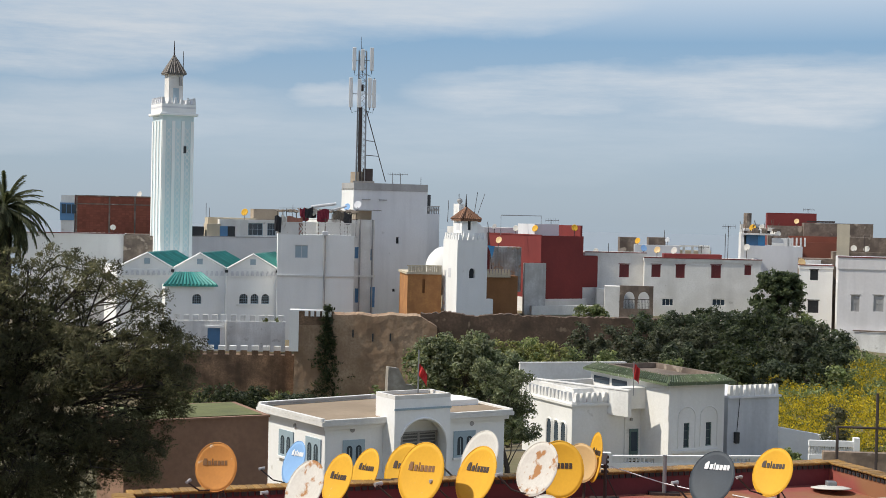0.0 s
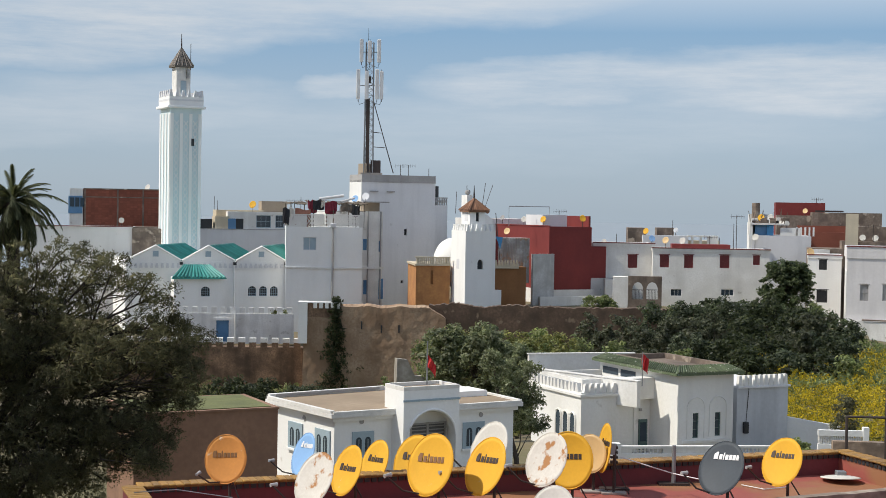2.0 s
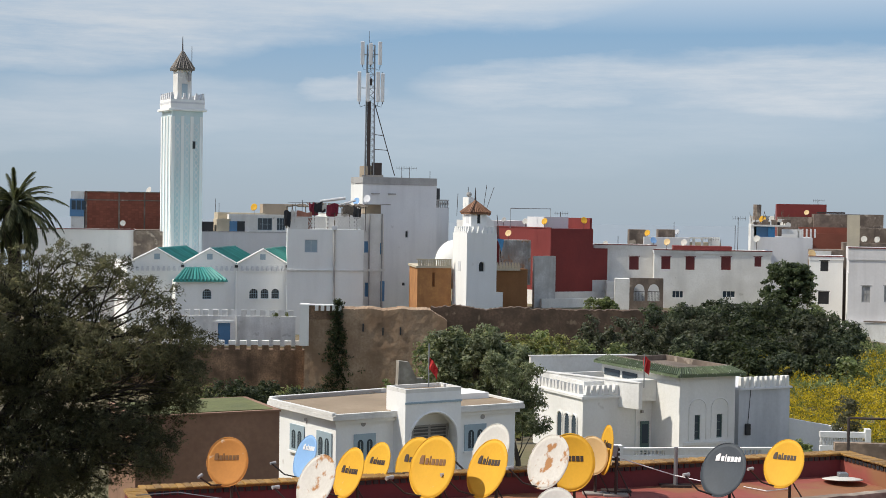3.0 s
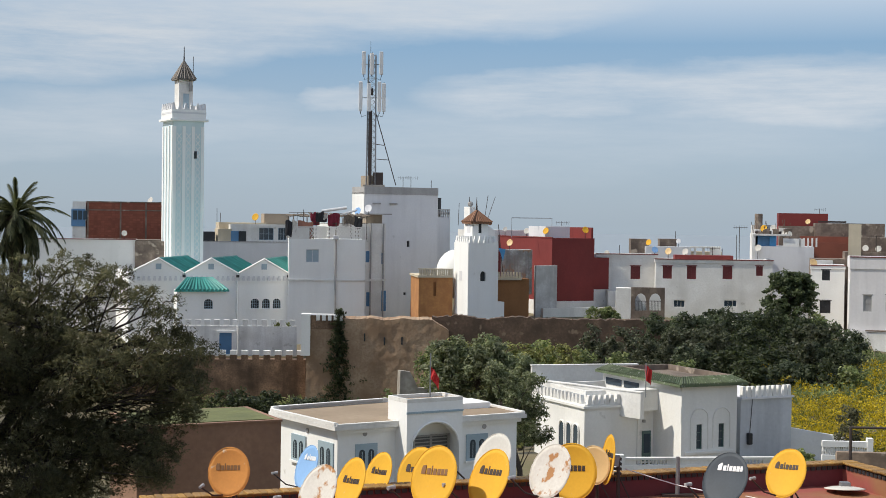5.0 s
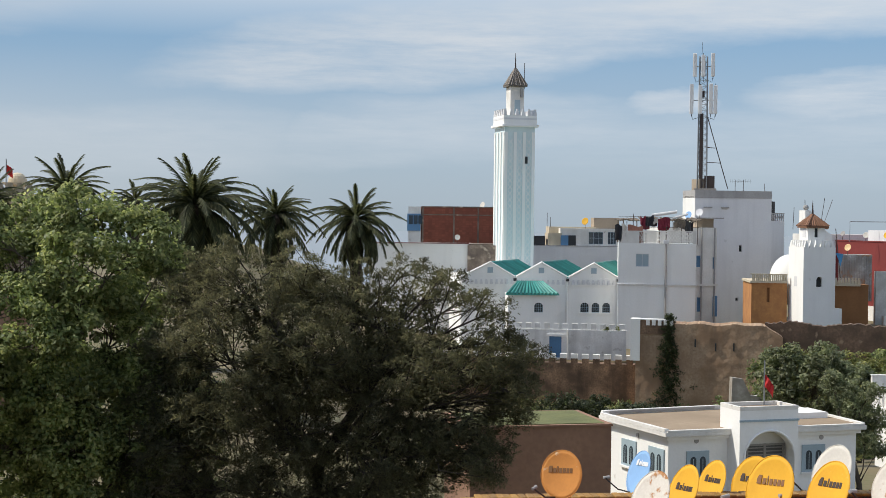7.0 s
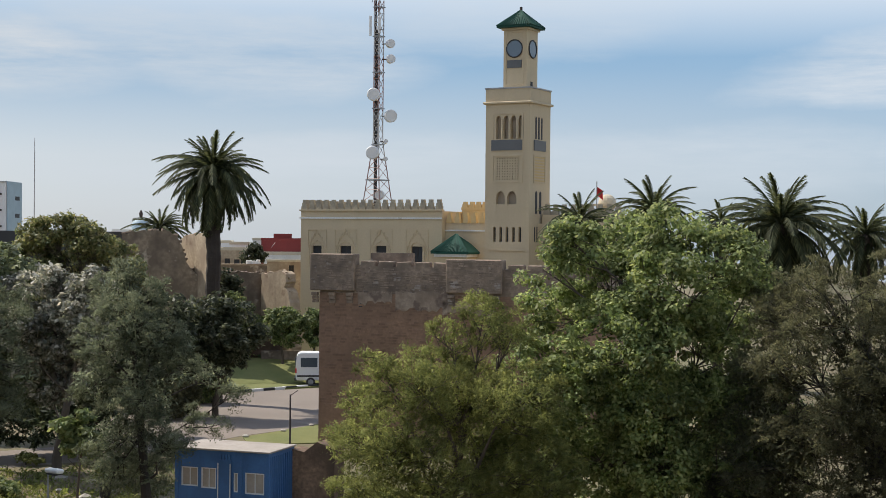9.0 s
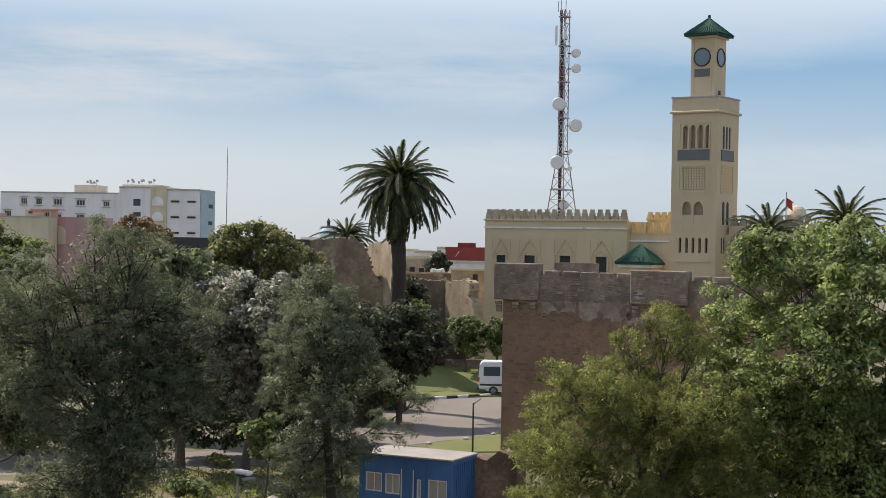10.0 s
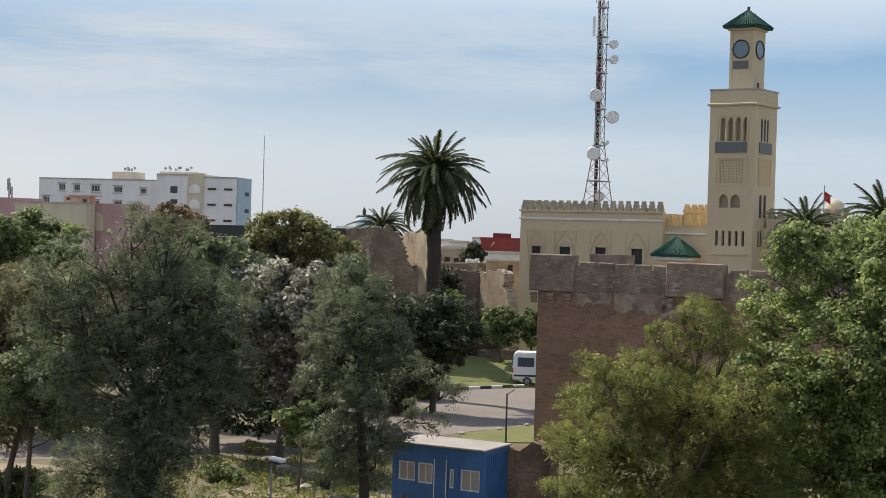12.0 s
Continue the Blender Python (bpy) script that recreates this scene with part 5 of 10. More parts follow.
def sheet_shed():
    r = thing("shed", "shed of stained corrugated metal sheets", "shed", 6.45, 156.87, 5.71, 4)
    w, h = 3.39, 2.79
    bm = bmesh.new()
    n = 40
    rows = [[bm.verts.new((w * i / n, v + 0.04 * (i % 2), z)) for i in range(n + 1)] for v, z in ((0, -2), (0, h), (0.05, h), (0.05, -2))]
    for p, q in zip(rows, rows[1:] + rows[:1]):
        for i in range(n):
            bm.faces.new((p[i], p[i + 1], q[i + 1], q[i]))
    part("sheet", bm, SHEET_METAL, r)
    part("roof", box(0, w, 0.1, 3, h - 0.1, h), SHEET_METAL, r)
    part("side", box(w - 0.05, w, 0.1, 3, -2, h - 0.104), SHEET_METAL, r)
    t = thing("tarpaulin", "bright blue tarpaulin hung on a wire", "tarpaulin", 6.43, 155.87, 8.57, 10)
    bm = bmesh.new()
    vs = [bm.verts.new(p) for p in ((-0.3, 0, 0.1), (0.5, 0.06, 0.0), (0.2, -0.05, -1.3), (0.0, 0.05, -0.6))]
    bm.faces.new(vs)
    g = bmesh.ops.extrude_face_region(bm, geom=bm.faces[:])
    for v in g["geom"]:
        if isinstance(v, bmesh.types.BMVert):
            v.co.y += 0.03
    part("cloth", bm, TARP_BLUE, t)
    part("pole", tube([(0.3, 0.2, -3), (-0.3, 0.2, 2.6)], 0.04, 5), DARK_STEEL, t)


sheet_shed()


def red_house():
    r = thing("house", "house with plain dark red walls and a flat roof", "house", 12.35, 162.53, 1, 25)
    L = 5.45
    D = 13.0
    z1 = 8.73
    zb = 1.71
    part("wall", hull(0, L, D, zb, z1, (), 0.2), RED_WALL, r)
    part("base_wall", hull(-0.1, L + 0.6, D, 0, zb - 0.004), WHITE_OLD, r)
    part("upper_wall", box(L - 0.25, L, 0.3, D * 0.5, z1, 9.95), RED_WALL, r)
    part("roof_room", box(L * 0.05, L * 0.62, 2, 6, z1, 9.72 + 0.3), PALE_GREY, r)
    part("roof_rail", tube([(-3.0, 4, z1), (-3.0, 4, z1 + 2.2), (L * 0.4, 4, z1 + 2.2), (L * 0.4, 4, z1)], 0.05, 5), STEEL, r)
    part("coping", box(-0.06, 0.06, -0.1, D, z1, z1 + 0.12), RED_WALL, r)
    part("white_roof", box(-2, L * 0.9, D, D + 7, 0, 9.47), WHITE_OLD, r)
    s = part("stub_wall", box(-2.87, -0.22, -1.6, -1.2, 0, 5.74), SHEET_PALE, r)
    part("low_wall", box(-2.35, 6.86, -2.4, -2.0, 0, 1.09), WHITE_OLD, r)
    part("annex", box(L + 0.3, 8.0, 1.0, 4, 2.94, 6.52), RED_WALL, r)
    part("annex_base", box(L + 0.3, 8.0, 1.05, 4, 0, 2.94 - 0.004), WHITE_OLD, r)
    return r


red_house()


def row_house(label, base, L, depth, z1, wins, wmat, wallmat, roof_h=0.35, vents=(), doors=(), z0=0.0):
    r = thing("house", label, "house", *base, group="row of old town houses")
    part("wall", hull(0, L, depth, z0, z1, list(wins) + list(vents) + list(doors), 0.18), wallmat, r)
    for h in wins:
        w = window(r, *h, 0.1, wmat, wmat, (1, 1), name="shutter")
        part("hood", box(h[0] - 0.12, h[1] + 0.12, -0.035, -0.003, h[3] + 0.02, h[3] + 0.1), wmat, w)
    for h in vents:
        window(r, *h, 0.12, WHITE, GLASS, (2, 0))
    for h in doors:
        part("door", box(h[0], h[1], 0.12, 0.16, h[2], h[3]), GREEN_PAINT, r)
    part("parapet", rim(-0.08, L + 0.08, -0.08, depth, z1, z1 + roof_h, 0.22), wallmat, r)
    part("coping", box(-0.12, L + 0.12, -0.14, 0.2, z1 + roof_h, z1 + roof_h + 0.1), MAROON_PAINT, r)
    return r


a = row_house("whitewashed house with maroon shutters above the slope", (17.79, 167.06, -1.2, -2), 6.86, 8, 8.77,
              [(3.89, 4.98, 6.34, 7.82)], MAROON_PAINT, WHITE_OLD)
part("annex_wall", box(1.16, 3.21, -3, -0.1, 0, 5.09), WHITE_OLD, a)
part("drainpipe", tube([(7.44, -0.15, 0), (7.44, -0.15, 8.57)], 0.14), MAROON_PAINT, a)
a = row_house("long whitewashed house with small maroon-shuttered windows", (24.14, 164.24, -1.2, -6), 12.88, 8, 8.34,
              [(0.79, 1.8, 6.55, 7.95), (3.48, 4.48, 6.53, 7.99), (7.41, 8.47, 6.6, 8.05), (11.07, 11.81, 7.03, 8.1)], MAROON_PAINT, WHITE_OLD,
              vents=[(2.04, 3.29, 3.35, 4.17), (7.59, 9.02, 3.51, 4.27)])
part("upper_band", box(2.19, 8.73, 2, 5, 8.46, 9.16), RED_WALL, a)
a = row_house("white house end with two dark windows", (40.72, 160.93, -1.2, -14), 3.59, 8, 7.96,
              [(1.19, 2.03, 6.71, 7.83), (1.01, 2.15, 3.12, 4.48)], BLACK, WHITE)
a = row_house("grey rendered house with tall barred windows", (42.61, 152.15, -1.2, -14), 8.37, 9, 8.27,
              [(1.34, 2.18, 3.87, 5.57), (3.58, 4.59, 3.94, 5.63)], GREY_WALL, FAR_WHITE, 1.2)
part("base_wall", box(-0.3, 8.37, -0.5, -0.1, -6, 1.84), WHITE_OLD, a)
part("side_band", box(-0.06, -0.004, 0, 6, 0, 6.94), WHITE, a)


def arcade():
    r = thing("arcade", "small brown arcade with two white pointed arches", "arcade", 20.69, 158.66, -0.5, -6)
    L = 3.63
    z1 = 4.94
    hs = [(0.45, 1.66, 2.54, 4.44), (1.97, 3.24, 2.57, 4.46)]
    part("wall", add_box(facade(bmesh.new(), 0, L, 0, z1, hs, 0.5), 0, L, 0.004, 0.5, z1, z1 + 0.12), STAIN_BROWN, r)
    for h in hs:
        part("arch", arch_head(h[0], h[1], h[2] + (h[3] - h[2]) * 0.45, h[3], 0.004, 0.5, 0.5), STAIN_BROWN, r)
        zr = h[2] + 1.0
        part("rail", box(h[0], h[1], 0.2, 0.26, zr, zr + 0.06), DARK_STEEL, r)
        for i in range(8):
            u = h[0] + (h[1] - h[0]) * (i + 0.5) / 8
            part("baluster", tube([(u, 0.23, h[2]), (u, 0.23, zr)], 0.025, 4), DARK_STEEL, r)
    part("back_wall", box(-1.5, L, 2.5, 2.8, 0, z1 - 0.2), WHITE, r)
    part("end_wall", box(-1.6, -0.02, 0.0, 2.4, 0, z1), WHITE_OLD, r)


arcade()


def brick_building():
    r = thing("brick_building", "unfinished red brick building with a concrete frame", "building", -44.67, 184.67, -2, 12)
    L = 11.44
    z1 = 15.37
    part("wall", hull(0.004, L, 9, 0, z1 - 0.05), BRICK_RED, r)
    part("floor_band", box(-0.05, L, -0.06, 0.02, 14.2, 14.34), STAIN_BROWN, r)
    part("floor_band", box(-0.05, L, -0.07, 0.02, z1 - 0.14, z1), STAIN_BROWN, r)
    for x in (0.15, 4.18, 7.33):
        part("column", box(x - 0.1, x + 0.1, -0.07, 0.02, 0, z1 - 0.004), STAIN_BROWN, r)
    zz = 10.54
    n, m = 26, 14
    bw = L / n
    me = mesh_of("brick", box(0.02, bw - 0.02, -0.035, 0.02, 0.02, 0.28), BRICK_RED)
    rows = int((z1 - 0.3 - zz) / 0.3)
    for j in range(rows):
        for i in range(n):
            piece("brick", me, r, Matrix.Translation((i * bw, 0, zz + j * 0.3)))
    w = (-1.41, -0.03, 12.17, 15.3)
    part("stair_block", hull(-1.73, -0.1, 6, 0, w[3]), WHITE_OLD, r)
    part("blue_glazing", box(-1.87, -0.15, -0.2, -0.02, 12.16, 14.37), BLUE_PAINT, r)
    for i in range(3):
        a = -1.8
        part("pane", box(a + 0.15 + i * 0.62, a + 0.65 + i * 0.62, -0.24, -0.204, 13.02, 14.16), GLASS, r)


brick_building()

a = row_house("long low white house behind the palms", (-47.34, 169.51, -2, 10), 11.72, 8, 10.56, [], MAROON_PAINT, WHITE, 0.2)
part("brown_annex", box(11.72 + 0.01, 15.17, 0.4, 6, 0, 10.76), STAIN_BROWN, a)
part("grey_wall", box(11.72, 15.43, -0.5, 0.5, 0, 10.63), STAIN_BROWN, a)


def back_houses():
    r = thing("house", "jumbled pale houses with roof rooms behind the mosque", "house", -30.99, 189.48, -2, 15)
    L = 12.54
    z1 = 10.46
    part("wall", hull(0, L, 9, 0, z1), PALE_GREY, r)
    up = [(3.85, 5.83, 10.39, 11.78), (7.53, 9.46, 10.64, 12.26), (10.05, 11.17, 10.65, 12.29)]
    part("upper_wall", hull(3.79, L, 6, z1, 12.69, [up[1], up[2]], 0.2, 0.4), WHITE_OLD, r)
    for h in up[1:]:
        window(r, *h, 0.55, BLUE_GREY_PAINT, GLASS, (2, 1))
    part("roof_room", hull(2.18, 4.01, 4, z1, 12.06, (), 0.2, 0.3), CREAM, r)
    part("upper_room", hull(2.55, 8.8, 4, z1 + 0.004, 12.9, (), 0.2, 2.5), CREAM, r)
    part("brown_hut", box(8.58, 11.94, 3, 6, z1, 14.13), TAN, r)
    part("shed", box(0.2, 1.82, 0.5, 3, z1, 11.67), BLACK, r)
    part("blue_panel", box(up[0][0], (up[0][0] + up[0][1]) / 2, 0.2, 0.39, up[0][2], up[0][3]), BLUE_PAINT, r)
    part("dark_opening", box((up[0][0] + up[0][1]) / 2, up[0][1], 0.25, 0.39, up[0][2], up[0][3]), DARK_OPENING, r)
    bm = box(0, L, -0.06, -0.003, z1 - 0.1, z1)
    part("coping", bm, GREY_WALL, r)


back_houses()


def upper_houses():
    r = thing("house", "tan cement roof rooms with clutter behind the row", "house", 24.68, 190.41, -1.2, -4)
    part("room", box(0, 2.19, 0, 4, 0, 10.67), STAIN_BROWN, r)
    part("room", box(3.79, 5.97, 0.5, 4, 0, 10.72), STAIN_BROWN, r)
    part("room", box(1.82, 7.64, -1.5, -0.1, 0, 9.76), PALE_GREY, r)
    part("pergola", box(7.64, 11.62, -1, 1, 0, 9.17), CREAM, r)
    part("white_pier", box(10.32, 11.48, -1.4, -1.1, 0, 9.85), WHITE, r)
    for u in (8.0, 9.09, 10.03):
        part("post", box(u, u + 0.3, -1.6, -1.3, 0, 9.61), WHITE_OLD, r)
    part("beam", box(7.57, 10.47, -1.7, -1.2, 9.61, 9.83), WHITE_OLD, r)
    r = thing("house", "white house with blue trim and a crowded roof terrace", "house", 38.67, 181.94, -1.2, -10)
    L = 7.5
    z1 = 10.07
    D = 5
    hs = [(1.01, 1.84, 10.18, 11.3)]
    part("wall", hull(0.4, L, 8, 0, z1), PALE_GREY, r)
    part("side_wall", box(0, 0.396, 0, 8, 0, 11.63), WHITE, r)
    part("terrace_wall", hull(0.69, 2.4, 3, z1, 11.51, (), 0.2, 0.5), BLUE_PAINT, r)
    part("blue_shutter", box(2.12, 2.95, 0.3, 0.45, z1, 11.46), TARP_BLUE, r)
    part("parapet", box(3.76, 6.15, 0, 0.2, z1, 11.07), WHITE, r)
    for i in range(5):
        u = 5.67 + i * 0.5
        part("baluster", box(u, u + 0.2, 0, 0.2, z1, z1 + 1.1), WHITE, r)
    part("roof_slab", box(0.07, 4.45, -0.2, 3, 11.38, 11.59), WHITE_OLD, r)
    part("water_tank", tube([(0.82, 2, 11.43), (0.82, 2, 14.1)], 0.5, 10), STAIN_BROWN, r)
    part("upper_wall", box(-0.0, 2.54, 2.6, 5, z1, 12.7), WHITE_OLD, r)
    r = thing("house", "tan and red upper houses with flat roofs", "house", 44.12, 190.97, -1.2, -10)
    part("red_room", box(0, 6.36, 3, 7, 0, 14.3), RED_WALL, r)
    part("tan_wall", box(0, 4.44, 0, 2.9, 0, 12.61), STAIN_BROWN, r)
    part("grey_wall", box(4.44, 13.14, -1, 2.5, 0, 13.05), STAIN_BROWN, r)
    part("red_band", box(2.51, 9.4, -1.6, -1.1, 0, 11.33), BRICK_RED, r)
    part("brick_band", box(2.65, 9.62, -2.4, -1.7, 0, 10.53), BRICK_RED, r)
    part("rail", box(4.79, 8.34, -1, -0.95, 13.1, 13.32), DARK_STEEL, r)
    r = thing("house", "cream stepped roof walls at the edge of town", "house", 43.66, 172.56, -1.2, -12)
    part("wall", box(0, 4.18, 0, 5, 0, 8.81), STAIN_BROWN, r)
    part("step_wall", box(3.86, 10.2, 0.5, 5, 0, 9.68), STAIN_BROWN, r)
    part("upper_wall", box(5.77, 11.46, 2, 6, 0, 11.41), STAIN_BROWN, r)
    part("tile_edge", box(-0.0, 3.22, -1.2, -0.1, 0, 7.6), TERRACOTTA, r)
    part("small_room", box(0.52, 2.45, -0.6, -0.02, 0, 8.67), WHITE_OLD, r)

    part("pale_patch", box(4.15, 5.58, -1.06, -1.003, 1.0, 12.93), CREAM, r)
    # clutter on the roofs: boxes, planks and poles
    q = random.Random(31)
    c = thing("roof_clutter", "planks, crates and poles heaped on the roof terraces", "clutter", 38.67, 181.94, -1.2, -10)
    for i in range(46):
        u, v = q.uniform(0.14, 5.81), q.uniform(0.2, 1.8)
        z = 11.59 if u < 4.31 else 10.07
        w, h = q.uniform(0.15, 0.9), q.uniform(0.2, 1.0)
        if i % 3:
            part("crate", box(u, u + w, v, v + 0.5, z, z + h * 0.8, 0.02), q.choice((STAIN_BROWN, WHITE_OLD, DARK_STEEL, TIMBER, PALE_GREY)), c)
        else:
            part("pole", tube([(u, v, z), (u + q.uniform(-0.5, 0.5), v, z + h * 2)], 0.04, 4), TIMBER, c)


upper_houses()


r = thing("retaining_wall", "stained cream retaining wall below the edge of town", "wall", 42.00, 144.00, 1.06, -17.4, kind="structure")
part("wall", add_prism(bmesh.new(), [(0, 0), (1.2, -3.0), (2.6, -9.0), (18.0, -9.0), (18.0, 0.1)], 0, 0.6), COURT_WHITE, r)
part("coping", box(-0.1, 18.0, -0.08, 0.7, 0.104, 0.22), STAIN_BROWN, r)


# ---- rampart ----
def rampart():
    r = thing("rampart", "old brown earthen town wall with white-topped merlons", "town wall", -23.24, 142.11, -6.5, 3, kind="structure")
    a, b = -11.38, 10.22
    z1 = 4.2
    part("wall", box(a, b, 0, 2.0, -1, z1), RAMPART, r)
    dark = merlon_mesh(0.62, 0.55, 0.9, RAMPART, 1)
    cap = mesh_of("merlon_cap", box(-0.32, 0.32, -0.02, 0.57, 0.5, 0.92), WHITE)
    n = int((b - a) / 1.05)
    for i in range(n):
        u = a + (b - a) * (i + 0.5) / n
        piece("merlon", dark, r, Matrix.Translation((u, 0.05, z1 - 0.01)))
        piece("merlon_cap", cap, r, Matrix.Translation((u, 0.05, z1 - 0.01)))
    r = thing("bastion", "massive stained brown bastion of the old town wall", "town wall", -12.59, 139.43, -6.5, 2, kind="structure")
    A, B = -0.11, 13.46
    zt = 8.42
    bm = bmesh.new()
    n, m = 130, 60
    g = []
    for j in range(m + 1):
        row = []
        for i in range(n + 1):
            u = A + (B - A) * i / n
            top = zt + 0.22 * noise.noise(Vector((u * 0.6, 0, 3))) + 0.06 * noise.noise(Vector((u * 3.1, 0, 9))) + 0.05 * noise.noise(Vector((u * 9.0, 0, 1))) + (0.1 if u < B - 1.5 else -0.9 * (u - B + 1.5) / 1.5)
            z = -1 + (top + 1) * j / m
            v = -0.5 * (1 - j / m) + 0.10 * noise.noise(Vector((u * 0.4, z * 0.4, 0))) + 0.035 * noise.noise(Vector((u * 1.7, z * 1.7, 5))) + 0.008 * noise.noise(Vector((u * 6, z * 6, 5)))
            row.append(bm.verts.new((u, v, z)))
        g.append(row)
    for r0, r1 in zip(g, g[1:]):
        for i in range(n):
            bm.faces.new((r0[i], r0[i + 1], r1[i + 1], r1[i]))
    back = [bm.verts.new((v.co.x, 4.0, v.co.z)) for v in g[-1]]
    for i in range(n):
        bm.faces.new((g[-1][i], g[-1][i + 1], back[i + 1], back[i]))
    for col in (0, n):
        bm.faces.new([row[col] for row in g] + [back[col], bm.verts.new((g[0][col].co.x, 4.0, -1))])
    part("wall", bm, BASTION, r)
    # slits are dark blocks, with their inner shade put into the colour
    for u, z in ((5.44, 6.4), (7.33, 6.05), (9.0, 6.1)):
        part("slit", box(u - 0.07, u + 0.07, -0.2, 0.4, z, z + 0.75), DARK_OPENING, r)
    part("white_edge", box(-0.6, 0.28, -0.5, 1.4, 5.0, 8.95), WHITE, r, "whitewashed corner pier")
    part("back_parapet", box(0.28, 3.5, -0.12, 0.8, zt - 0.9, 8.84), RAMPART, r)
    part("parapet_cap", box(0.28, 3.5, -0.2, 0.85, 8.843, 8.93), WHITE, r)
    me = mesh_of("merlon", box(-0.17, 0.17, -0.22, -0.1, 0, 0.5), WHITE)
    for i in range(5):
        piece("merlon", me, r, Matrix.Translation((1.0 + i * 0.55, -0.05, 8.35)))
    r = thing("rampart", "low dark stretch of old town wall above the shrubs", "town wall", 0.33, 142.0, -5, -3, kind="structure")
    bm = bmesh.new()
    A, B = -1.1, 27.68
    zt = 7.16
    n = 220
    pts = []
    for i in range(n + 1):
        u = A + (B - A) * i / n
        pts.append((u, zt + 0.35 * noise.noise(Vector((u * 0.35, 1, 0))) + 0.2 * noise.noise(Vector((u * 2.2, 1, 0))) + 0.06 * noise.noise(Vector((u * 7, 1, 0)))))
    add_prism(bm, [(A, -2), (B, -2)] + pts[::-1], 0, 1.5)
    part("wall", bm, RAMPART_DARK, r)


rampart()
# leaves stand in for a mostly flat soot stain with some growth
rng_c = np.random.default_rng(77)
cc = [(u, -0.1 - 0.45 * (1 - z / 9.5) + 0.12 * rng_c.random(), z) for u, z in [(3.01 + rng_c.normal() * (0.16 + 0.075 * (9 - k)), k) for k in np.linspace(0.5, 9.3, 260)]]
cr = new("creeper", leaves_mesh("creeper", cc, 0.4, 24, 0.11, LEAF_SLOPE, 0.6, 0.4, rng_c))
cr.matrix_basis = pose(-12.59, 139.43, -6.5, 0, 0, 2)
tagged(cr, "dark leaves down the bastion, for a soot stain with creeper", "creeper", kind="stuff")


# ---- flat-roofed brown block beside the kiosk ----
def brown_block():
    r = thing("outbuilding", "old brown-walled outbuilding with grass on its flat roof", "outbuilding", -5.78, 53.7, 0, 26)
    a = -5.34
    z1 = 4.04
    D = 3.96
    part("wall", box(a, 0, 0, D, 0, z1), PINK_WALL, r)
    part("coping", rim(a - 0.04, 0.04, -0.04, D + 0.04, z1 + 0.004, z1 + 0.08, 0.2), PINK_WALL, r)
    part("roof_grass", box(a + 0.2, -0.2, 0.2, D - 0.2, z1 + 0.004, z1 + 0.1), ROOF_GRASS, r, "dry grass on the flat roof")


brown_block()


PANEL_GREY = material("dark grey glazed panel", (0.135, 0.135, 0.135), (0.095, 0.095, 0.095), 0.6, grain=12)
DIAL = material("blue-grey clock glass", (0.16, 0.21, 0.26), (0.13, 0.17, 0.21), 0.25, grain=12, bump=0.0)


# ---- white pavilion ----
def twin_window(r, u0, u1, z0, z1, v=0.0, mat=None):
    """A blue-grey framed pair of horseshoe lights."""
    f = part("window", box(u0, u1, v - 0.05, v - 0.003, z0, z1), mat or BLUE_GREY_PAINT, r)
    w = u1 - u0
    for a, b in ((0.16, 0.42), (0.58, 0.84)):
        o = arch_outline(u0 + w * a, u0 + w * b, z0 + 0.1, z1 - 0.22, 0.2)
        part("pane", add_prism(bmesh.new(), o, v - 0.062, v - 0.053), GLASS, f)
        c = u0 + w * (a + b) / 2
        part("glazing_bar", box(c - 0.012, c + 0.012, v - 0.07, v - 0.064, z0 + 0.1, z1 - 0.3), mat or BLUE_GREY_PAINT, f)
    part("sill", box(u0 - 0.05, u1 + 0.05, v - 0.12, v - 0.003, z0 - 0.08, z0 - 0.003), BRIGHT_WHITE, f)
    return f


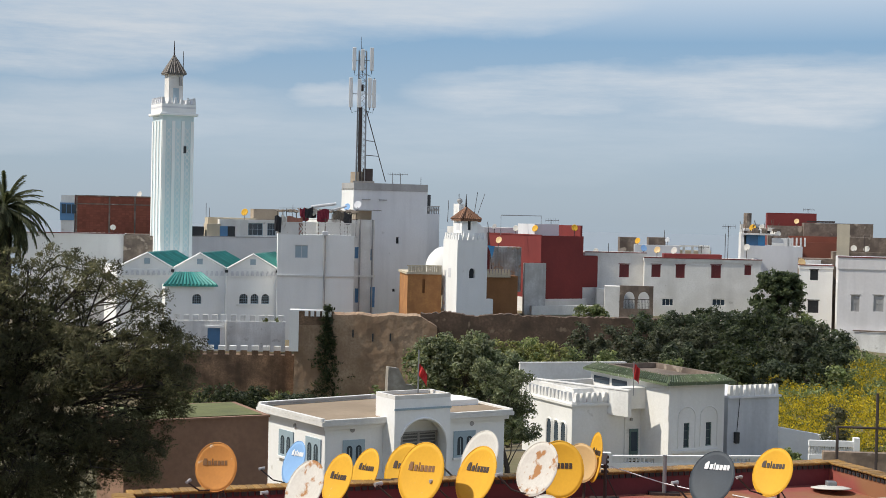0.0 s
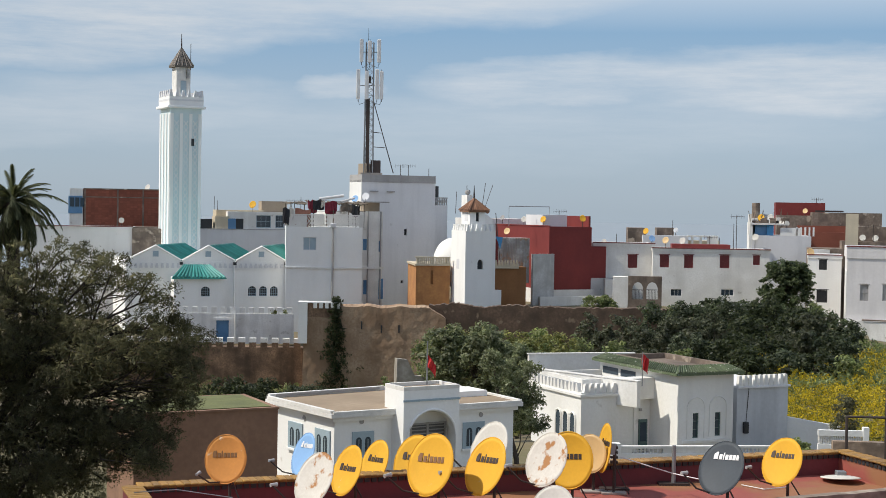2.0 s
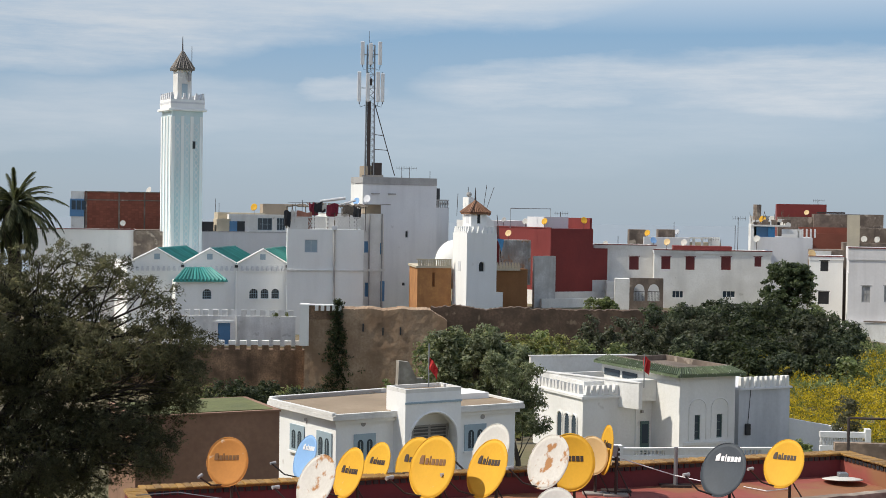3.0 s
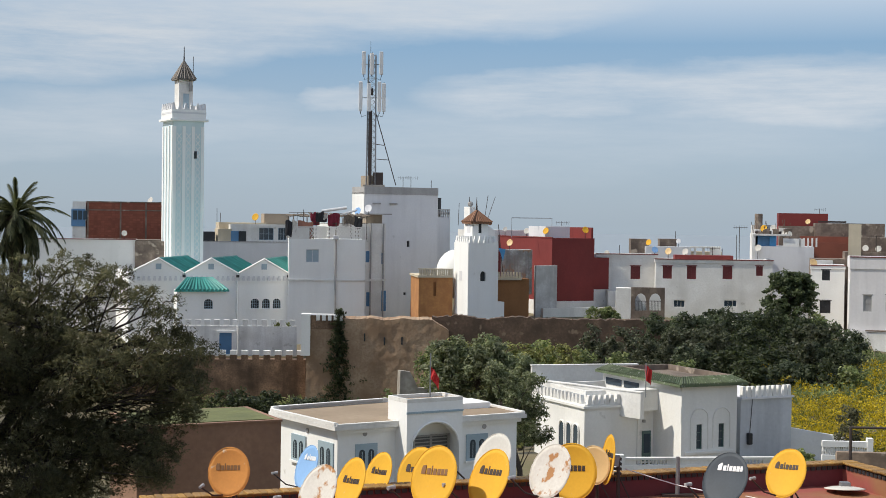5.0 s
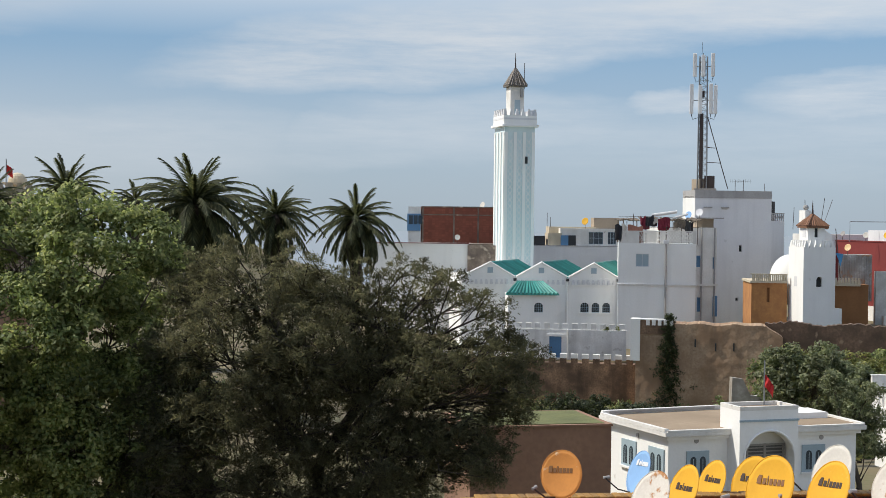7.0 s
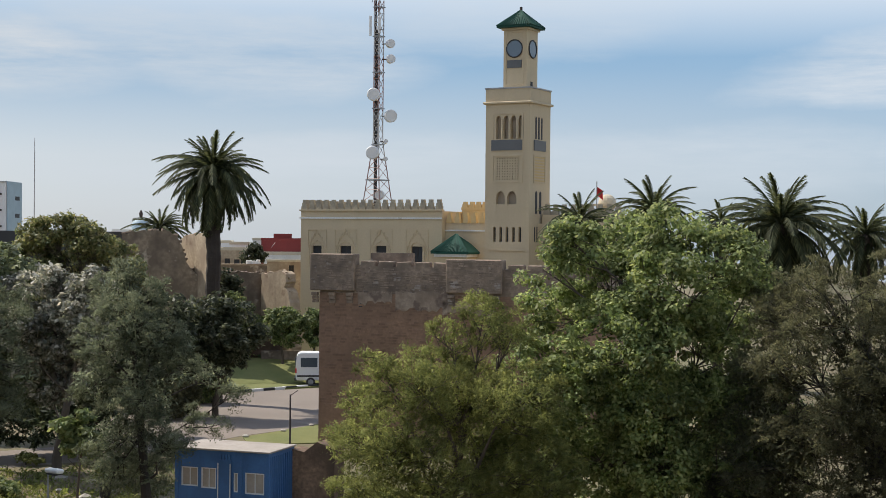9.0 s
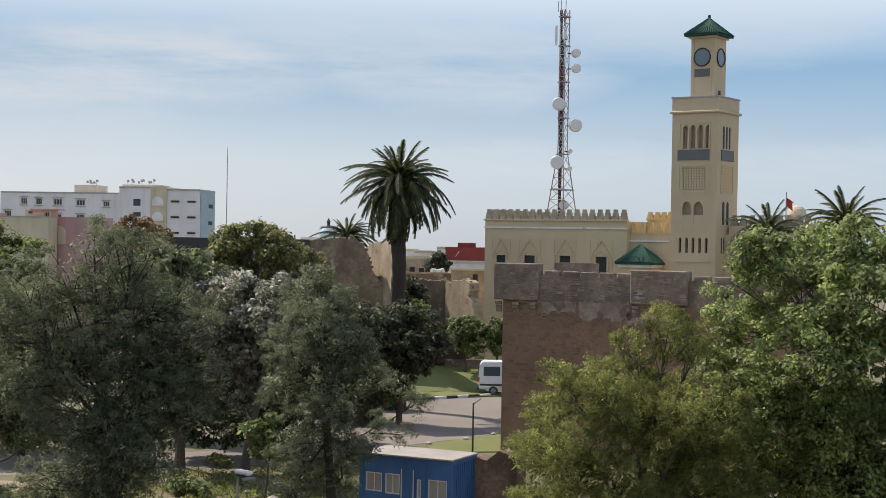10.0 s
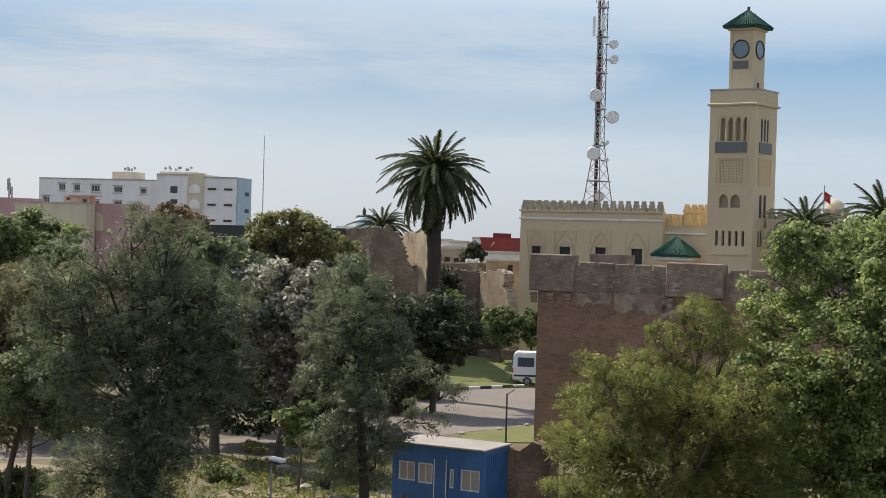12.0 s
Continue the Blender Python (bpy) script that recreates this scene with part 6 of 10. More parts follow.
def pavilion():
    r = thing("pavilion", "low white pavilion with flat roof, arched porch and blue-grey windows", "pavilion", -3.92, 56.91, 0, 31)
    L = 8.4
    zr = 3.30
    foot = [(0, 0), (L, 0), (L + 0.15, 4.9), (5.2, 5.3), (-0.35, 4.75)]
    part("wall", slab(foot, 0, zr), BRIGHT_WHITE, r)
    part("eave_step", slab(offset_outline(foot, 0.14), zr - 0.16, zr), BRIGHT_WHITE, r)
    part("eave", slab(offset_outline(foot, 0.30), zr + 0.004, zr + 0.17), WHITE_OLD, r)
    part("roof_skin", slab(offset_outline(foot, 0.10), zr + 0.174, zr + 0.20), DUST, r, "pale sandy roof screed")
    edge = offset_outline(foot, 0.20)
    for i, h in enumerate((0.07, 0.1, 0.16, 0.2, 0.12)):
        a, b = Vector((*edge[i], 0)), Vector((*edge[(i + 1) % 5], 0))
        up = part("upstand", box(0, (b - a).length, -0.09, 0.09, zr + 0.174, zr + 0.174 + h), WHITE_OLD, r)
        up.matrix_basis = pose(a.x, a.y, 0.001 * i, 0, 0, math.degrees(math.atan2(b.y - a.y, b.x - a.x)))
        if i in (2, 3):
            # grey strip puts the shade of the gap under the rail into colour
            dark = part("flashing", box(0.3, (b - a).length - 0.3, 0.1, 0.14, zr + 0.25, zr + 0.36), GREY_WALL, r)
            dark.matrix_basis = up.matrix_basis
    zt = zr + 0.3
    zw0, zw1 = 1.66, 2.68
    twin_window(r, 0.78, 1.75, zw0, zw1)
    part("roundel", tube([(1.2, -0.03, 3.07), (1.2, 0.02, 3.07)], 0.1, 12), GREY_WALL, r)
    a, b = 2.56, 5.13
    zp = 4.3
    za = 3.5
    h = (2.76, 4.99, 0.02, za)
    bm = bmesh.new()
    facade(bm, a, b, 0, zp, [h], 0.45, -0.95)
    add_box(bm, a, a + 0.004, -0.95, 0.6, 0, zp)
    for q in (((a, 0.6, zp), (a, -0.95, zp), (b, -0.95, zp), (b, 0.6, zp)), ((b, -0.95, 0), (b, 0.6, 0), (b, 0.6, zp), (b, -0.95, zp)), ((b, 0.6, 0), (a, 0.6, 0), (a, 0.6, zp), (b, 0.6, zp))):
        bm.faces.new([bm.verts.new(p) for p in q])
    porch = part("porch", bm, BRIGHT_WHITE, r)
    part("porch_parapet", rim(a, b, -0.95, 0.6, zp + 0.003, zp + 0.16, 0.13), WHITE_OLD, porch)
    part("porch_screed", box(a + 0.14, b - 0.14, -0.8, 0.45, zp + 0.004, zp + 0.02), DUST, porch)
    part("arch", arch_head(h[0], h[1], 2.42, za, -0.95, -0.5), BRIGHT_WHITE, porch)
    part("arch_rim", tube([(h[0] + (h[1] - h[0]) * (0.5 - 0.5 * math.cos(math.pi * i / 14)), -0.97, 2.42 + (za - 2.42 + 0.02) * math.sin(math.pi * i / 14)) for i in range(15)], 0.05, 5), BRIGHT_WHITE, porch)
    part("band", box(a - 0.03, b + 0.03, -0.99, -0.953, 3.87, 3.95), BLUE_GREY_PAINT, porch)
    g0, g1, gz0, gz1 = 3.36, 5.05, 0.15, 2.86
    grille = part("porch_window", rim_frame(g0, g1, gz0, gz1, -0.06, 0.07), GREY_WALL, r, "grey metal window with a close grille")
    part("pane", box(g0 + 0.05, g1 - 0.05, -0.02, -0.006, gz0, gz1 - 0.05), PANEL_GREY, grille)
    part("mullion", box((g0 + g1) / 2 - 0.05, (g0 + g1) / 2 + 0.05, -0.058, -0.022, gz0, gz1), GREY_WALL, grille)
    for i in range(9):
        z = gz1 - 0.16 - i * 0.14
        part("grille_bar", box(g0, g1, -0.045, -0.024, z - 0.022, z + 0.022), GREY_WALL, grille)
    part("side_shutter", box(2.80, 3.12, -0.03, -0.003, 0.1, 2.9), GREY_WALL, r)
    twin_window(r, 5.9, 6.95, 1.66, 2.74)
    part("roundel", tube([(6.78, -0.03, 3.02), (6.78, 0.02, 3.02)], 0.1, 12), GREY_WALL, r)
    part("roof_step", box(L - 1.5, L - 0.1, 1.9, 3.4, zr + 0.2, zr + 0.44), BRIGHT_WHITE, r)
    for u in (1.2, 3.35):
        f = twin_window(r, u, u + 1.15, zw0, zw1 + 0.05)
        f.matrix_basis = pose(-0.35, 4.75, 0, 0, 0, -85.8)
    part("side_roundel", tube([(-0.17, 2.3, zr - 0.3), (-0.22, 2.3, zr - 0.3)], 0.1, 12), GREY_WALL, r)
    part("flagpole", tube([(4.4, 0.4, zt), (4.4, 0.4, 6.1)], 0.03, 6), STEEL, r)
    part("plinth", slab(offset_outline(foot, 0.9), -0.6, -0.004), CONCRETE, r)


pavilion()


def flag(x, y, z, w, h, turn, hang, label):
    f = thing("flag", label, "flag", x, y, z, turn)
    bm = bmesh.new()
    n = 8
    rows = [[bm.verts.new((w * i / n * (1 - 0.25 * hang), 0.07 * math.sin(i * 1.3 + j), -h * j / 4 - hang * h * 0.9 * (i / n) ** 1.3)) for i in range(n + 1)] for j in range(5)]
    for a, b in zip(rows, rows[1:]):
        for i in range(n):
            bm.faces.new((a[i], b[i], b[i + 1], a[i + 1]))
    g = bmesh.ops.extrude_face_region(bm, geom=bm.faces[:])
    for v in g["geom"]:
        if isinstance(v, bmesh.types.BMVert):
            v.co.y += 0.012
    part("cloth", bm, FLAG_RED, f)
    return f


flag(-0.34, 59.5, 5.55, 0.46, 0.5, 10, 1.0, "red national flag on the pavilion roof")


# ---- white villa ----
def villa():
    r = thing("villa", "white villa with battlements, green tile eaves and an entrance block", "villa", 6.86, 68.66, 0, 25)
    A = 4.83
    L = 4.31
    z1 = 2.95
    part("wall", hull(0, L, A, 0, z1), VILLA_WHITE, r)
    part("cornice", box(-0.1, L, -0.1, A, z1 - 0.2, z1 - 0.08), VILLA_WHITE, r)
    me = merlon_mesh(0.26, 0.2, 0.42, WHITE_OLD, 1, 0.5)
    merlons(r, 0.1, L - 1.4, -0.04, z1 - 0.003, 9, me)
    part("roof_upstand", rim(0.55, L - 0.02, 0.85, A - 0.2, z1 - 0.1, z1 + 0.52, 0.16), WHITE_OLD, r)
    part("roof_skin", box(0.72, L - 0.2, 1.02, A - 0.38, z1 + 0.1, z1 + 0.14), GREY_WALL, r)
    merlons(r, 0.3, A, 0.0, z1 - 0.003, int(A / 0.36), me, "v")
    for v in (0.72, 1.38, 2.08):
        o = arch_outline(-0.22, 0.22, 0.45, 1.9, 0.3)
        pane = part("window", add_prism(bmesh.new(), o, -0.02, 0.0), GLASS, r)
        pane.matrix_basis = pose(-0.006, v, 0, 0, 0, -90)
        rimline = [(-0.26, -0.03, 0.45)] + [(-0.26 * math.cos(math.pi * i / 10), -0.03, 1.62 + 0.33 * math.sin(math.pi * i / 10)) for i in range(11)] + [(0.26, -0.03, 0.45)]
        part("window_surround", tube(rimline, 0.05, 5), VILLA_WHITE, pane)
    part("door", box(3.2, 3.68, -0.05, -0.003, 0.1, 1.56), GREEN_PAINT, r)
    part("door_glass", box(3.27, 3.61, -0.07, -0.053, 0.5, 1.42), GLASS, r)
    part("pilaster", box(2.9, 3.1, -0.08, -0.003, 0, z1 - 0.4), VILLA_WHITE, r)
    part("lamp", box(3.2, 3.32, -0.12, -0.003, 1.97, 2.1), GREY_WALL, r)
    part("porch_block", box(2.05, 3.86, -0.38, 0.4, 2.57, 3.58), VILLA_WHITE, r)
    # taller entrance block
    r = thing("villa_hall", "taller white villa hall with green tile eaves and blind arches", "villa", 11.33, 68.14, -0.36, 25)
    r.scale = (1.031, 1.031, 1.031)
    W2 = 3.05
    D = 2.63
    ze = 4.22
    hs = [(0.83, 1.14, 1.25, 2.39), (2.05, 2.36, 1.29, 2.38)]
    part("wall", hull(0, W2, D, 0, ze, hs, 0.12), VILLA_WHITE, r)
    part("upper_wall", box(0.002, W2 - 0.002, D, 6.8, 3.27, ze), VILLA_WHITE, r)
    part("rear_wall", box(1.8, W2 - 0.004, D, 5.5, 0, 3.27 - 0.004), VILLA_WHITE, r)
    for h in hs:
        w = window(r, *h, 0.1, GREEN_PAINT, GLASS, (0, 2), t=0.04)
        m = (h[0] + h[1]) / 2
        rr = 0.47
        part("blind_arch", tube([(m - rr, -0.01, h[2])] + [(m - rr * math.cos(math.pi * i / 12), -0.01, 2.65 + rr * math.sin(math.pi * i / 12)) for i in range(13)] + [(m + rr, -0.01, h[2])], 0.035, 5), VILLA_WHITE, r)
    part("sill_band", box(0.2, W2 - 0.2, -0.08, -0.003, hs[0][2] - 0.22, hs[0][2] - 0.1), VILLA_WHITE, r)
    h1, h2 = ze + 0.05, ze + 0.31
    part("fascia", box(-0.12, W2 + 0.12, -0.12, 6.7, ze + 0.004, ze + 0.06), VILLA_WHITE, r)
    front = part("roof", slope((-0.35, -0.35, h1), (W2 + 0.35, -0.35, h1), (W2 - 0.15, 0.25, h2), (0.15, 0.25, h2)), MOSS_TILE, r, "mossy green tile eave")
    left = part("roof", slope((-0.35, 7.0, h1), (-0.35, -0.35, h1), (0.15, 0.25, h2), (0.15, 6.6, h2)), MOSS_TILE, r)
    n = 26
    for i in range(n):
        u = -0.3 + (W2 + 0.6) * (i + 0.5) / n
        part("roof_tile", tube([(u, -0.37, h1 + 0.03), (0.15 + (W2 - 0.3) * (i + 0.5) / n, 0.25, h2 + 0.03)], 0.035, 5), MOSS_TILE, front)
    n = 44
    for i in range(n):
        v = -0.3 + 7.2 * (i + 0.5) / n
        part("roof_tile", tube([(-0.37, v, h1 + 0.03), (0.15, 0.3 + 6.2 * (i + 0.5) / n, h2 + 0.03)], 0.035, 5), MOSS_TILE, left)
    part("roof_rim", rim(0.1, W2 - 0.1, 0.25, 5.5, h2 - 0.5, h2 + 0.04, 0.14), STAIN_BROWN, r)
    part("roof_skin", box(0.28, W2 - 0.28, 0.43, 5.3, ze + 0.064, ze + 0.10), STAIN_BROWN, r)
    for v0, v1 in ((3.55, 4.85), (5.1, 6.5)):
        part("side_window", box(-0.03, -0.003, v0, v1, ze - 0.62, ze - 0.3), GLASS, r)
    # lower grey wing at the right
    B0, B1 = 3.71, 6.66
    zb = 3.34
    r = thing("villa_wing", "low blue-grey villa wing with pale battlements", "villa wing", 11.33, 68.14, -0.36, 25)
    r.scale = (1.031, 1.031, 1.031)
    part("wall", box(B0, B1, 0.6, 5.5, 0, zb), WING_GREY, r)
    part("cornice", box(B0, B1 + 0.08, 0.5, 5.55, zb + 0.004, zb + 0.1), PALE_GREY, r)
    merlons(r, B0, B1, 0.55, zb + 0.1, 10, merlon_mesh(0.22, 0.2, 0.5, VILLA_WHITE, 1, 0.35))
    part("wall_lantern", box(4.06, 4.29, 0.4, 0.597, 1.23, 1.76, 0.02), BLACK, r)
    part("cable", tube([(4.36, 0.57, 3.35), (4.23, 0.57, 1.76)], 0.015, 4), BLACK, r)


villa()
for label, base, length, h in (("raised white parapet on the villa roof", (5.01, 73.33, 2.92, -47.0), 6.53, 0.62),
                               ("far white parapet of the villa roof", (4.89, 76.84, 2.93, 14.0), 5.92, 1.0),
                               ("short white end parapet of the villa roof", (4.89, 76.84, 2.36, -85.9), 3.43, 1.0)):
    t = thing("roof_parapet", label, "parapet", *base)
    part("wall", box(0, length, 0, 0.25, -0.6, h), WHITE_OLD, t)
    part("coping", box(-0.04, length + 0.04, -0.03, 0.28, h + 0.003, h + 0.05), WHITE_OLD, t)
flag(9.59, 67.93, 4.93, 0.34, 0.72, 15, 0.4, "red flag hanging limp over the villa entrance")
p = thing("flagpole", "thin pole of the villa's flag on the porch roof", "flagpole", 9.61, 67.92, 3.72)
part("pole", tube([(0, 0, -0.3), (0, 0, 1.28)], 0.025, 6), STEEL, p)

# ---- clock tower and its fort ----


def clock_tower():
    r = thing("clock_tower", "pale yellow clock tower with arcaded windows and green tiled roof", "clock tower", -62.55, 100.1, 0, 7)
    w = 3.98
    zc = 22.27
    za = 23.35
    x0 = -w

    t = 0.3
    lights = []
    cw = w / 80
    for i in range(4):
        a = x0 + cw * (19 + i * 13.5)
        lights.append((a, a + cw * 9, 19.3, 21.1 + 0.1))
    pair = [(x0 + cw * 20, x0 + cw * 36, 13.24, 15.08), (x0 + cw * 40, x0 + cw * 57, 13.24, 15.08)]
    slots = [(x0 + cw * (15 + i * 11.5), x0 + cw * (20 + i * 11.5), 10.95, 12.2) for i in range(5)]
    latt = (x0 + cw * 19, x0 + cw * 61, 15.93, 17.82)
    holes = lights + pair + slots + [latt]
    part("shaft", hull(x0, 0, w, 0, zc, holes, 0.35), YELLOW_WALL, r)
    # lighter tan core puts the light behind the windows into colour
    part("core", box(x0 + 0.4, -0.4, 0.36, 0.42, 0.1, zc - 0.2), TAN, r)
    # dark backs put the shade of lattice and slots into colour
    part("lattice_back", box(latt[0], latt[1], 0.3, 0.34, latt[2], latt[3]), DARK_OPENING, r)
    for h in slots:
        part("slot_back", box(h[0], h[1], 0.3, 0.34, h[2], h[3]), DARK_OPENING, r)
    for h in lights + pair + slots:
        part("arch", arch_head(h[0], h[1], h[3] - (h[1] - h[0]) * 0.75, h[3], 0.0, 0.3, 0.2), YELLOW_WALL, r)
    for a in (lights[0], lights[1], lights[2]):
        u = a[1] + cw * 2.2
        part("colonnette", tube([(u, -0.05, a[2]), (u, -0.05, a[3] - 0.3)], 0.09, 8), YELLOW_WALL, r)
    part("panel", box(latt[0] - cw * 8, latt[1] + cw * 6, -0.08, -0.003, 18.36, 19.21), PANEL_GREY, r, "dark grey tiled panel")
    for i in range(10):
        u = latt[0] + (latt[1] - latt[0]) * (i + 0.0) / 9
        part("lattice_bar", box(u - 0.06, u + 0.06, 0.05, 0.2, latt[2], latt[3]), YELLOW_WALL, r)
        z = latt[2] + (latt[3] - latt[2]) * i / 9
        part("lattice_bar", box(latt[0], latt[1], 0.052, 0.198, z - 0.06, z + 0.06), YELLOW_WALL, r)
    for h in pair:
        part("balustrade", box(h[0], h[1], 0.04, 0.14, h[2], h[2] + 0.75), YELLOW_WALL, r)
    for a, b in ((15.75, 18.05), (21.42, 18.36 - 0.05)):
        f = part("frame_moulding", rim_frame(x0 + cw * 12, x0 + cw * 68, min(a, b), max(a, b), -0.002, 0.14), YELLOW_WALL, r)
    part("sill_band", box(x0 + cw * 8, -cw * 8, -0.1, -0.003, 10.32 - 0.1, 10.32), YELLOW_WALL, r)
    # right-hand face
    for v0, n, ww, ya, yb, pit in ((0.9, 3, 0.26, 19.3, 21.1, 0.55), (1.2, 2, 0.4, 13.24, 15.08, 0.8), (1.2, 2, 0.16, 10.95, 12.2, 0.45)):
        for i in range(n):
            a = w * 0.22 + i * pit
            o = arch_outline(-ww / 2, ww / 2, ya, yb, 0.2)
            p = part("side_window", add_prism(bmesh.new(), o, -0.012, 0.0), DARK_OPENING, r)
            p.matrix_basis = pose(0.014, a + ww, 0, 0, 0, 90)
    part("side_panel", box(0.003, 0.08, w * 0.18, w * 0.75, 18.36, 19.21), PANEL_GREY, r)
    f = part("side_lattice", rim_frame(-w * 0.29, w * 0.29, 15.93 - 0.2, 17.82 + 0.2, 0, 0.12), YELLOW_WALL, r)
    f.matrix_basis = pose(0.006, w * 0.47, 0, 0, 0, 90)
    for i in range(9):
        z = 15.93 + (17.82 - 15.93) * i / 8
        part("side_slat", box(0.003, 0.05, w * 0.2, w * 0.72, z - 0.05, z + 0.05), YELLOW_DEEP, r)
    part("cornice", box(x0 - 0.2, 0.2, -0.2, w + 0.2, zc - 0.15, zc + 0.05, 0.05), YELLOW_WALL, r)
    part("balcony_wall", box(x0 - 0.02, 0.02, -0.02, w + 0.02, zc + 0.054, za), YELLOW_WALL, r)
    part("balcony_coping", box(x0 - 0.08, 0.08, -0.08, w + 0.08, za + 0.004, za + 0.12), GREY_WALL, r)
    # upper stage with the dials
    a, b = x0 + cw * 22, -cw * 16
    s = b - a
    v0 = (w - s) / 2
    zt = 28.27
    top = part("clock_stage", box(a, b, v0, v0 + s, za - 0.2, zt), YELLOW_WALL, r)
    part("stage_moulding", rim_frame(a + 0.15, b - 0.25, za + 0.4, zt - 0.15, v0 - 0.003, 0.12), YELLOW_WALL, r)
    c = (a + b) / 2 - 0.05
    zd = 26.7
    rd = 0.71

    def disc(rad, d0, d1):
        return add_prism(bmesh.new(), [(rad * math.cos(2 * math.pi * i / 28), rad * math.sin(2 * math.pi * i / 28)) for i in range(28)], d0, d1)

    for m in (pose(c, v0, zd), pose(b, v0 + s / 2, zd, 0, 0, 90)):
        d = part("clock_dial", disc(rd, -0.05, -0.003), DIAL, r, "blue-grey clock dial in a dark ring")
        d.matrix_basis = m
        ring = part("dial_ring", tube([(rd * math.cos(2 * math.pi * i / 28), -0.06, rd * math.sin(2 * math.pi * i / 28)) for i in range(29)], 0.055, 6), BLACK, d)
    part("dial_panel", box(c - 0.65, c + 0.65, v0 - 0.05, v0 - 0.003, 25.13, 25.76), PANEL_GREY, r)
    part("stage_door", box(b + 0.003, b + 0.02, v0 + s * 0.35, v0 + s * 0.55, za + 0.1, 24.04), DARK_OPENING, r)
    part("stage_cornice", box(a - 0.15, b + 0.15, v0 - 0.15, v0 + s + 0.15, zt - 0.05, zt + 0.12), YELLOW_WALL, r)
    zr = zt + 1.64
    roof = part("roof", pyramid(a - 0.45, b + 0.45, v0 - 0.45, v0 + s + 0.45, zt + 0.25, zr, 0.12), DARK_GREEN_TILE, r)
    cv = v0 + s / 2
    cm = (a + b) / 2
    for i in range(15):
        k = -1 + 2 * i / 14
        e = (s / 2 + 0.45)
        part("roof_tile", tube([(cm + k * e, cv - e - 0.02, zt + 0.29), (cm + k * 0.08, cv - 0.05, zr)], 0.07, 5), DARK_GREEN_TILE, roof)
        part("roof_tile", tube([(cm + e + 0.02, cv + k * e, zt + 0.29), (cm + 0.05, cv + k * 0.08, zr)], 0.07, 5), DARK_GREEN_TILE, roof)
    part("finial", tube([(cm, cv, zr - 0.1), (cm, cv, zr + 0.3)], 0.12, 6), DARK_STEEL, r)


clock_tower()


def fort():
    r = thing("fort", "pale yellow fort with pointed stepped battlements and carved windows", "fort", -67.38, 100.56, 0, 7)
    x0 = -17.93
    xm = -3.76
    z1 = 13.45
    ds = [(-16.7, -15.75, 8.42, 10.41), (-13.82, -12.72, 8.28, 10.43), (-10.23, -9.17, 8.4, 10.47), (-6.71, -5.63, 8.52, 10.46)]
    part("wall", hull(x0, xm, 12, 0, z1, ds, 0.25), YELLOW_WALL, r)
    for h in ds:
        window(r, *h, 0.2, DARK_STEEL, DARK_OPENING, (1, 0), name="window")
        m = (h[0] + h[1]) / 2
        hw = (h[1] - h[0])
        zt = h[3]
        f = part("panel_moulding", rim_frame(m - hw * 1.05, m + hw * 1.05, zt - 2, zt + 1.45, -0.002, 0.1), YELLOW_WALL, r)
        half = [(0.86, -1.7), (0.86, -0.25), (0.84, 0.0), (0.72, 0.12), (0.70, 0.34), (0.58, 0.42), (0.57, 0.72), (0.50, 0.58), (0.40, 0.64), (0.36, 0.80), (0.33, 1.12), (0.26, 0.88), (0.17, 0.92), (0.10, 1.12), (0.0, 1.42)]
        line = [(m + hw * p, -0.02, zt + q) for p, q in half]
        line += [(2 * m - p, q, k) for p, q, k in line[-2::-1]]
        part("carving", tube(line, 0.06, 5), YELLOW_WALL, r)
        low = [(0.66, -1.7), (0.66, -0.1), (0.56, 0.08), (0.40, 0.12), (0.34, 0.28), (0.14, 0.32), (0.0, 0.46)]
        line = [(m + hw * p, -0.02, zt + q) for p, q in low]
        line += [(2 * m - p, q, k) for p, q, k in line[-2::-1]]
        part("carving", tube(line, 0.045, 5), YELLOW_WALL, r)
    part("band", box(x0 - 0.08, xm, -0.12, -0.003, 12.77, 12.91), WHITE_OLD, r)
    part("coping", box(x0 - 0.1, xm, -0.14, 0.4, z1, z1 + 0.14), YELLOW_WALL, r)
    me = merlon_mesh(0.58, 0.35, 0.85, FORT_MERLON, 3)
    merlons(r, x0, xm, -0.05, z1 + 0.136, 19, me)
    merlons(r, 0.3, 11.5, x0 + 0.05, z1 + 0.136, 20, me, "v")
    # lower stretch towards the tower
    x1 = 0.1
    z2 = 12.46
    part("link_wall", hull(xm, x1 + 6, 3.0, 0, z2, (), 0.2, 0.6), YELLOW_WALL, r)
    part("link_band", box(xm, x1, 0.45, 0.597, 11.77, 11.9), WHITE_OLD, r)
    m2 = merlon_mesh(0.5, 0.35, 0.9, YELLOW_DEEP, 3)
    merlons(r, xm, x1, 0.5, z2 - 0.004, 5, m2)
    part("inner_wall", box(xm + 0.1, x1 + 1, 3.4, 9, 0, 13.62), YELLOW_DEEP, r)
    merlons(r, xm + 0.1, x1, 3.3, 13.62 - 0.004, 6, merlon_mesh(0.65, 0.35, 0.7, YELLOW_DEEP, 3))
    part("inner_roof", pyramid(-1.79, 2.5, 4, 8, 14.28, 15.29), YELLOW_DEEP, r)
    part("inner_turret", box(-1.74, 2.4, 4.1, 7.9, 13.53, 14.28 - 0.16), YELLOW_DEEP, r)
    # little porch roof
    a, b = -3.97, -0.51
    zp, ze = 11.54, 10.05
    roof = part("porch_roof", pyramid(a, b, -1.6, 1.2, ze, zp), DARK_GREEN_TILE, r, "green tiled porch roof")
    c = (a + b) / 2
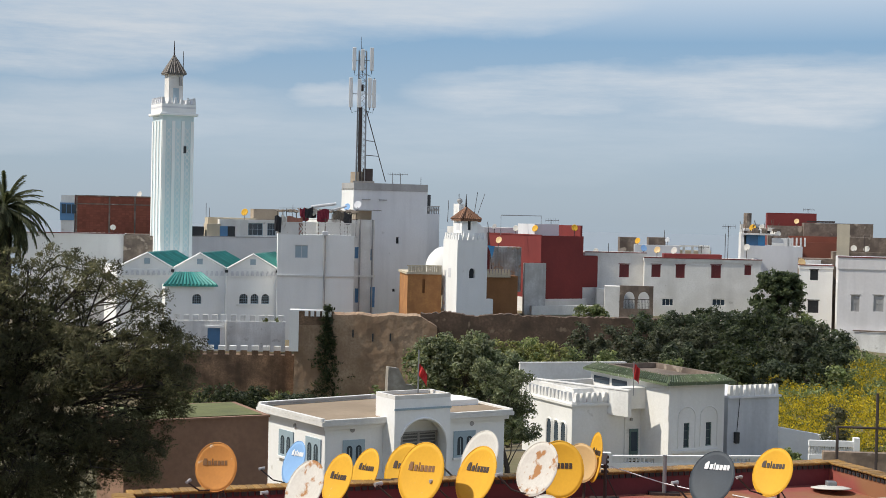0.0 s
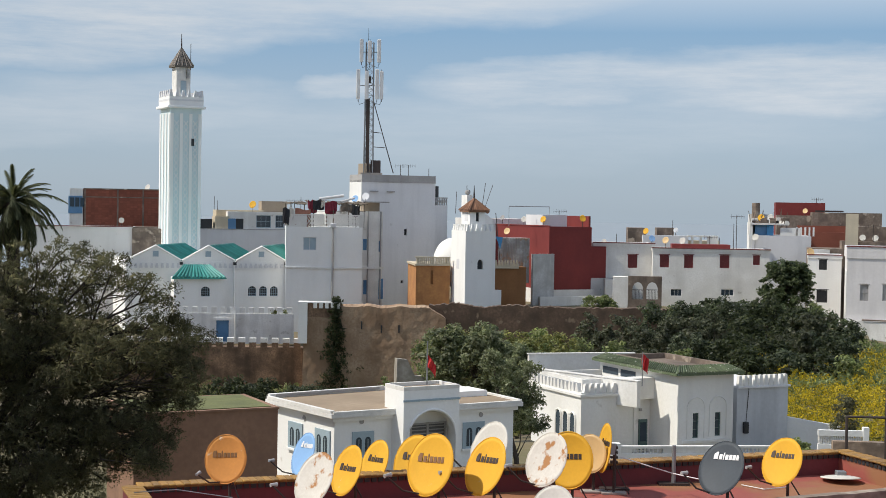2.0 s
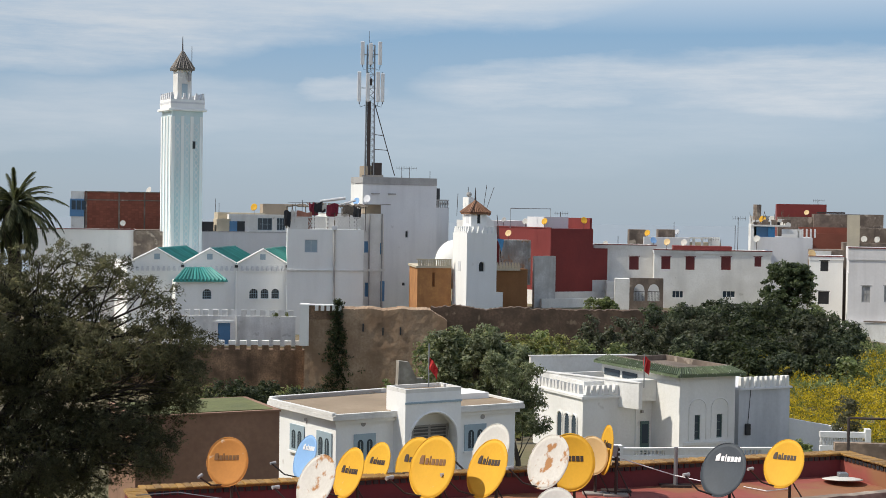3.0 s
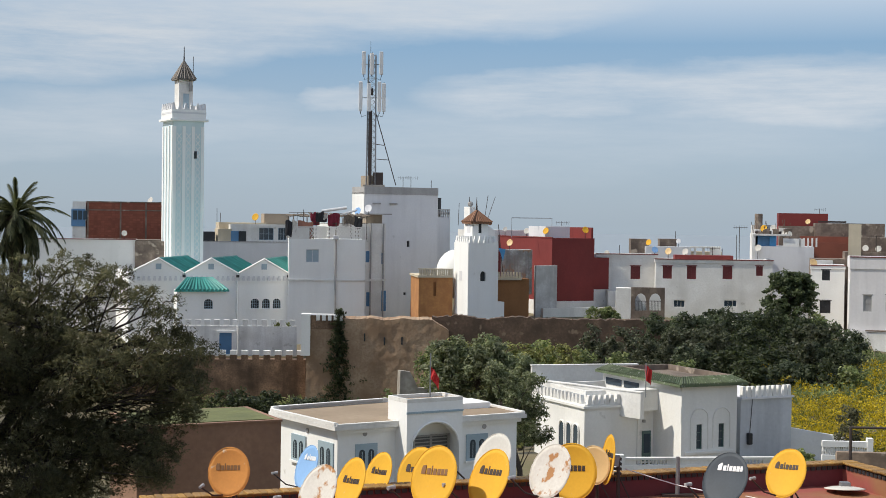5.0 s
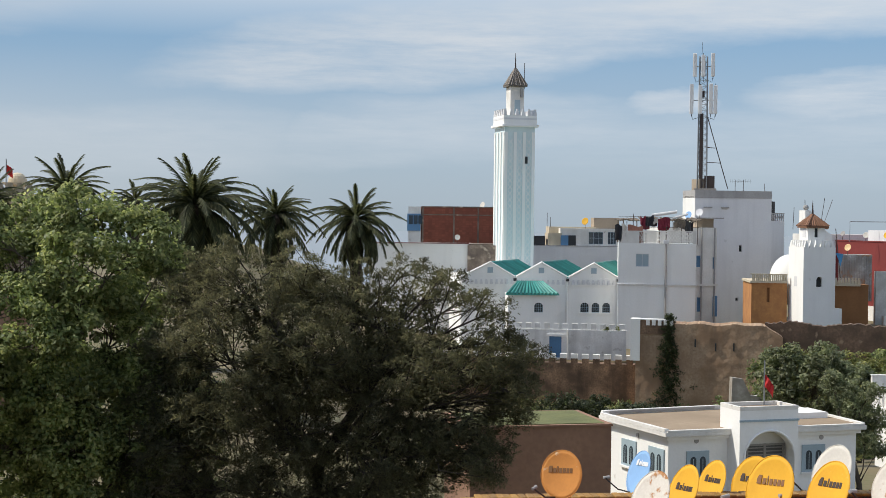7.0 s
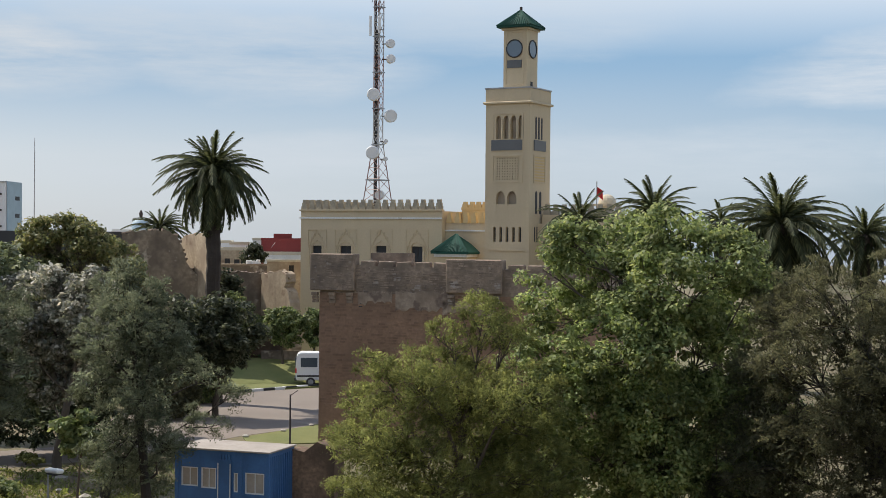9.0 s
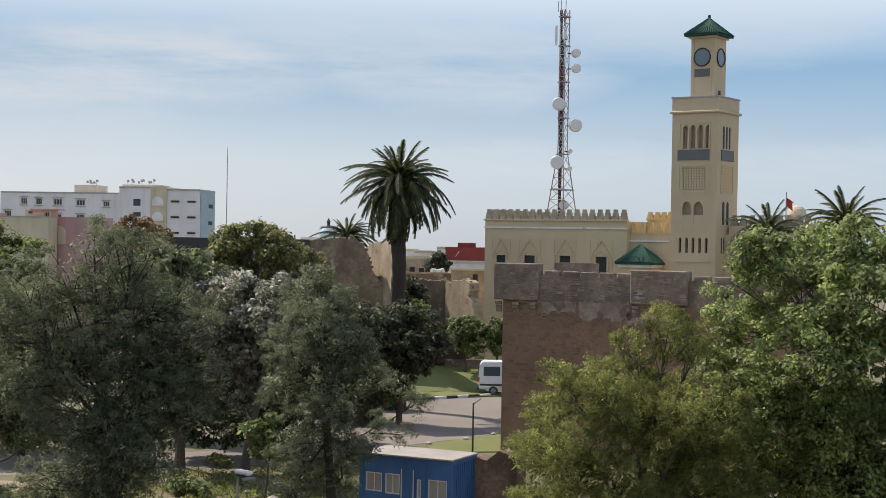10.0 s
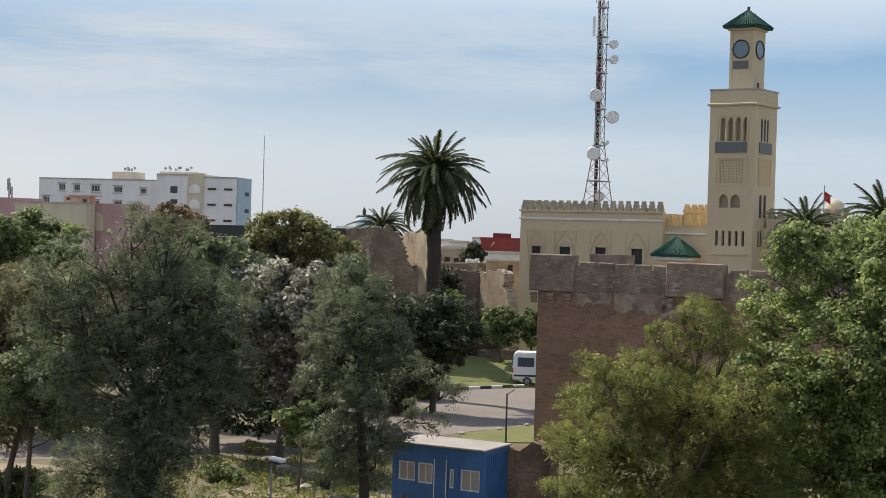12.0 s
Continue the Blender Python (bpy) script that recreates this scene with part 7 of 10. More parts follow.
    for i in range(26):
        k = a + (b - a) * i / 25
        part("roof_tile", tube([(k, -1.62, ze + 0.03), (c + (k - c) * 0.05, -0.25, zp)], 0.05, 5), DARK_GREEN_TILE, roof)
    part("porch_eave", box(a + 0.2, b - 0.2, -1.4, 1.0, ze - 0.4, ze - 0.16), WHITE_OLD, r)
    part("porch_body", box(a + 0.3, b - 0.3, -1.2, 0.59, 0, ze - 0.404), YELLOW_WALL, r)
    # right of the tower
    part("right_wall", hull(4.93, 11.89, 6, 0, 13.18, (), 0.2, 1.0), YELLOW_WALL, r)
    merlons(r, 4.93, 11.89, 1.0, 13.18 - 0.004, 9, me)
    t = thing("turret", "small pale domed turret with dark openings", "turret", -61.04, 110.26, 13.74, 7)
    for sx in (-0.75, 0.6):
        for sy in (-0.75, 0.6):
            part("pier", box(sx, sx + 0.25, sy, sy + 0.25, -1.2, 0.3), CREAM, t)
    part("slab", box(-0.95, 0.95, -0.95, 0.95, 0.3, 0.5), CREAM, t)
    part("base", box(-0.9, 0.9, -0.9, 0.9, -6, -1.2), CREAM, t)
    bm = bmesh.new()
    bmesh.ops.create_uvsphere(bm, u_segments=18, v_segments=10, radius=0.78, matrix=Matrix.Translation((0, 0, 0.55)))
    part("dome", bm, CREAM, t)


fort()
flag(-59.88, 106.33, 15.56, 0.6, 0.75, 15, 0.5, "red national flag above the fort")
p = thing("flagpole", "thin flagpole on the fort wall", "flagpole", -59.87, 106.33, 13.29)
part("pole", tube([(0, 0, -1), (0, 0, 2.73)], 0.04, 6), STEEL, p)


def old_wall_tower():
    r = thing("rampart_tower", "old brick rampart tower with grey corbelled battlements", "town wall", -52.31, 61.93, 0, 16, kind="structure")
    B = 16.61
    D = 4.0
    zc = 8.25
    part("wall", hull(0.0, B, D, -0.5, zc), FORT_BRICK, r)
    # weathered plaster parapet with a ragged crest
    rng = random.Random(8)
    crest = [(u, 9.83 - 0.012 * u + rng.uniform(-0.07, 0.03)) for u in [B * i / 60 for i in range(61)]]
    part("parapet", add_prism(bmesh.new(), [(0.0, zc + 0.003), (B, zc + 0.003)] + crest[::-1], 0.002, 0.6), RAMPART_STONE, r)
    for name, x0, x1, top in (("turret", -0.5, 2.15, 10.39), ("turret", 7.43, 10.55, 10.18)):
        t = part(name, box(x0, x1, -0.26, 0.55, zc + 0.12, top, 0.05), RAMPART_STONE, r)
        n = max(2, int((x1 - x0) / 0.8))
        for i in range(n):
            a = x0 + 0.1 + (x1 - x0 - 0.6) * i / (n - 1)
            for k in range(3):
                part("corbel", box(a, a + 0.36, -0.24 + 0.07 * k, 0.01 * k - 0.005, zc - 0.16 - 0.2 * k, zc + 0.02 - 0.2 * k, 0.02), RAMPART_STONE, t)
    me = mesh_of("merlon", box(-0.42, 0.42, 0, 0.5, -0.1, 0.22, 0.04), RAMPART_STONE)
    for i in range(13):
        u = 2.85 + i * 1.05
        if not (7.18 < u < 10.7):
            piece("merlon", me, r, Matrix.Translation((u, -0.003, 9.83 - 0.012 * u + 0.01)) @ Matrix.Rotation(0.05 * math.sin(i * 2.1), 4, "Y"))
    part("wall_top", box(0.0, B, 0.6, D, zc + 0.004, zc + 0.6), RAMPART_STONE, r)
    part("back_battlement", box(1.6, 4.1, D - 0.5, D - 0.003, zc + 0.6, 10.42), RAMPART_STONE, r)
    part("return_wall", box(0.003, 0.6, 0.6, D, zc + 0.6, 10.01), RAMPART_STONE, r)
    # putlog holes are dark boxes, shade put into their colour
    for u in (2.45, 10.55, 6.71):
        part("putlog_hole", box(u - 0.1, u + 0.1, -0.02, 0.3, zc - 0.75, zc - 0.55), DARK_OPENING, r)
    # courses of thin old brick: the nearest face brick by brick, the rest joined
    bricks = [mesh_of("brick", box(0, w, -0.02 - d, 0.02, 0, 0.10), FORT_BRICK) for w, d in ((0.30, 0.0), (0.25, 0.012), (0.36, 0.006))]
    rest = bmesh.new()
    n = 0
    z = zc - 0.12
    while z > 2.0:
        u = rng.random() * 0.2
        while u < 11.5:
            k = rng.randrange(3)
            w = (0.30, 0.25, 0.36)[k]
            if rng.random() < 0.62 and (u > 2.5 or noise.noise(Vector((u * 0.5, z * 0.5, 2))) < 0.25):
                if u < 3.8 and n < 300:
                    piece("brick", bricks[k], r, Matrix.Translation((u, 0, z)))
                    n += 1
                elif u > 3.8 or z < 6:
                    add_box(rest, u, u + w, -0.015 - 0.02 * rng.random(), 0.02, z, z + 0.10)
            u += w + 0.03
        z -= 0.145
    tagged(part("brick_courses", rest, FORT_BRICK_LOOSE, r), kind="stuff")
    # thin stone courses of the parapet and its turrets
    crown = bmesh.new()
    for u0, u1, z0, z1, v in ((2.17, 7.4, zc + 0.05, 9.72, 0.0), (10.57, B, zc + 0.05, 9.66, 0.0), (-0.48, 2.13, zc + 0.16, 10.36, -0.26), (7.45, 10.53, zc + 0.16, 10.15, -0.26)):
        z = z0
        while z < z1 - 0.1:
            u = u0 + rng.random() * 0.15
            while u < u1 - 0.14:
                w = min(rng.uniform(0.18, 0.42), u1 - u - 0.02)
                if rng.random() < 0.7:
                    add_box(crown, u, u + w, v - 0.008 - 0.035 * rng.random() ** 2, v + 0.03, z + rng.uniform(-0.015, 0.015), z + rng.uniform(0.06, 0.11))
                u += w + 0.03
            z += 0.125
    tagged(part("stone_courses", crown, RAMPART_COURSE, r), kind="stuff")
    # pale plaster that is left under the parapet
    for u0, u1, z0, z1 in ((2.3, 4.3, 7.72, 8.28), (4.5, 7.5, 7.45, 8.4), (7.2, 10.2, 7.3, 7.95)):
        low = [(u0 + (u1 - u0) * i / 14, z0 + rng.uniform(-0.16, 0.16)) for i in range(15)]
        high = [(u0 + (u1 - u0) * i / 14, z1 + rng.uniform(-0.1, 0.12)) for i in range(14, -1, -1)]
        part("plaster_patch", add_prism(bmesh.new(), low + high, -0.045, 0.0), RAMPART_PLASTER, r)


old_wall_tower()


def lattice_mast():
    r = thing("telecom_mast", "tall red and white lattice mast with drum antennas", "antenna mast", -92.21, 118.39, 0)
    z0, zk, zt = 8.0, 28.2, 35.32
    zs = [0.0] + [8 + (zt - 8) * i / 24 for i in range(25)]

    def half(z):
        return 0.34 * (1 + max(0, (20.9 - z) / (20.9 - 14.87)) * 2.0)

    for sx, sy in ((-1, -1), (1, -1), (1, 1), (-1, 1)):
        for a, b in zip(zs, zs[1:]):
            part("leg", tube([(sx * half(a), sy * half(a), a), (sx * half(b), sy * half(b), b)], 0.055, 5), MAST_RED if int(b / 5) % 2 else MAST_WHITE, r)
    for i, (a, b) in enumerate(zip(zs[1:], zs[2:])):
        m = MAST_RED if int(b / 5) % 2 else MAST_WHITE
        p, q = half(a), half(b)
        for s in (-1, 1):
            part("brace", tube([(-p * s, -p, a), (q * s, -q, b)], 0.035, 4), m, r)
            part("brace", tube([(p, -p * s, a), (q, q * s, b)], 0.035, 4), m, r)
        part("rung", tube([(-q, -q, b), (q, -q, b)], 0.035, 4), m, r)
    part("cable_ladder", box(-0.28, -0.12, -0.3, -0.2, 0, zt), DARK_STEEL, r)
    for x in (-0.05, 0.06):
        part("feeder_cable", tube([(x, -0.25, 0), (x, -0.25, zt - 3)], 0.05, 5), BLACK, r)
    for y in (28, 80, 144, 208, 272, 335):
        z = {28: 34.63, 80: 31.65, 144: 27.97, 208: 24.29, 272: 20.61, 335: 16.99}[y]
        part("platform", rim(-half(z) - 0.12, half(z) + 0.12, -half(z) - 0.12, half(z) + 0.12, z - 0.05, z + 0.05, 0.1), STEEL, r)
    for dx, z, rad, ang in ((-0.46, 25.67, 0.66, -8), (1.2, 23.5, 0.66, 45), (-0.51, 19.75, 0.68, -8), (0.25, 15.45, 0.5, -6), (1.1, 30.86, 0.46, 55), (1.15, 29.3, 0.46, 55), (0.75, 20.9, 0.24, 20), (0.75, 19.12, 0.24, 20)):
        d = part("drum_antenna", tube([(0, -0.45, 0), (0, -0.38, 0), (0, 0.0, 0), (0, 0.12, 0)], [rad * 0.9, rad, rad, rad * 0.4], 20), PLASTIC_WHITE, r, "pale round drum antenna")
        px, py = dx * 0.788 + 0.31, dx * 0.615 - 0.39
        d.matrix_basis = pose(px, py, z, 0, 0, 32 + ang * 0.5)
        part("bracket", tube([(px, py, z), (px * 0.3, py * 0.3, z)], 0.06, 5), DARK_STEEL, r)
    for dx, a, b in ((-0.86, 31.65, 33.66), (0.05, 31.9, 33.6)):
        p = part("panel_antenna", box(-0.14, 0.14, -0.7, -0.5, a, b, 0.03), PLASTIC_WHITE, r)
        p.matrix_basis = pose(dx * 0.788, dx * 0.615, 0, 0, 0, 38)
    part("antenna_frame", tube([(0.6, -0.6, 33.83), (1.1, -0.6, 33.83), (1.1, -0.6, 32.22), (0.5, -0.6, 32.22)], 0.04, 5), DARK_STEEL, r)
    for dx in (-0.5, -0.1, 0.5):
        part("lightning_rod", tube([(dx, -0.5, zt - 0.2), (dx, -0.5, zt + 1.4 + dx)], 0.035, 4), STEEL, r)


lattice_mast()


def far_block():
    r = thing("apartment_block", "long pale four-storey apartment block with roof huts", "building", -236.57, 140.47, 0, 34)
    L = 37.55
    M = 22.67
    z1 = 19.13
    z2 = 20.23
    hs = [(3.83, 5.02, 16.87, 17.99), (6.65, 7.83, 16.82, 17.94), (9.99, 11.6, 16.78, 17.9), (14.29, 15.89, 16.75, 17.76), (19.3, 20.47, 16.63, 17.54), (0.72, 2.03, 14.47, 15.7), (14.34, 15.84, 14.12, 15.13), (10.05, 11.55, 14.14, 15.15)]
    part("wall", hull(0, M, 8, 0, z1, hs, 0.3), FAR_WHITE, r)
    for h in hs:
        w = window(r, *h, 0.2, CREAM, GLASS, (2, 0), t=0.1)
        part("hood", box(h[0] - 0.2, h[1] + 0.2, -0.25, -0.003, h[3] + 0.12, h[3] + 0.26), GREY_WALL, w)
        part("sill", box(h[0] - 0.2, h[1] + 0.2, -0.2, -0.003, h[2] - 0.2, h[2] - 0.08), GREY_WALL, w)
    hs = [(25.23, 26.6, 16.84, 18.05), (25.28, 26.65, 14.93, 15.73)]
    part("end_wall", hull(M, 28.47, 9, 0, z2, hs, 0.3, -1.0), FAR_WHITE, r)
    for h in hs:
        window(r, *h, -0.8, DARK_STEEL, GLASS, (2, 0), t=0.1)
    part("stair_bay", hull(28.47, 31.41, 9, 0, z2, (), 0.3, -1.1), CREAM, r)
    for z in (16.9, 14.19):
        part("bay_panel", add_prism(bmesh.new(), arch_outline(28.79, 30.88, z, z + 1.61), -1.25, -1.103), WHITE_OLD, r)
    bm = hull(31.41, 37.45, 7.8, 0, 19.89, (), 0.3, -0.8)
    part("right_wall", bm, FAR_WHITE, r)
    part("right_coping", box(31.41, 37.45, -0.95, -0.803, 19.65, 19.89), GREY_WALL, r)
    part("end_coping", box(M, 28.47, -1.15, -1.003, z2 - 0.22, z2), GREY_WALL, r)
    for u in (32.14, 35.16):
        for k in range(3):
            z = 17.87 - k * 2.76
            part("slot_window", box(u, u + 1.5, -0.95, -0.803, z - 0.35, z), DARK_STEEL, r)
    part("blue_end", box(L - 0.02, L + 0.15, -0.85, 7.0, 0, 19.83), BLUE_GREY_PAINT, r)
    for k in range(4):
        part("side_window", box(L + 0.153, L + 0.17, 3.2, 5.6, 16.67 - k * 3, 17.36 - k * 3), DARK_OPENING, r)
    part("roof_hut", box(13.08, 17.36, 2, 7, z1, 20.5), CREAM, r)
    part("roof_hut", box(22.46, 29.21, 1, 7, z2, 20.65), CREAM, r)
    for i in range(9):
        u = 23.2 + i * 0.62 + 0.25 * math.sin(i * 2.3)
        h = 0.55 + 0.22 * math.sin(i * 1.7)
        part("roof_dish", tube([(u, 1.5, 20.65), (u, 1.45, 20.65 + h), (u + 0.2, 1.3, 20.7 + h), (u + 0.24, 1.28, 20.75 + h)], [0.04, 0.04, 0.28, 0.05], 7), GREY_WALL, r)
    for i in range(5):
        u = 15.22 + i * 0.42 + 0.15 * math.sin(i * 2.1)
        h = 0.5 + 0.2 * math.sin(i * 1.9)
        part("roof_dish", tube([(u, 2.5, 20.5), (u, 2.45, 20.5 + h), (u + 0.2, 2.3, 20.55 + h), (u + 0.24, 2.28, 20.6 + h)], [0.04, 0.04, 0.28, 0.05], 7), GREY_WALL, r)
    part("coping", box(0, M, -0.1, -0.003, z1 - 0.22, z1), GREY_WALL, r)


far_block()


def left_low_houses():
    r = thing("house", "low house with faded mauve walls and a flat roof", "house", -165.95, 92.81, 0, 25)
    part("wall", box(-9.0, 2.63, 0, 6, 0, 13.74), MAUVE_WALL, r)
    part("parapet", rim(-9.05, 2.68, -0.05, 6.05, 13.74, 14.09, 0.25), MAUVE_WALL, r)
    part("mast", tube([(0.17, 2, 13.59), (0.17, 2, 16.59)], 0.12, 6), GREY_WALL, r)
    for k in range(3):
        part("panel_antenna", box(0.02 + 0.3 * k, 0.22 + 0.3 * k, 1.7, 1.9, 14.99 - 0.5 * k, 16.49 - 0.5 * k, 0.03), GREY_WALL, r)
    r = thing("house", "long low cream house behind the green trees", "house", -165.95, 92.81, 0, 25)
    part("wall", box(3.89, 13.90, -2, -0.1, 0, 13.52), CREAM, r)
    part("coping", box(3.79, 14.00, -2.1, 0.0, 13.52, 13.67), GREY_WALL, r)
    r = thing("house", "low pink house with an arched gable panel", "house", -165.95, 92.81, 0, 25)
    part("wall", box(12.16, 17.96, 0.5, 6, 0, 13.64), MAUVE_WALL, r)
    part("arch_panel", add_prism(bmesh.new(), arch_outline(12.76, 14.76, 10.34, 12.54), 0.35, 0.497), CREAM, r)
    r = thing("house", "small salmon roof house with two dark openings", "house", -165.95, 92.81, 0, 25)
    hs = [(10.40, 11.05, 13.91, 14.31), (12.71, 13.31, 12.99, 14.19)]
    part("wall", hull(10.09, 13.71, 1.3, 0, 14.39, hs, 0.3, -1.4 + 0.4), SALMON_WALL, r)
    for h in hs:
        window(r, *h, -0.8, CREAM, DARK_OPENING, (1, 0))
    part("roof_slab", box(10.89, 14.61, -1.3, 0.35, 14.39, 14.57), MAUVE_WALL, r)
    p = thing("antenna_pole", "thin tall whip antenna far off", "antenna", -155.32, 126.17, 0)
    part("pole", tube([(0, 0, 0), (0, 0, 21.64), (0, 0, 23.71)], [0.09, 0.06, 0.03], 5), MAST_WHITE, p)
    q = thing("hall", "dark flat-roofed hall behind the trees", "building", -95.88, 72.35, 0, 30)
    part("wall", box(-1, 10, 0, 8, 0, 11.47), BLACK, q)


left_low_houses()


def far_houses():
    for label, x, y, w, h, mat, wins in (
            ("dark red far house with a raised roof room", -116.03, 127.08, 4.78, 10.57, RED_WALL, ()),
            ("old white far house with stained walls", -111.77, 122.84, 4.35, 9.01, WHITE_OLD, ((0.35, 1.3), (0.7, 1.4))),
            ("weathered cream far house with small windows", -114.69, 118.74, 2.99, 9.49, RUIN_PLASTER, ((0.2, 0.9), (0.55, 1.0), (0.8, 0.8))),
            ("small white far house with a roof parapet", -122.83, 128.95, 2.27, 10.05, WHITE_OLD, ((0.3, 0.9),)),
            ("small pale grey far house with a flat roof", -127.94, 132.36, 1.56, 10.18, PALE_GREY, ((0.5, 0.8),)),
            ("pale far house behind the red one", -128.96, 139.64, 1.39, 10.52, WHITE_OLD, ((0.4, 0.9),))):
        g = thing("house", label, "house", x, y, 0, 41)
        part("wall", hull(0, w, 6, 0, h, [(w * k, w * k + 0.6, h - q - 0.9, h - q) for k, q in wins], 0.15), mat, g)
        part("parapet", rim(-0.05, w + 0.05, -0.05, 6.05, h + 0.003, h + 0.3, 0.2), CREAM if mat != RED_WALL else mat, g)
        for k, q in wins:
            window(g, w * k, w * k + 0.6, h - q - 0.9, h - q, 0.1, DARK_STEEL, DARK_OPENING, (1, 0))
        if mat == RED_WALL:
            part("roof_room", box(1.42, 3.54, 0.4, 3.5, h, 11.40), mat, g)
            part("washing_line", tube([(0.6, 0.1, h - 1.6), (1.6, 0.0, h - 0.2)], 0.05, 4), WHITE_OLD, g)
    t = thing("garden_wall", "low tan terrace wall with worn coping", "wall", -98.98, 101.93, 0, 43, kind="structure")
    part("wall", box(0, 5.15, 0, 0.6, 0, 8.34), RUIN, t)
    part("coping", box(-0.05, 5.2, -0.06, 0.66, 8.343, 8.5), RUIN_PLASTER, t)
    for k, w, q in ((0.62, 0.7, 0.35), (0.70, 0.9, 0.28), (0.79, 0.5, 0.4)):
        b = thing("water_tank", "small white plastic tank on the terrace wall", "tank", t.location.x + math.cos(math.radians(43)) * k * 5.15 - 0.2, t.location.y + math.sin(math.radians(43)) * k * 5.15 + 0.2, 8.5, 43)
        part("body", tube([(0, 0, 0), (0, 0, q * 0.9), (0, 0, q)], [w * 0.4, w * 0.4, w * 0.25], 10), WHITE_OLD, b)
    h = thing("house", "cream house with two small dark windows beside the fort", "house", -90.97, 100.4, 0, 38)
    holes = [(1.98, 2.45, 7.8, 8.53), (1.93, 2.5500000000000003, 5.14, 6.24)]
    part("wall", hull(0, 3.45, 6, 0, 8.85, holes, 0.2), RUIN_PLASTER, h)
    part("parapet", box(-0.06, 3.5100000000000002, -0.08, 0.2, 8.853, 9.05), CREAM, h)
    for q in holes:
        window(h, *q, 0.12, DARK_STEEL, DARK_OPENING, (1, 1), sill=CREAM)
    def ragged(pts, seed):
        """The same outline with a broken, uneven edge above the ground."""
        rng = random.Random(seed)
        out = []
        for p, q in zip(pts, pts[1:] + pts[:1]):
            out.append(p)
            if max(p[1], q[1]) > 1:
                n = int(math.dist(p, q) / 0.28)
                for i in range(1, n):
                    k = i / n
                    out.append((p[0] + (q[0] - p[0]) * k + rng.uniform(-0.06, 0.06), max(-0.5, p[1] + (q[1] - p[1]) * k + rng.uniform(-0.09, 0.07))))
        return out

    for label, x, y, turn, pts, t, mat in (
            ("broken old rampart stretch behind the palm", -87.8, 79.0, 45.8, [(0.0, -0.5), (8.2, -0.5), (7.64, 5.18), (7.23, 6.99), (6.57, 8.03), (5.92, 8.69), (5.54, 9.41), (5.25, 10.5), (4.91, 11.13), (4.31, 11.57), (2.04, 11.57), (0.69, 11.31)], 1.5, RUIN),
            ("sunlit broken rampart end with worn plaster", -86.44, 85.12, -24, [(-0.35, -0.5), (5.8, -0.5), (5.8, 7.97), (6.09, 9.32), (5.61, 11.32), (3.0, 11.34), (0.69, 11.23), (-0.35, 10.94)], 0.8, RUIN_PLASTER),
            # one wall built as two: its cast shadow is put into turn and tone
            ("low brown rampart remains with ragged top", -87.4, 90.9, 42.2, [(-0.59, -0.5), (3.45, -0.5), (3.45, 8.06), (2.14, 8.08), (1.02, 8.15), (-0.59, 8.26)], 1.2, RUIN),
            ("sunlit crumbling end of the low rampart", -84.26, 92.43, -14, [(-0.17, -0.5), (4.47, -0.5), (4.17, 5.14), (3.78, 6.52), (3.19, 6.97), (3.5, 7.45), (3.39, 8.06), (2.8, 8.32), (1.29, 8.13), (-0.17, 8.03)], 1.0, RUIN_PLASTER)):
        w = thing("ruined_wall", label, "town wall", x, y, 0, turn, kind="structure")
        part("wall", add_prism(bmesh.new(), ragged(pts, len(label)), 0, t), mat, w)
        rng = random.Random(len(label))
        top = [(p, q) for p, q in zip(pts, pts[1:]) if min(p[1], q[1]) > 5.5]
        me = mesh_of("stone", box(-0.16, 0.16, -0.14, 0.14, -0.1, 0.1, 0.04), mat)
        for p, q in top:
            for i in range(int(math.dist(p, q) / 0.45)):
                k = rng.random()
                piece("stone", me, w, pose(p[0] + (q[0] - p[0]) * k, rng.uniform(0.1, t - 0.2), p[1] + (q[1] - p[1]) * k + 0.03, rng.uniform(-20, 20), rng.uniform(-20, 20), rng.uniform(0, 180)) @ Matrix.Diagonal((rng.uniform(0.6, 1.5), 1, rng.uniform(0.6, 1.3), 1)))
    d = thing("shrine", "small pale blue dome with a spire among palms", "shrine", -109.75, 102.39, 0, 0)
    part("wall", box(-2, 2, -2, 2, 0, 11.7), WHITE_OLD, d)
    bm = bmesh.new()
    bmesh.ops.create_uvsphere(bm, u_segments=20, v_segments=12, radius=0.93, matrix=Matrix.Translation((0, 0, 11.93)))
    part("dome", bm, BLUE_GREY_PAINT, d)
    part("spire", tube([(0, 0, 12.74), (0, 0, 13.31), (0, 0, 13.66)], [0.12, 0.2, 0.04], 8), DARK_STEEL, d)


far_houses()


# ---- palms ----
palm("tall date palm with a full drooping crown by the ruined wall", -69.85, 71.68, 0, 15.4, 3.6, 120, 0.5, 1, low=-76)
palm("stout date palm with arching fronds above the trees", -36.23, 87.84, 0, 12.1, 4.5, 100, 0.5, 2, low=-75)
palm("date palm beside the larger palm", -33.02, 94.41, 0, 11.49, 3.1, 70, 0.45, 3, low=-62)
palm("date palm rising behind the dark tree", -28.47, 97.96, 0, 11.34, 3.2, 72, 0.45, 4, low=-66)
palm("date palm with upright young fronds near the fort", -45.71, 88.98, 0, 12.89, 3.2, 48, 0.45, 5, low=-20)
palm("small date palm near the fort", -52.51, 90.97, 0, 12.3, 3.2, 46, 0.45, 6, low=-45)
palm("slender palm between the larger palms", -45.04, 98.19, 0, 12.43, 2.2, 40, 0.4, 8, low=-30)
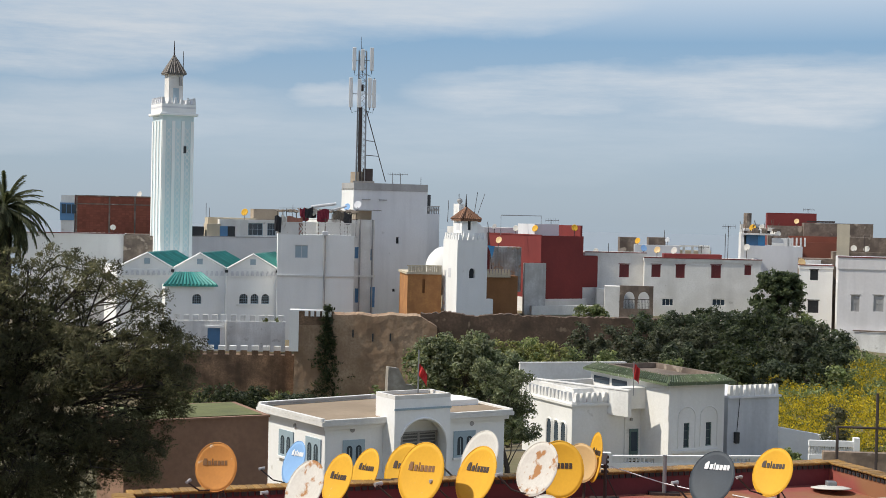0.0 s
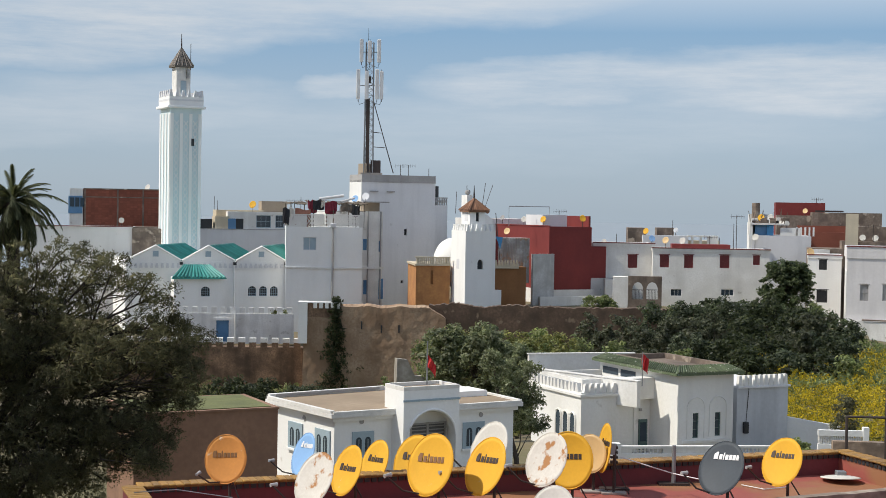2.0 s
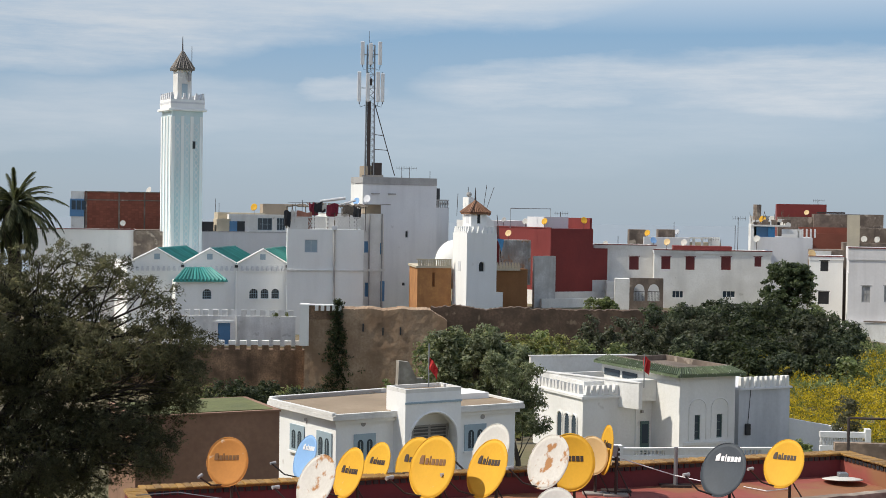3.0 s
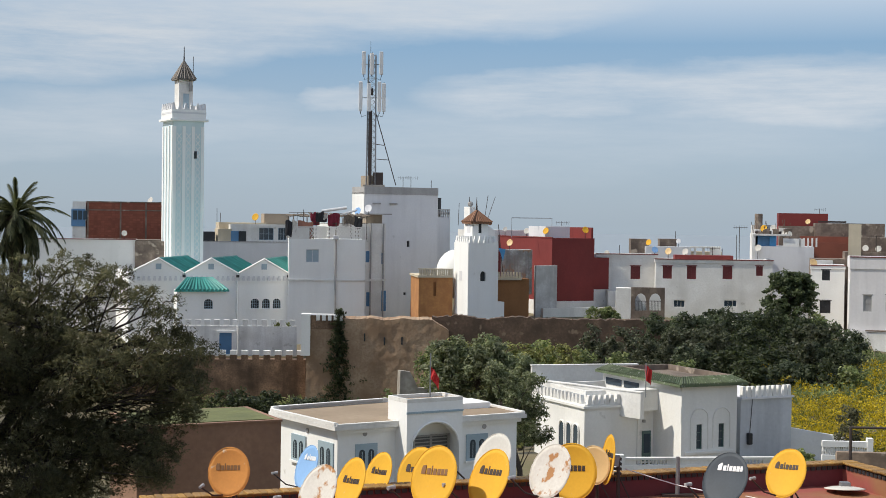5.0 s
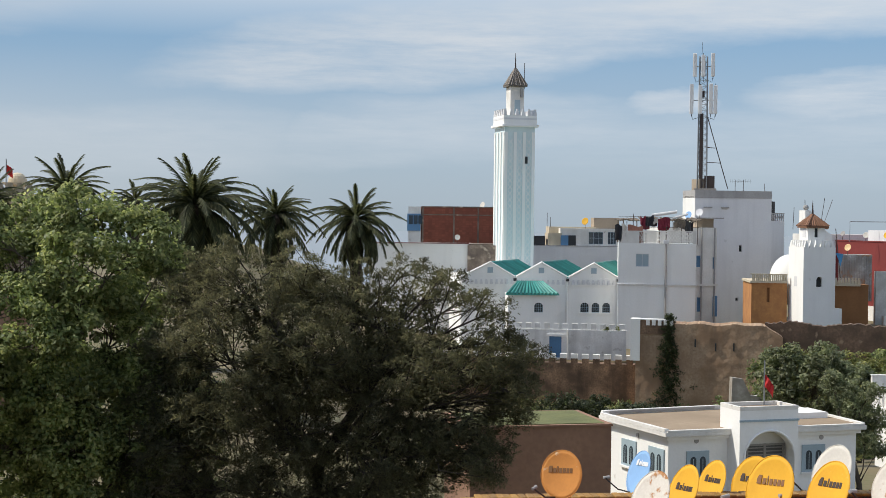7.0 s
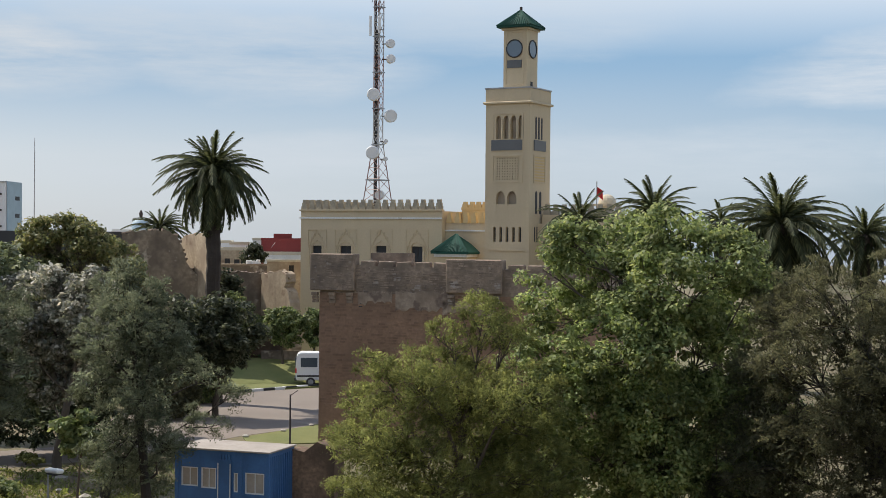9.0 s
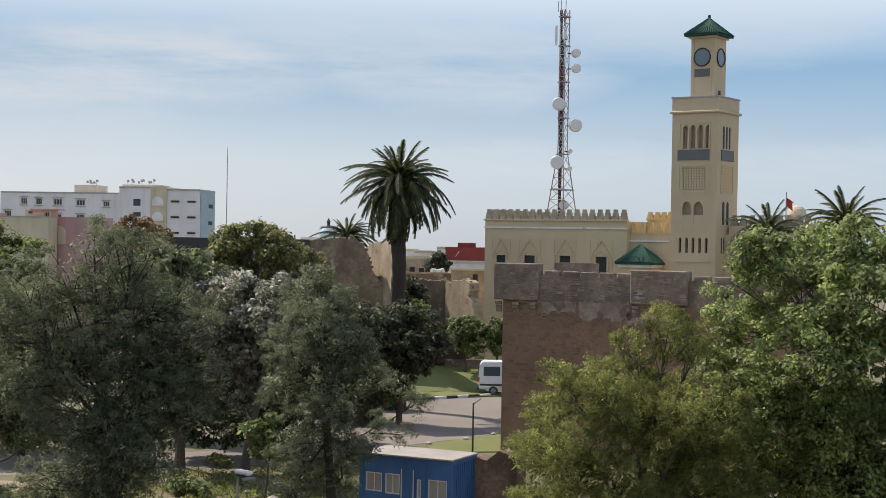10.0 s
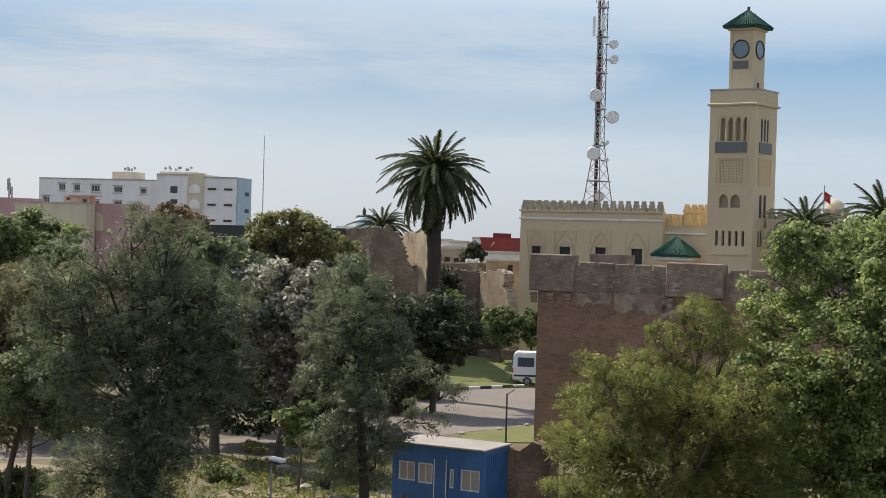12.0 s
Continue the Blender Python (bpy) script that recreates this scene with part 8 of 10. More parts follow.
palm("low palm in front of the dome", -90.39, 86.48, 0, 11.5, 2.8, 42, 0.5, 7, low=-15)

# ---- trees: every lobe is x, y, z of its middle and its three radii ----
tree("tree", "dark feathery tree with dense low crown", "tree", -13.0, 42.1, 0,
     [(-2.0, -2.0, 9.3, 1.34), (-0.8, -0.3, 9.5, 1.50), (0.4, 0.4, 9.2, 1.12), (-2.7, -2.6, 8.1, 1.40), (-1.1, -1.6, 7.4, 2.06), (0.4, 1.5, 6.9, 2.15), (3.1, -0.6, 6.9, 1.40), (4.6, -0.1, 7.3, 0.84), (5.4, 2.7, 7.3, 0.67), (4.9, 1.5, 6.1, 1.02), (3.5, 0.4, 5.2, 1.58), (1.3, 0.4, 4.8, 1.96), (-1.3, 0.1, 4.9, 1.96), (-2.8, -1.8, 5.5, 1.58), (4.5, -0.1, 4.4, 0.94), (1.9, 1.4, 3.3, 1.50), (-0.1, 0.5, 3.2, 1.58), (-2.4, -0.8, 3.4, 1.58), (1.9, 1.5, 9.9, 0.55), (2.9, 0.9, 9.4, 0.75), (3.6, 2.5, 9.1, 0.62), (5.0, 0.2, 8.9, 0.5), (4.0, 1.1, 8.2, 0.62), (1.8, 0.4, 8.6, 0.95), (-5.0, 0.0, 5.5, 1.50), (-5.0, -0.5, 3.2, 1.60), (1.3, 1.0, 9.2, 0.75), (2.3, 1.2, 8.5, 0.75), (3.4, 0.9, 7.8, 0.78), (4.7, 0.7, 7.9, 0.65), (5.3, 0.3, 8.0, 0.52), (2.5, 0.4, 7.5, 1.0), (3.7, 0.7, 7.2, 0.9), (5.6, 0.4, 6.6, 0.75), (3.7, -0.0, 9.7, 0.4), (2.3, 1.6, 10.0, 0.4), (4.9, 1.8, 6.9, 0.9), (4.8, 1.2, 5.7, 1.0), (4.0, 0.9, 5.4, 1.1), (3.3, 0.7, 6.7, 1.0), (5.3, 2.0, 6.2, 0.7), (4.2, 0.9, 4.4, 1.1), (3.1, 0.3, 4.5, 1.2), (-4.1, -1.2, 9.0, 1.0), (-4.3, -1.3, 7.6, 1.2), (-4.1, -1.2, 6.3, 1.2), (-3.4, -0.9, 9.9, 0.9), (-4.2, -1.2, 4.7, 1.3)],
     FEATHER_DARK, 0.36, 165, 0.043, True, 0.30, 0.2, 0.28, 11, DARK_BARK, gaps=0.30, fill=1.15, twigs=0.5, lean=(-1.2, 0))
tree("tree", "bright green broad-leaved tree in full leaf", "tree", -21.1, 42.0, 0,
     [(-2.2, -2.2, 11.2, 0.97), (-2.3, 0.7, 11.4, 1.12), (0.5, -1.0, 11.7, 1.02), (2.1, -0.3, 10.8, 1.12), (2.6, 0.6, 10.2, 0.69), (-3.0, -2.7, 10.4, 0.69), (-2.2, -0.4, 9.9, 1.52), (0.8, -1.1, 10.0, 1.72), (1.3, 2.2, 9.3, 1.22), (-3.7, -0.5, 8.8, 1.32), (-0.3, -2.1, 8.2, 1.93), (0.9, 0.6, 8.0, 1.72), (-3.1, -3.3, 7.4, 1.12), (-2.0, -2.0, 6.6, 1.72), (-0.2, -0.4, 6.0, 2.13), (1.5, 0.6, 6.3, 1.32), (-2.0, -1.2, 4.2, 1.93), (-0.7, 1.4, 3.5, 2.13), (-3.3, -2.8, 4.7, 1.22), (2.4, -0.1, 4.3, 1.62), (-1.4, 0.0, 2.6, 1.93), (-4.2, -0.4, 2.3, 1.62), (2.6, 0.8, 6.0, 1.50), (2.8, 0.8, 3.6, 1.60), (0.6, -1.6, 4.6, 1.2), (0.4, -1.6, 6.2, 1.1), (0.8, -1.5, 3.2, 1.2)],
     LEAF_BRIGHT, 0.40, 88, 0.074, False, 0.62, 0.2, 0.26, 12, gaps=0.14, fill=0.9, twigs=0.3)
tree("tree", "olive green feathery tree by the rampart tower", "tree", -24.7, 34.3, 0,
     [(0.7, 1.4, 9.1, 0.67), (1.3, 1.8, 8.6, 0.81), (-0.0, 0.8, 8.4, 0.77), (-0.7, -1.6, 7.8, 0.67), (0.4, -1.4, 7.3, 1.31), (-2.3, -0.4, 6.4, 0.73), (-2.0, -1.4, 5.2, 0.73), (0.0, -2.0, 5.5, 1.54), (0.1, 1.2, 6.7, 1.44), (0.7, 1.9, 5.0, 1.75), (0.5, -0.7, 4.2, 1.66), (-2.3, -0.9, 3.9, 0.70), (2.8, 0.2, 6.9, 1.22), (2.6, 1.2, 4.6, 1.40), (-1.6, -0.3, 3.5, 1.22)],
     FEATHER_OLIVE, 0.35, 190, 0.043, True, 0.30, 0.05, 0.24, 13, gaps=0.24, fill=0.95, twigs=0.5)
tree("tree", "dark spreading feathery tree at the edge of the square", "tree", -42.8, 29.7, 0,
     [(-1.3, -0.0, 11.1, 1.14), (0.7, 0.2, 10.8, 1.05), (-1.5, -1.1, 10.0, 1.19), (-1.0, 0.6, 9.2, 2.25), (0.6, 1.6, 8.9, 1.60), (-1.7, -2.3, 8.8, 1.50), (-1.4, -0.5, 7.2, 2.52), (0.2, 1.5, 7.0, 2.11), (1.6, 2.0, 5.4, 0.96), (-0.2, 0.1, 5.0, 2.41), (-2.2, -1.8, 7.0, 1.09), (1.6, -0.2, 3.9, 1.55), (-1.0, -0.7, 2.8, 1.82), (-2.0, -1.6, 2.3, 1.14), (0.2, -0.3, 1.9, 1.82), (0.7, 1.1, 5.7, 1.60), (2.3, 1.7, 8.3, 0.78), (-2.0, -3.1, 7.8, 1.00), (-1.8, -2.7, 6.2, 0.90), (-2.2, -3.4, 9.3, 0.80), (2.0, 2.8, 6.7, 0.64)],
     FEATHER_HAZED, 0.42, 165, 0.049, True, 0.30, 0.3, 0.3, 14, DARK_BARK, gaps=0.30, fill=0.95, twigs=0.5)
tree("tree", "brownish feathery tree beside the square", "tree", -54.0, 30.8, 0,
     [(0.9, 0.5, 7.9, 1.60), (0.0, -0.6, 8.1, 1.70), (-1.1, -1.7, 7.9, 1.92), (0.9, 1.6, 8.6, 0.93), (0.1, 0.5, 6.3, 1.70), (-0.9, -1.2, 6.5, 2.20), (-0.0, 2.1, 6.2, 1.38), (0.6, -1.5, 4.8, 1.64), (-0.7, 0.1, 3.2, 1.5), (-1.6, -1.2, 3.9, 1.9), (0.9, 1.2, 4.4, 1.7), (-1.8, -2.6, 5.7, 1.8), (1.4, -0.6, 8.4, 1.60), (2.0, 0.4, 7.9, 1.50), (2.7, 1.5, 8.5, 1.30), (1.7, -0.2, 6.4, 1.60), (2.5, 1.1, 6.1, 1.50), (3.1, 2.2, 5.9, 1.30), (2.7, 1.5, 7.0, 1.40), (1.2, -0.9, 5.5, 1.50), (2.8, 1.7, 4.3, 1.30), (3.3, 2.5, 6.6, 1.20)],
     FEATHER_BROWN, 0.47, 170, 0.062, True, 0.28, 0.3, 0.13, 24, gaps=0.08, twigs=0.4)
tree("tree", "dark feathery tree with sparse low twigs by the road", "tree", -42.4, 39.8, 0,
     [(-0.8, -0.3, 10.0, 0.64), (-1.3, -0.4, 9.1, 1.13), (0.4, -0.2, 9.0, 1.18), (0.6, -1.0, 7.7, 1.63), (-1.3, -1.2, 7.1, 1.03), (1.4, 0.1, 7.2, 0.98), (-1.8, -1.2, 5.6, 0.89), (0.2, -0.4, 5.2, 1.63), (0.9, 0.7, 5.9, 0.94), (0.9, 2.5, 5.6, 0.64), (2.0, 2.8, 5.1, 0.50), (0.8, 1.9, 4.1, 0.59), (1.8, 2.0, 3.8, 0.40), (-1.5, -0.1, 3.3, 1.53), (1.4, -0.3, 3.5, 1.03), (-0.7, 0.5, 1.9, 1.13), (-0.6, -1.1, 2.2, 0.84)],
     FEATHER_HAZED, 0.40, 160, 0.051, True, 0.30, 0.2, 0.2, 15, DARK_BARK, gaps=0.30, fill=0.9, twigs=0.7)
tree("tree", "grey blossoming tree with pale flower heads", "tree", -53.6, 44.8, 0,
     [(-0.6, 0.0, 8.4, 1.61), (-1.0, -1.1, 7.2, 1.36), (1.5, 0.2, 7.7, 1.36), (0.5, 0.3, 6.2, 1.54), (-1.2, -0.5, 5.6, 1.24), (2.2, 0.7, 6.6, 1.19), (-1.0, 0.9, 4.4, 1.49), (-2.2, -0.7, 8.7, 0.84), (1.8, 0.4, 8.9, 0.89)],
     LEAF_GREY, 0.38, 34, 0.115, False, 0.6, 0.1, 0.22, 16, gaps=0.14, twigs=0.4)
tree("tree", "pale grey-green tree in the middle of the grove", "tree", -58.9, 45.0, 0,
     [(-0.1, -1.8, 10.0, 1.32), (1.2, -0.9, 9.8, 1.44), (1.5, 0.5, 9.2, 1.13), (-0.1, -0.8, 8.0, 1.88), (1.9, 0.1, 7.0, 1.57), (0.7, -0.7, 5.9, 1.88), (-5.6, -5.5, 9.4, 1.07), (-2.3, -1.7, 9.1, 1.25), (1.5, 0.1, 4.2, 1.73)],
     LEAF_PALE, 0.46, 40, 0.15, False, 0.5, 0.1, 0.24, 25, gaps=0.12, twigs=0.4)
tree("tree", "yellow-green tree crown near the ruined wall", "tree", -63.8, 54.7, 0,
     [(-0.6, -1.1, 11.1, 1.43), (-2.2, -1.6, 11.6, 0.52), (0.1, -0.8, 12.1, 0.65), (1.4, -0.2, 10.8, 1.43), (0.3, 2.6, 10.0, 1.17), (-1.7, -1.6, 10.4, 1.23), (-0.3, 0.4, 9.3, 1.62), (1.6, 2.2, 9.0, 1.10), (-0.9, -1.1, 8.9, 1.30), (1.4, -0.1, 7.1, 1.94), (-0.7, -1.6, 6.4, 1.94), (1.3, 2.6, 6.4, 1.62)],
     LEAF_YELLOWISH, 0.42, 40, 0.125, False, 0.5, 0.1, 0.26, 18, gaps=0.12, twigs=0.4)
tree("tree", "dense rounded green tree below the apartment block", "tree", -72.5, 42.3, 0,
     [(-0.9, 0.9, 11.0, 1.30), (0.2, -1.3, 10.5, 1.43), (0.6, 1.8, 10.7, 0.97), (0.3, 0.2, 9.3, 1.94), (-0.6, -2.4, 9.5, 1.81), (-0.3, -0.8, 6.8, 2.59), (0.8, 1.4, 7.4, 1.94)],
     LEAF_MID, 0.42, 42, 0.12, False, 0.5, 0.1, 0.28, 17, gaps=0.1, twigs=0.4)
tree("tree", "dark leafy tree before the ruined wall", "tree", -64.0, 65.9, 0,
     [(-0.7, 0.2, 6.3, 1.49), (0.5, 1.3, 6.6, 1.06), (-0.7, -1.7, 5.6, 1.56), (0.5, -0.5, 4.8, 1.63), (1.3, 2.0, 5.1, 0.78), (-2.5, -1.0, 3.9, 1.77), (0.2, -0.5, 3.3, 1.42), (1.1, 0.5, 3.9, 0.92)],
     LEAF_SAGE, 0.45, 37, 0.17, False, 0.45, 0.1, 0.2, 23, gaps=0.12, twigs=0.4)
tree("tree", "rust-tinged tree top behind the dark trees", "tree", -71.3, 51.3, 0,
     [(-0.1, 0.0, 11.8, 1.15), (-0.4, 1.7, 11.4, 0.81), (-0.4, -1.0, 11.6, 0.81), (0.8, -0.2, 10.4, 1.49), (-0.0, -0.3, 8.0, 2.04)],
     LEAF_RUST, 0.34, 30, 0.11, False, 0.45, 0.1, 0.26, 19, gaps=0.12, twigs=0.4)
tree("tree", "pale leafy tree between the feathery ones", "tree", -67.4, 41.3, 0,
     [(-0.9, -0.4, 3.6, 1.52), (0.7, 0.4, 3.3, 1.34), (-0.2, -2.0, 2.7, 1.22), (0.2, -0.2, 1.8, 1.22), (0.1, 2.2, 3.7, 1.22)],
     LEAF_PALE, 0.46, 38, 0.16, False, 0.46, 0.1, 0.2, 27, twigs=0.4)
# added filler tree; the dark under the grey tree is put into its leaves
tree("tree", "leafy tree filling the dark gap behind the roadside bush", "tree", -58.3, 50.5, 0,
     [(-2.6, -1.8, 2.8, 1.66), (-3.6, -2.9, 3.1, 1.78), (-1.3, -0.6, 2.6, 1.66), (1.2, -0.4, 3.4, 1.48), (1.9, 0.5, 4.6, 1.48), (2.2, 1.8, 5.7, 1.78), (2.2, 3.7, 6.9, 1.48)],
     LEAF_SAGE, 0.46, 38, 0.16, False, 0.46, 0.1, 0.2, 28, twigs=0.4)
tree("tree", "dark leafy tree against the low rampart", "tree", -84.31, 88.29, 0,
     [(0, 0, 7.8, 0.75, 0.7, 0.7), (0.3, 0.2, 6.9, 0.9, 0.8, 0.9), (-0.2, 0, 5.9, 0.9, 0.8, 1.0), (0.4, 0.3, 4.5, 1.0, 0.9, 1.1)],
     LEAF_SAGE, 0.4, 30, 0.16, False, 0.45, 0.1, 0.12, 33, twigs=0.3)
tree("tree", "grey-green tree among the far houses", "tree", -101.73, 110.34, 0,
     [(0, 0, 9.7, 0.8, 0.8, 0.6), (0.5, 0.4, 9.2, 0.7, 0.7, 0.6), (-0.4, -0.4, 9.0, 0.8, 0.7, 0.7)],
     LEAF_SAGE, 0.4, 30, 0.18, False, 0.45, 0.1, 0.14, 34, twigs=0.3)
tree("tree", "pale leafy young tree at the edge of the grove", "tree", -49.7, 29.1, 0,
     [(-0.4, -0.7, 5.4, 1.0), (0.1, 0.3, 6.0, 1.0), (-0.0, 0.0, 4.5, 1.1), (0.6, 1.1, 4.2, 1.0), (-0.6, -0.9, 4.2, 1.1), (1.0, 1.7, 3.7, 0.8), (0.3, 0.7, 5.2, 1.0)],
     LEAF_PALE, 0.36, 34, 0.09, False, 0.46, 0.1, 0.12, 35, gaps=0.12, twigs=0.4)
# dark leaves put the shade under the trees into this hedge
tree("hedge", "hedge along the far side of the road, shade in its dark leaves", "hedge", -61.6, 44.3, 0,
     [(1.8, 2.8, 1.7, 1.06), (3.1, 3.7, 1.8, 1.06), (4.2, 4.6, 2.0, 1.06), (4.4, 6.4, 1.9, 1.06), (0.5, 2.0, 1.6, 1.11), (-0.1, 0.3, 1.7, 1.11), (-1.2, -1.0, 1.7, 1.11), (-1.6, -2.8, 1.9, 1.11), (-3.0, -3.8, 2.0, 1.11), (-3.3, -5.6, 2.2, 1.11), (-4.6, -6.7, 2.3, 1.11)],
     LEAF_SHADE, 0.6, 28, 0.16, False, 0.45, 0.0, 0.1, 26, twigs=0.2)
tree("shrub", "leafy bush with broad pale leaves by the grass", "shrub", -48.0, 41.2, 0,
     [(-0.2, -0.0, 3.1, 0.58), (0.2, 0.2, 3.7, 0.36), (-0.4, -0.4, 3.3, 0.39), (0.7, -0.1, 2.8, 0.49), (-0.1, -0.2, 2.3, 0.44), (0.1, 0.7, 2.3, 0.39)],
     LEAF_MID, 0.26, 24, 0.13, False, 0.75, 0.1, 0.06, 21)
tree("hedge", "dense dark ivy hanging over the top of the old wall", "ivy", 28.0, 136.2, -2.5,
     [(-7.7, 1.3, 4.7, 0.9), (-5.7, 1.0, 4.4, 1.0), (-3.6, 0.6, 4.6, 1.0), (-1.6, 0.3, 4.7, 1.0), (0.5, -0.1, 5.0, 1.1), (2.0, -0.5, 4.7, 1.0), (4.0, -0.9, 4.6, 1.0), (5.9, -1.4, 4.4, 1.1), (7.9, -1.9, 4.3, 1.0), (1.2, -0.3, 3.9, 1.1), (-2.6, 0.4, 3.8, 1.1), (5.0, -1.2, 3.7, 1.1), (6.9, -2.2, 4.2, 1.1), (8.5, -2.6, 3.8, 1.1), (10.1, -3.0, 2.9, 1.1), (11.2, -3.4, 1.8, 1.0), (7.7, -2.4, 2.3, 1.2), (9.7, -2.9, 1.2, 1.1), (5.2, -1.7, 4.5, 1.0), (3.2, -1.3, 4.8, 1.0), (-2.8, -0.0, 5.1, 0.9), (-0.3, -0.5, 5.0, 0.9)],
     LEAF_IVY, 0.42, 30, 0.13, False, 0.6, 0.2, 0.12, 47, fill=0.6, twigs=0.1)
tree("tree", "dark round tree in front of the white houses", "tree", 36.69, 153.68, 0,
     [(0, 0, 3.6, 2.7, 2.4, 2.9), (-0.6, 0, 5.6, 1.6, 1.5, 1.2), (0.8, 0, 4.6, 1.8, 1.6, 1.6)],
     LEAF_IVY, 0.42, 44, 0.14, False, 0.6, 0.1, 0.2, 22)
tree("shrub", "green bush on the ledge by the arcade", "shrub", 15.9, 145.1, 1.20, [(0, 0, 1.0, 1.5, 1.0, 0.9), (1.2, 0, 0.8, 0.9, 0.8, 0.6)], LEAF_MID, 0.36, 44, 0.12, False, 0.5, 0.1, 0.08, 91)
for i, (x, y, w) in enumerate(((-77.40, 87.31, 1.35), (-75.43, 89.01, 1.0))):
    h = 4.21 * (1 - 0.03 * i)
    tree("clipped_tree", "clipped round street tree beside the lawn", "tree", x, y, 1.35, [(0, 0, h - 1.0, w, w, 1.0), (0.2, 0.1, h - 1.9, w * 1.05, w, 1.1), (-0.5, -0.4, h - 0.9, w * 0.6, w * 0.6, 0.8)], LEAF_MID, 0.34, 46, 0.12, False, 0.6, 0.0, 0.1, 30 + i, group="clipped street trees", gaps=0.0)

for i, (x, y, h, w) in enumerate(((-70.63, 70.91, 3.2, 1.6), (-81.85, 85.12, 5.0, 1.7), (-81.37, 88.3, 4.6, 1.6), (-66.12, 64.1, 3.2, 1.8), (-83.2, 92.05, 4.6, 1.6), (-70.52, 65.28, 5.4, 2.4), (-82.39, 87.36, 6.5, 1.8))):
    tree("shrub", "dark glossy shrub below the ruined wall", "shrub", x, y, 0, [(0, 0, h * 0.5, w, w * 0.8, h * 0.5), (0.5 * w, 0, h * 0.35, w * 0.7, w * 0.6, h * 0.35)], LEAF_DARK if i % 2 else LEAF_MID, 0.4, 44, 0.14, False, 0.5, 0.0, 0.12, 60 + i, group="shrubs below the ruined wall")
# low bushes along the near edge of the road
for i, (x, y, h, w) in enumerate(((-54.5, 31.6, 1.2, 1.3), (-55.86, 30.31, 1.2, 1.4), (-52.57, 40.62, 0.7, 1.0), (-58.23, 46.77, 0.5, 0.9), (-52.64, 47.13, 0.6, 0.8))):
    tree("shrub", "low roadside bush with mixed green leaves", "shrub", x, y, 0, [(0, 0, h * 0.5, w, w * 0.8, h * 0.5), (0.5 * w, 0, h * 0.35, w * 0.7, w * 0.6, h * 0.35)], LEAF_OLIVE if i % 2 else LEAF_MID, 0.26, 36, 0.09, False, 0.5, 0.0, 0.06, 70 + i, group="bushes by the road")

# shrubs on the slope below the old wall: position across, distance, height, width
rngs = random.Random(9)
SLOPE = [
    (-0.63, 116.0, 1.41, 2.68, 'M'),
    (1.58, 113.99, 1.88, 3.08, 'P'),
    (3.85, 115.94, 2.01, 3.31, 'M'),
    (5.97, 113.84, 2.3, 3.25, 'O'),
    (8.08, 115.72, 2.26, 3.13, 'B'),
    (9.9, 113.57, 2.28, 2.81, 'O'),
    (2.54, 107.97, 1.57, 2.92, 'O'),
    (5.04, 107.88, 1.77, 2.92, 'P'),
    (7.18, 105.76, 1.91, 2.7, 'M'),
    (0.24, 104.0, 1.18, 2.41, 'M'),
    (2.87, 97.96, 1.62, 2.12, 'O'),
    (3.4, 91.94, 1.63, 1.63, 'P'),
    (5.06, 89.86, 2.02, 1.74, 'O'),
    (6.96, 89.73, 1.29, 1.39, 'M'),
    (11.4, 115.44, 1.61, 2.68, 'M'),
    (13.83, 117.19, 2.31, 2.73, 'G'),
    (13.13, 123.3, 2.52, 2.39, 'G'),
    (15.94, 122.97, 2.58, 2.87, 'G'),
    (17.22, 118.76, 2.22, 2.78, 'G'),
    (13.72, 109.14, 1.77, 2.55, 'M'),
    (15.91, 106.82, 1.67, 2.5, 'G'),
    (17.51, 106.57, 1.55, 2.08, 'M'),
    (8.64, 103.64, 1.72, 2.01, 'O'),
    (18.85, 126.6, 3.08, 2.96, 'D'),
    (20.66, 124.29, 2.78, 2.92, 'G'),
    (22.52, 128.03, 3.72, 3.51, 'D'),
    (25.38, 127.5, 3.94, 3.51, 'D'),
    (29.1, 128.75, 3.96, 3.56, 'S'),
    (31.92, 128.08, 3.64, 3.56, 'S'),
    (22.85, 121.88, 3.08, 3.35, 'G'),
    (25.14, 119.38, 2.96, 3.29, 'S'),
    (28.66, 120.64, 3.14, 3.35, 'S'),
    (31.29, 119.99, 3.41, 3.35, 'G'),
    (33.44, 119.41, 2.83, 2.87, 'D'),
    (20.09, 114.25, 2.18, 3.13, 'D'),
    (22.64, 113.77, 2.16, 3.58, 'S'),
    (25.13, 111.19, 2.15, 3.08, 'S'),
    (28.05, 112.56, 2.59, 3.13, 'G'),
    (30.48, 111.92, 2.41, 3.13, 'D'),
    (21.84, 103.72, 1.88, 2.45, 'S'),
    (24.97, 105.07, 1.62, 2.5, 'D'),
    (27.25, 104.51, 1.63, 2.5, 'S'),
    (29.31, 103.95, 1.47, 2.08, 'M'),
    (26.16, 139.57, 3.26, 2.74, 'S'),
    (30.29, 138.73, 3.31, 2.74, 'S'),
    (22.34, 139.22, 2.48, 2.39, 'S'),
    (35.33, 137.53, 3.07, 2.74, 'M'),
    (-14.91, 127.13, -3.6, 3.46, 'S'),
    (-11.36, 131.51, -4.6, 3.05, 'D'),
    (-17.52, 124.78, -3.2, 3.4, 'S'),
    (-11.14, 109.43, -3.0, 2.12, 'S'),
    (-3.95, 121.94, -2.54, 1.88, 'M'),
]
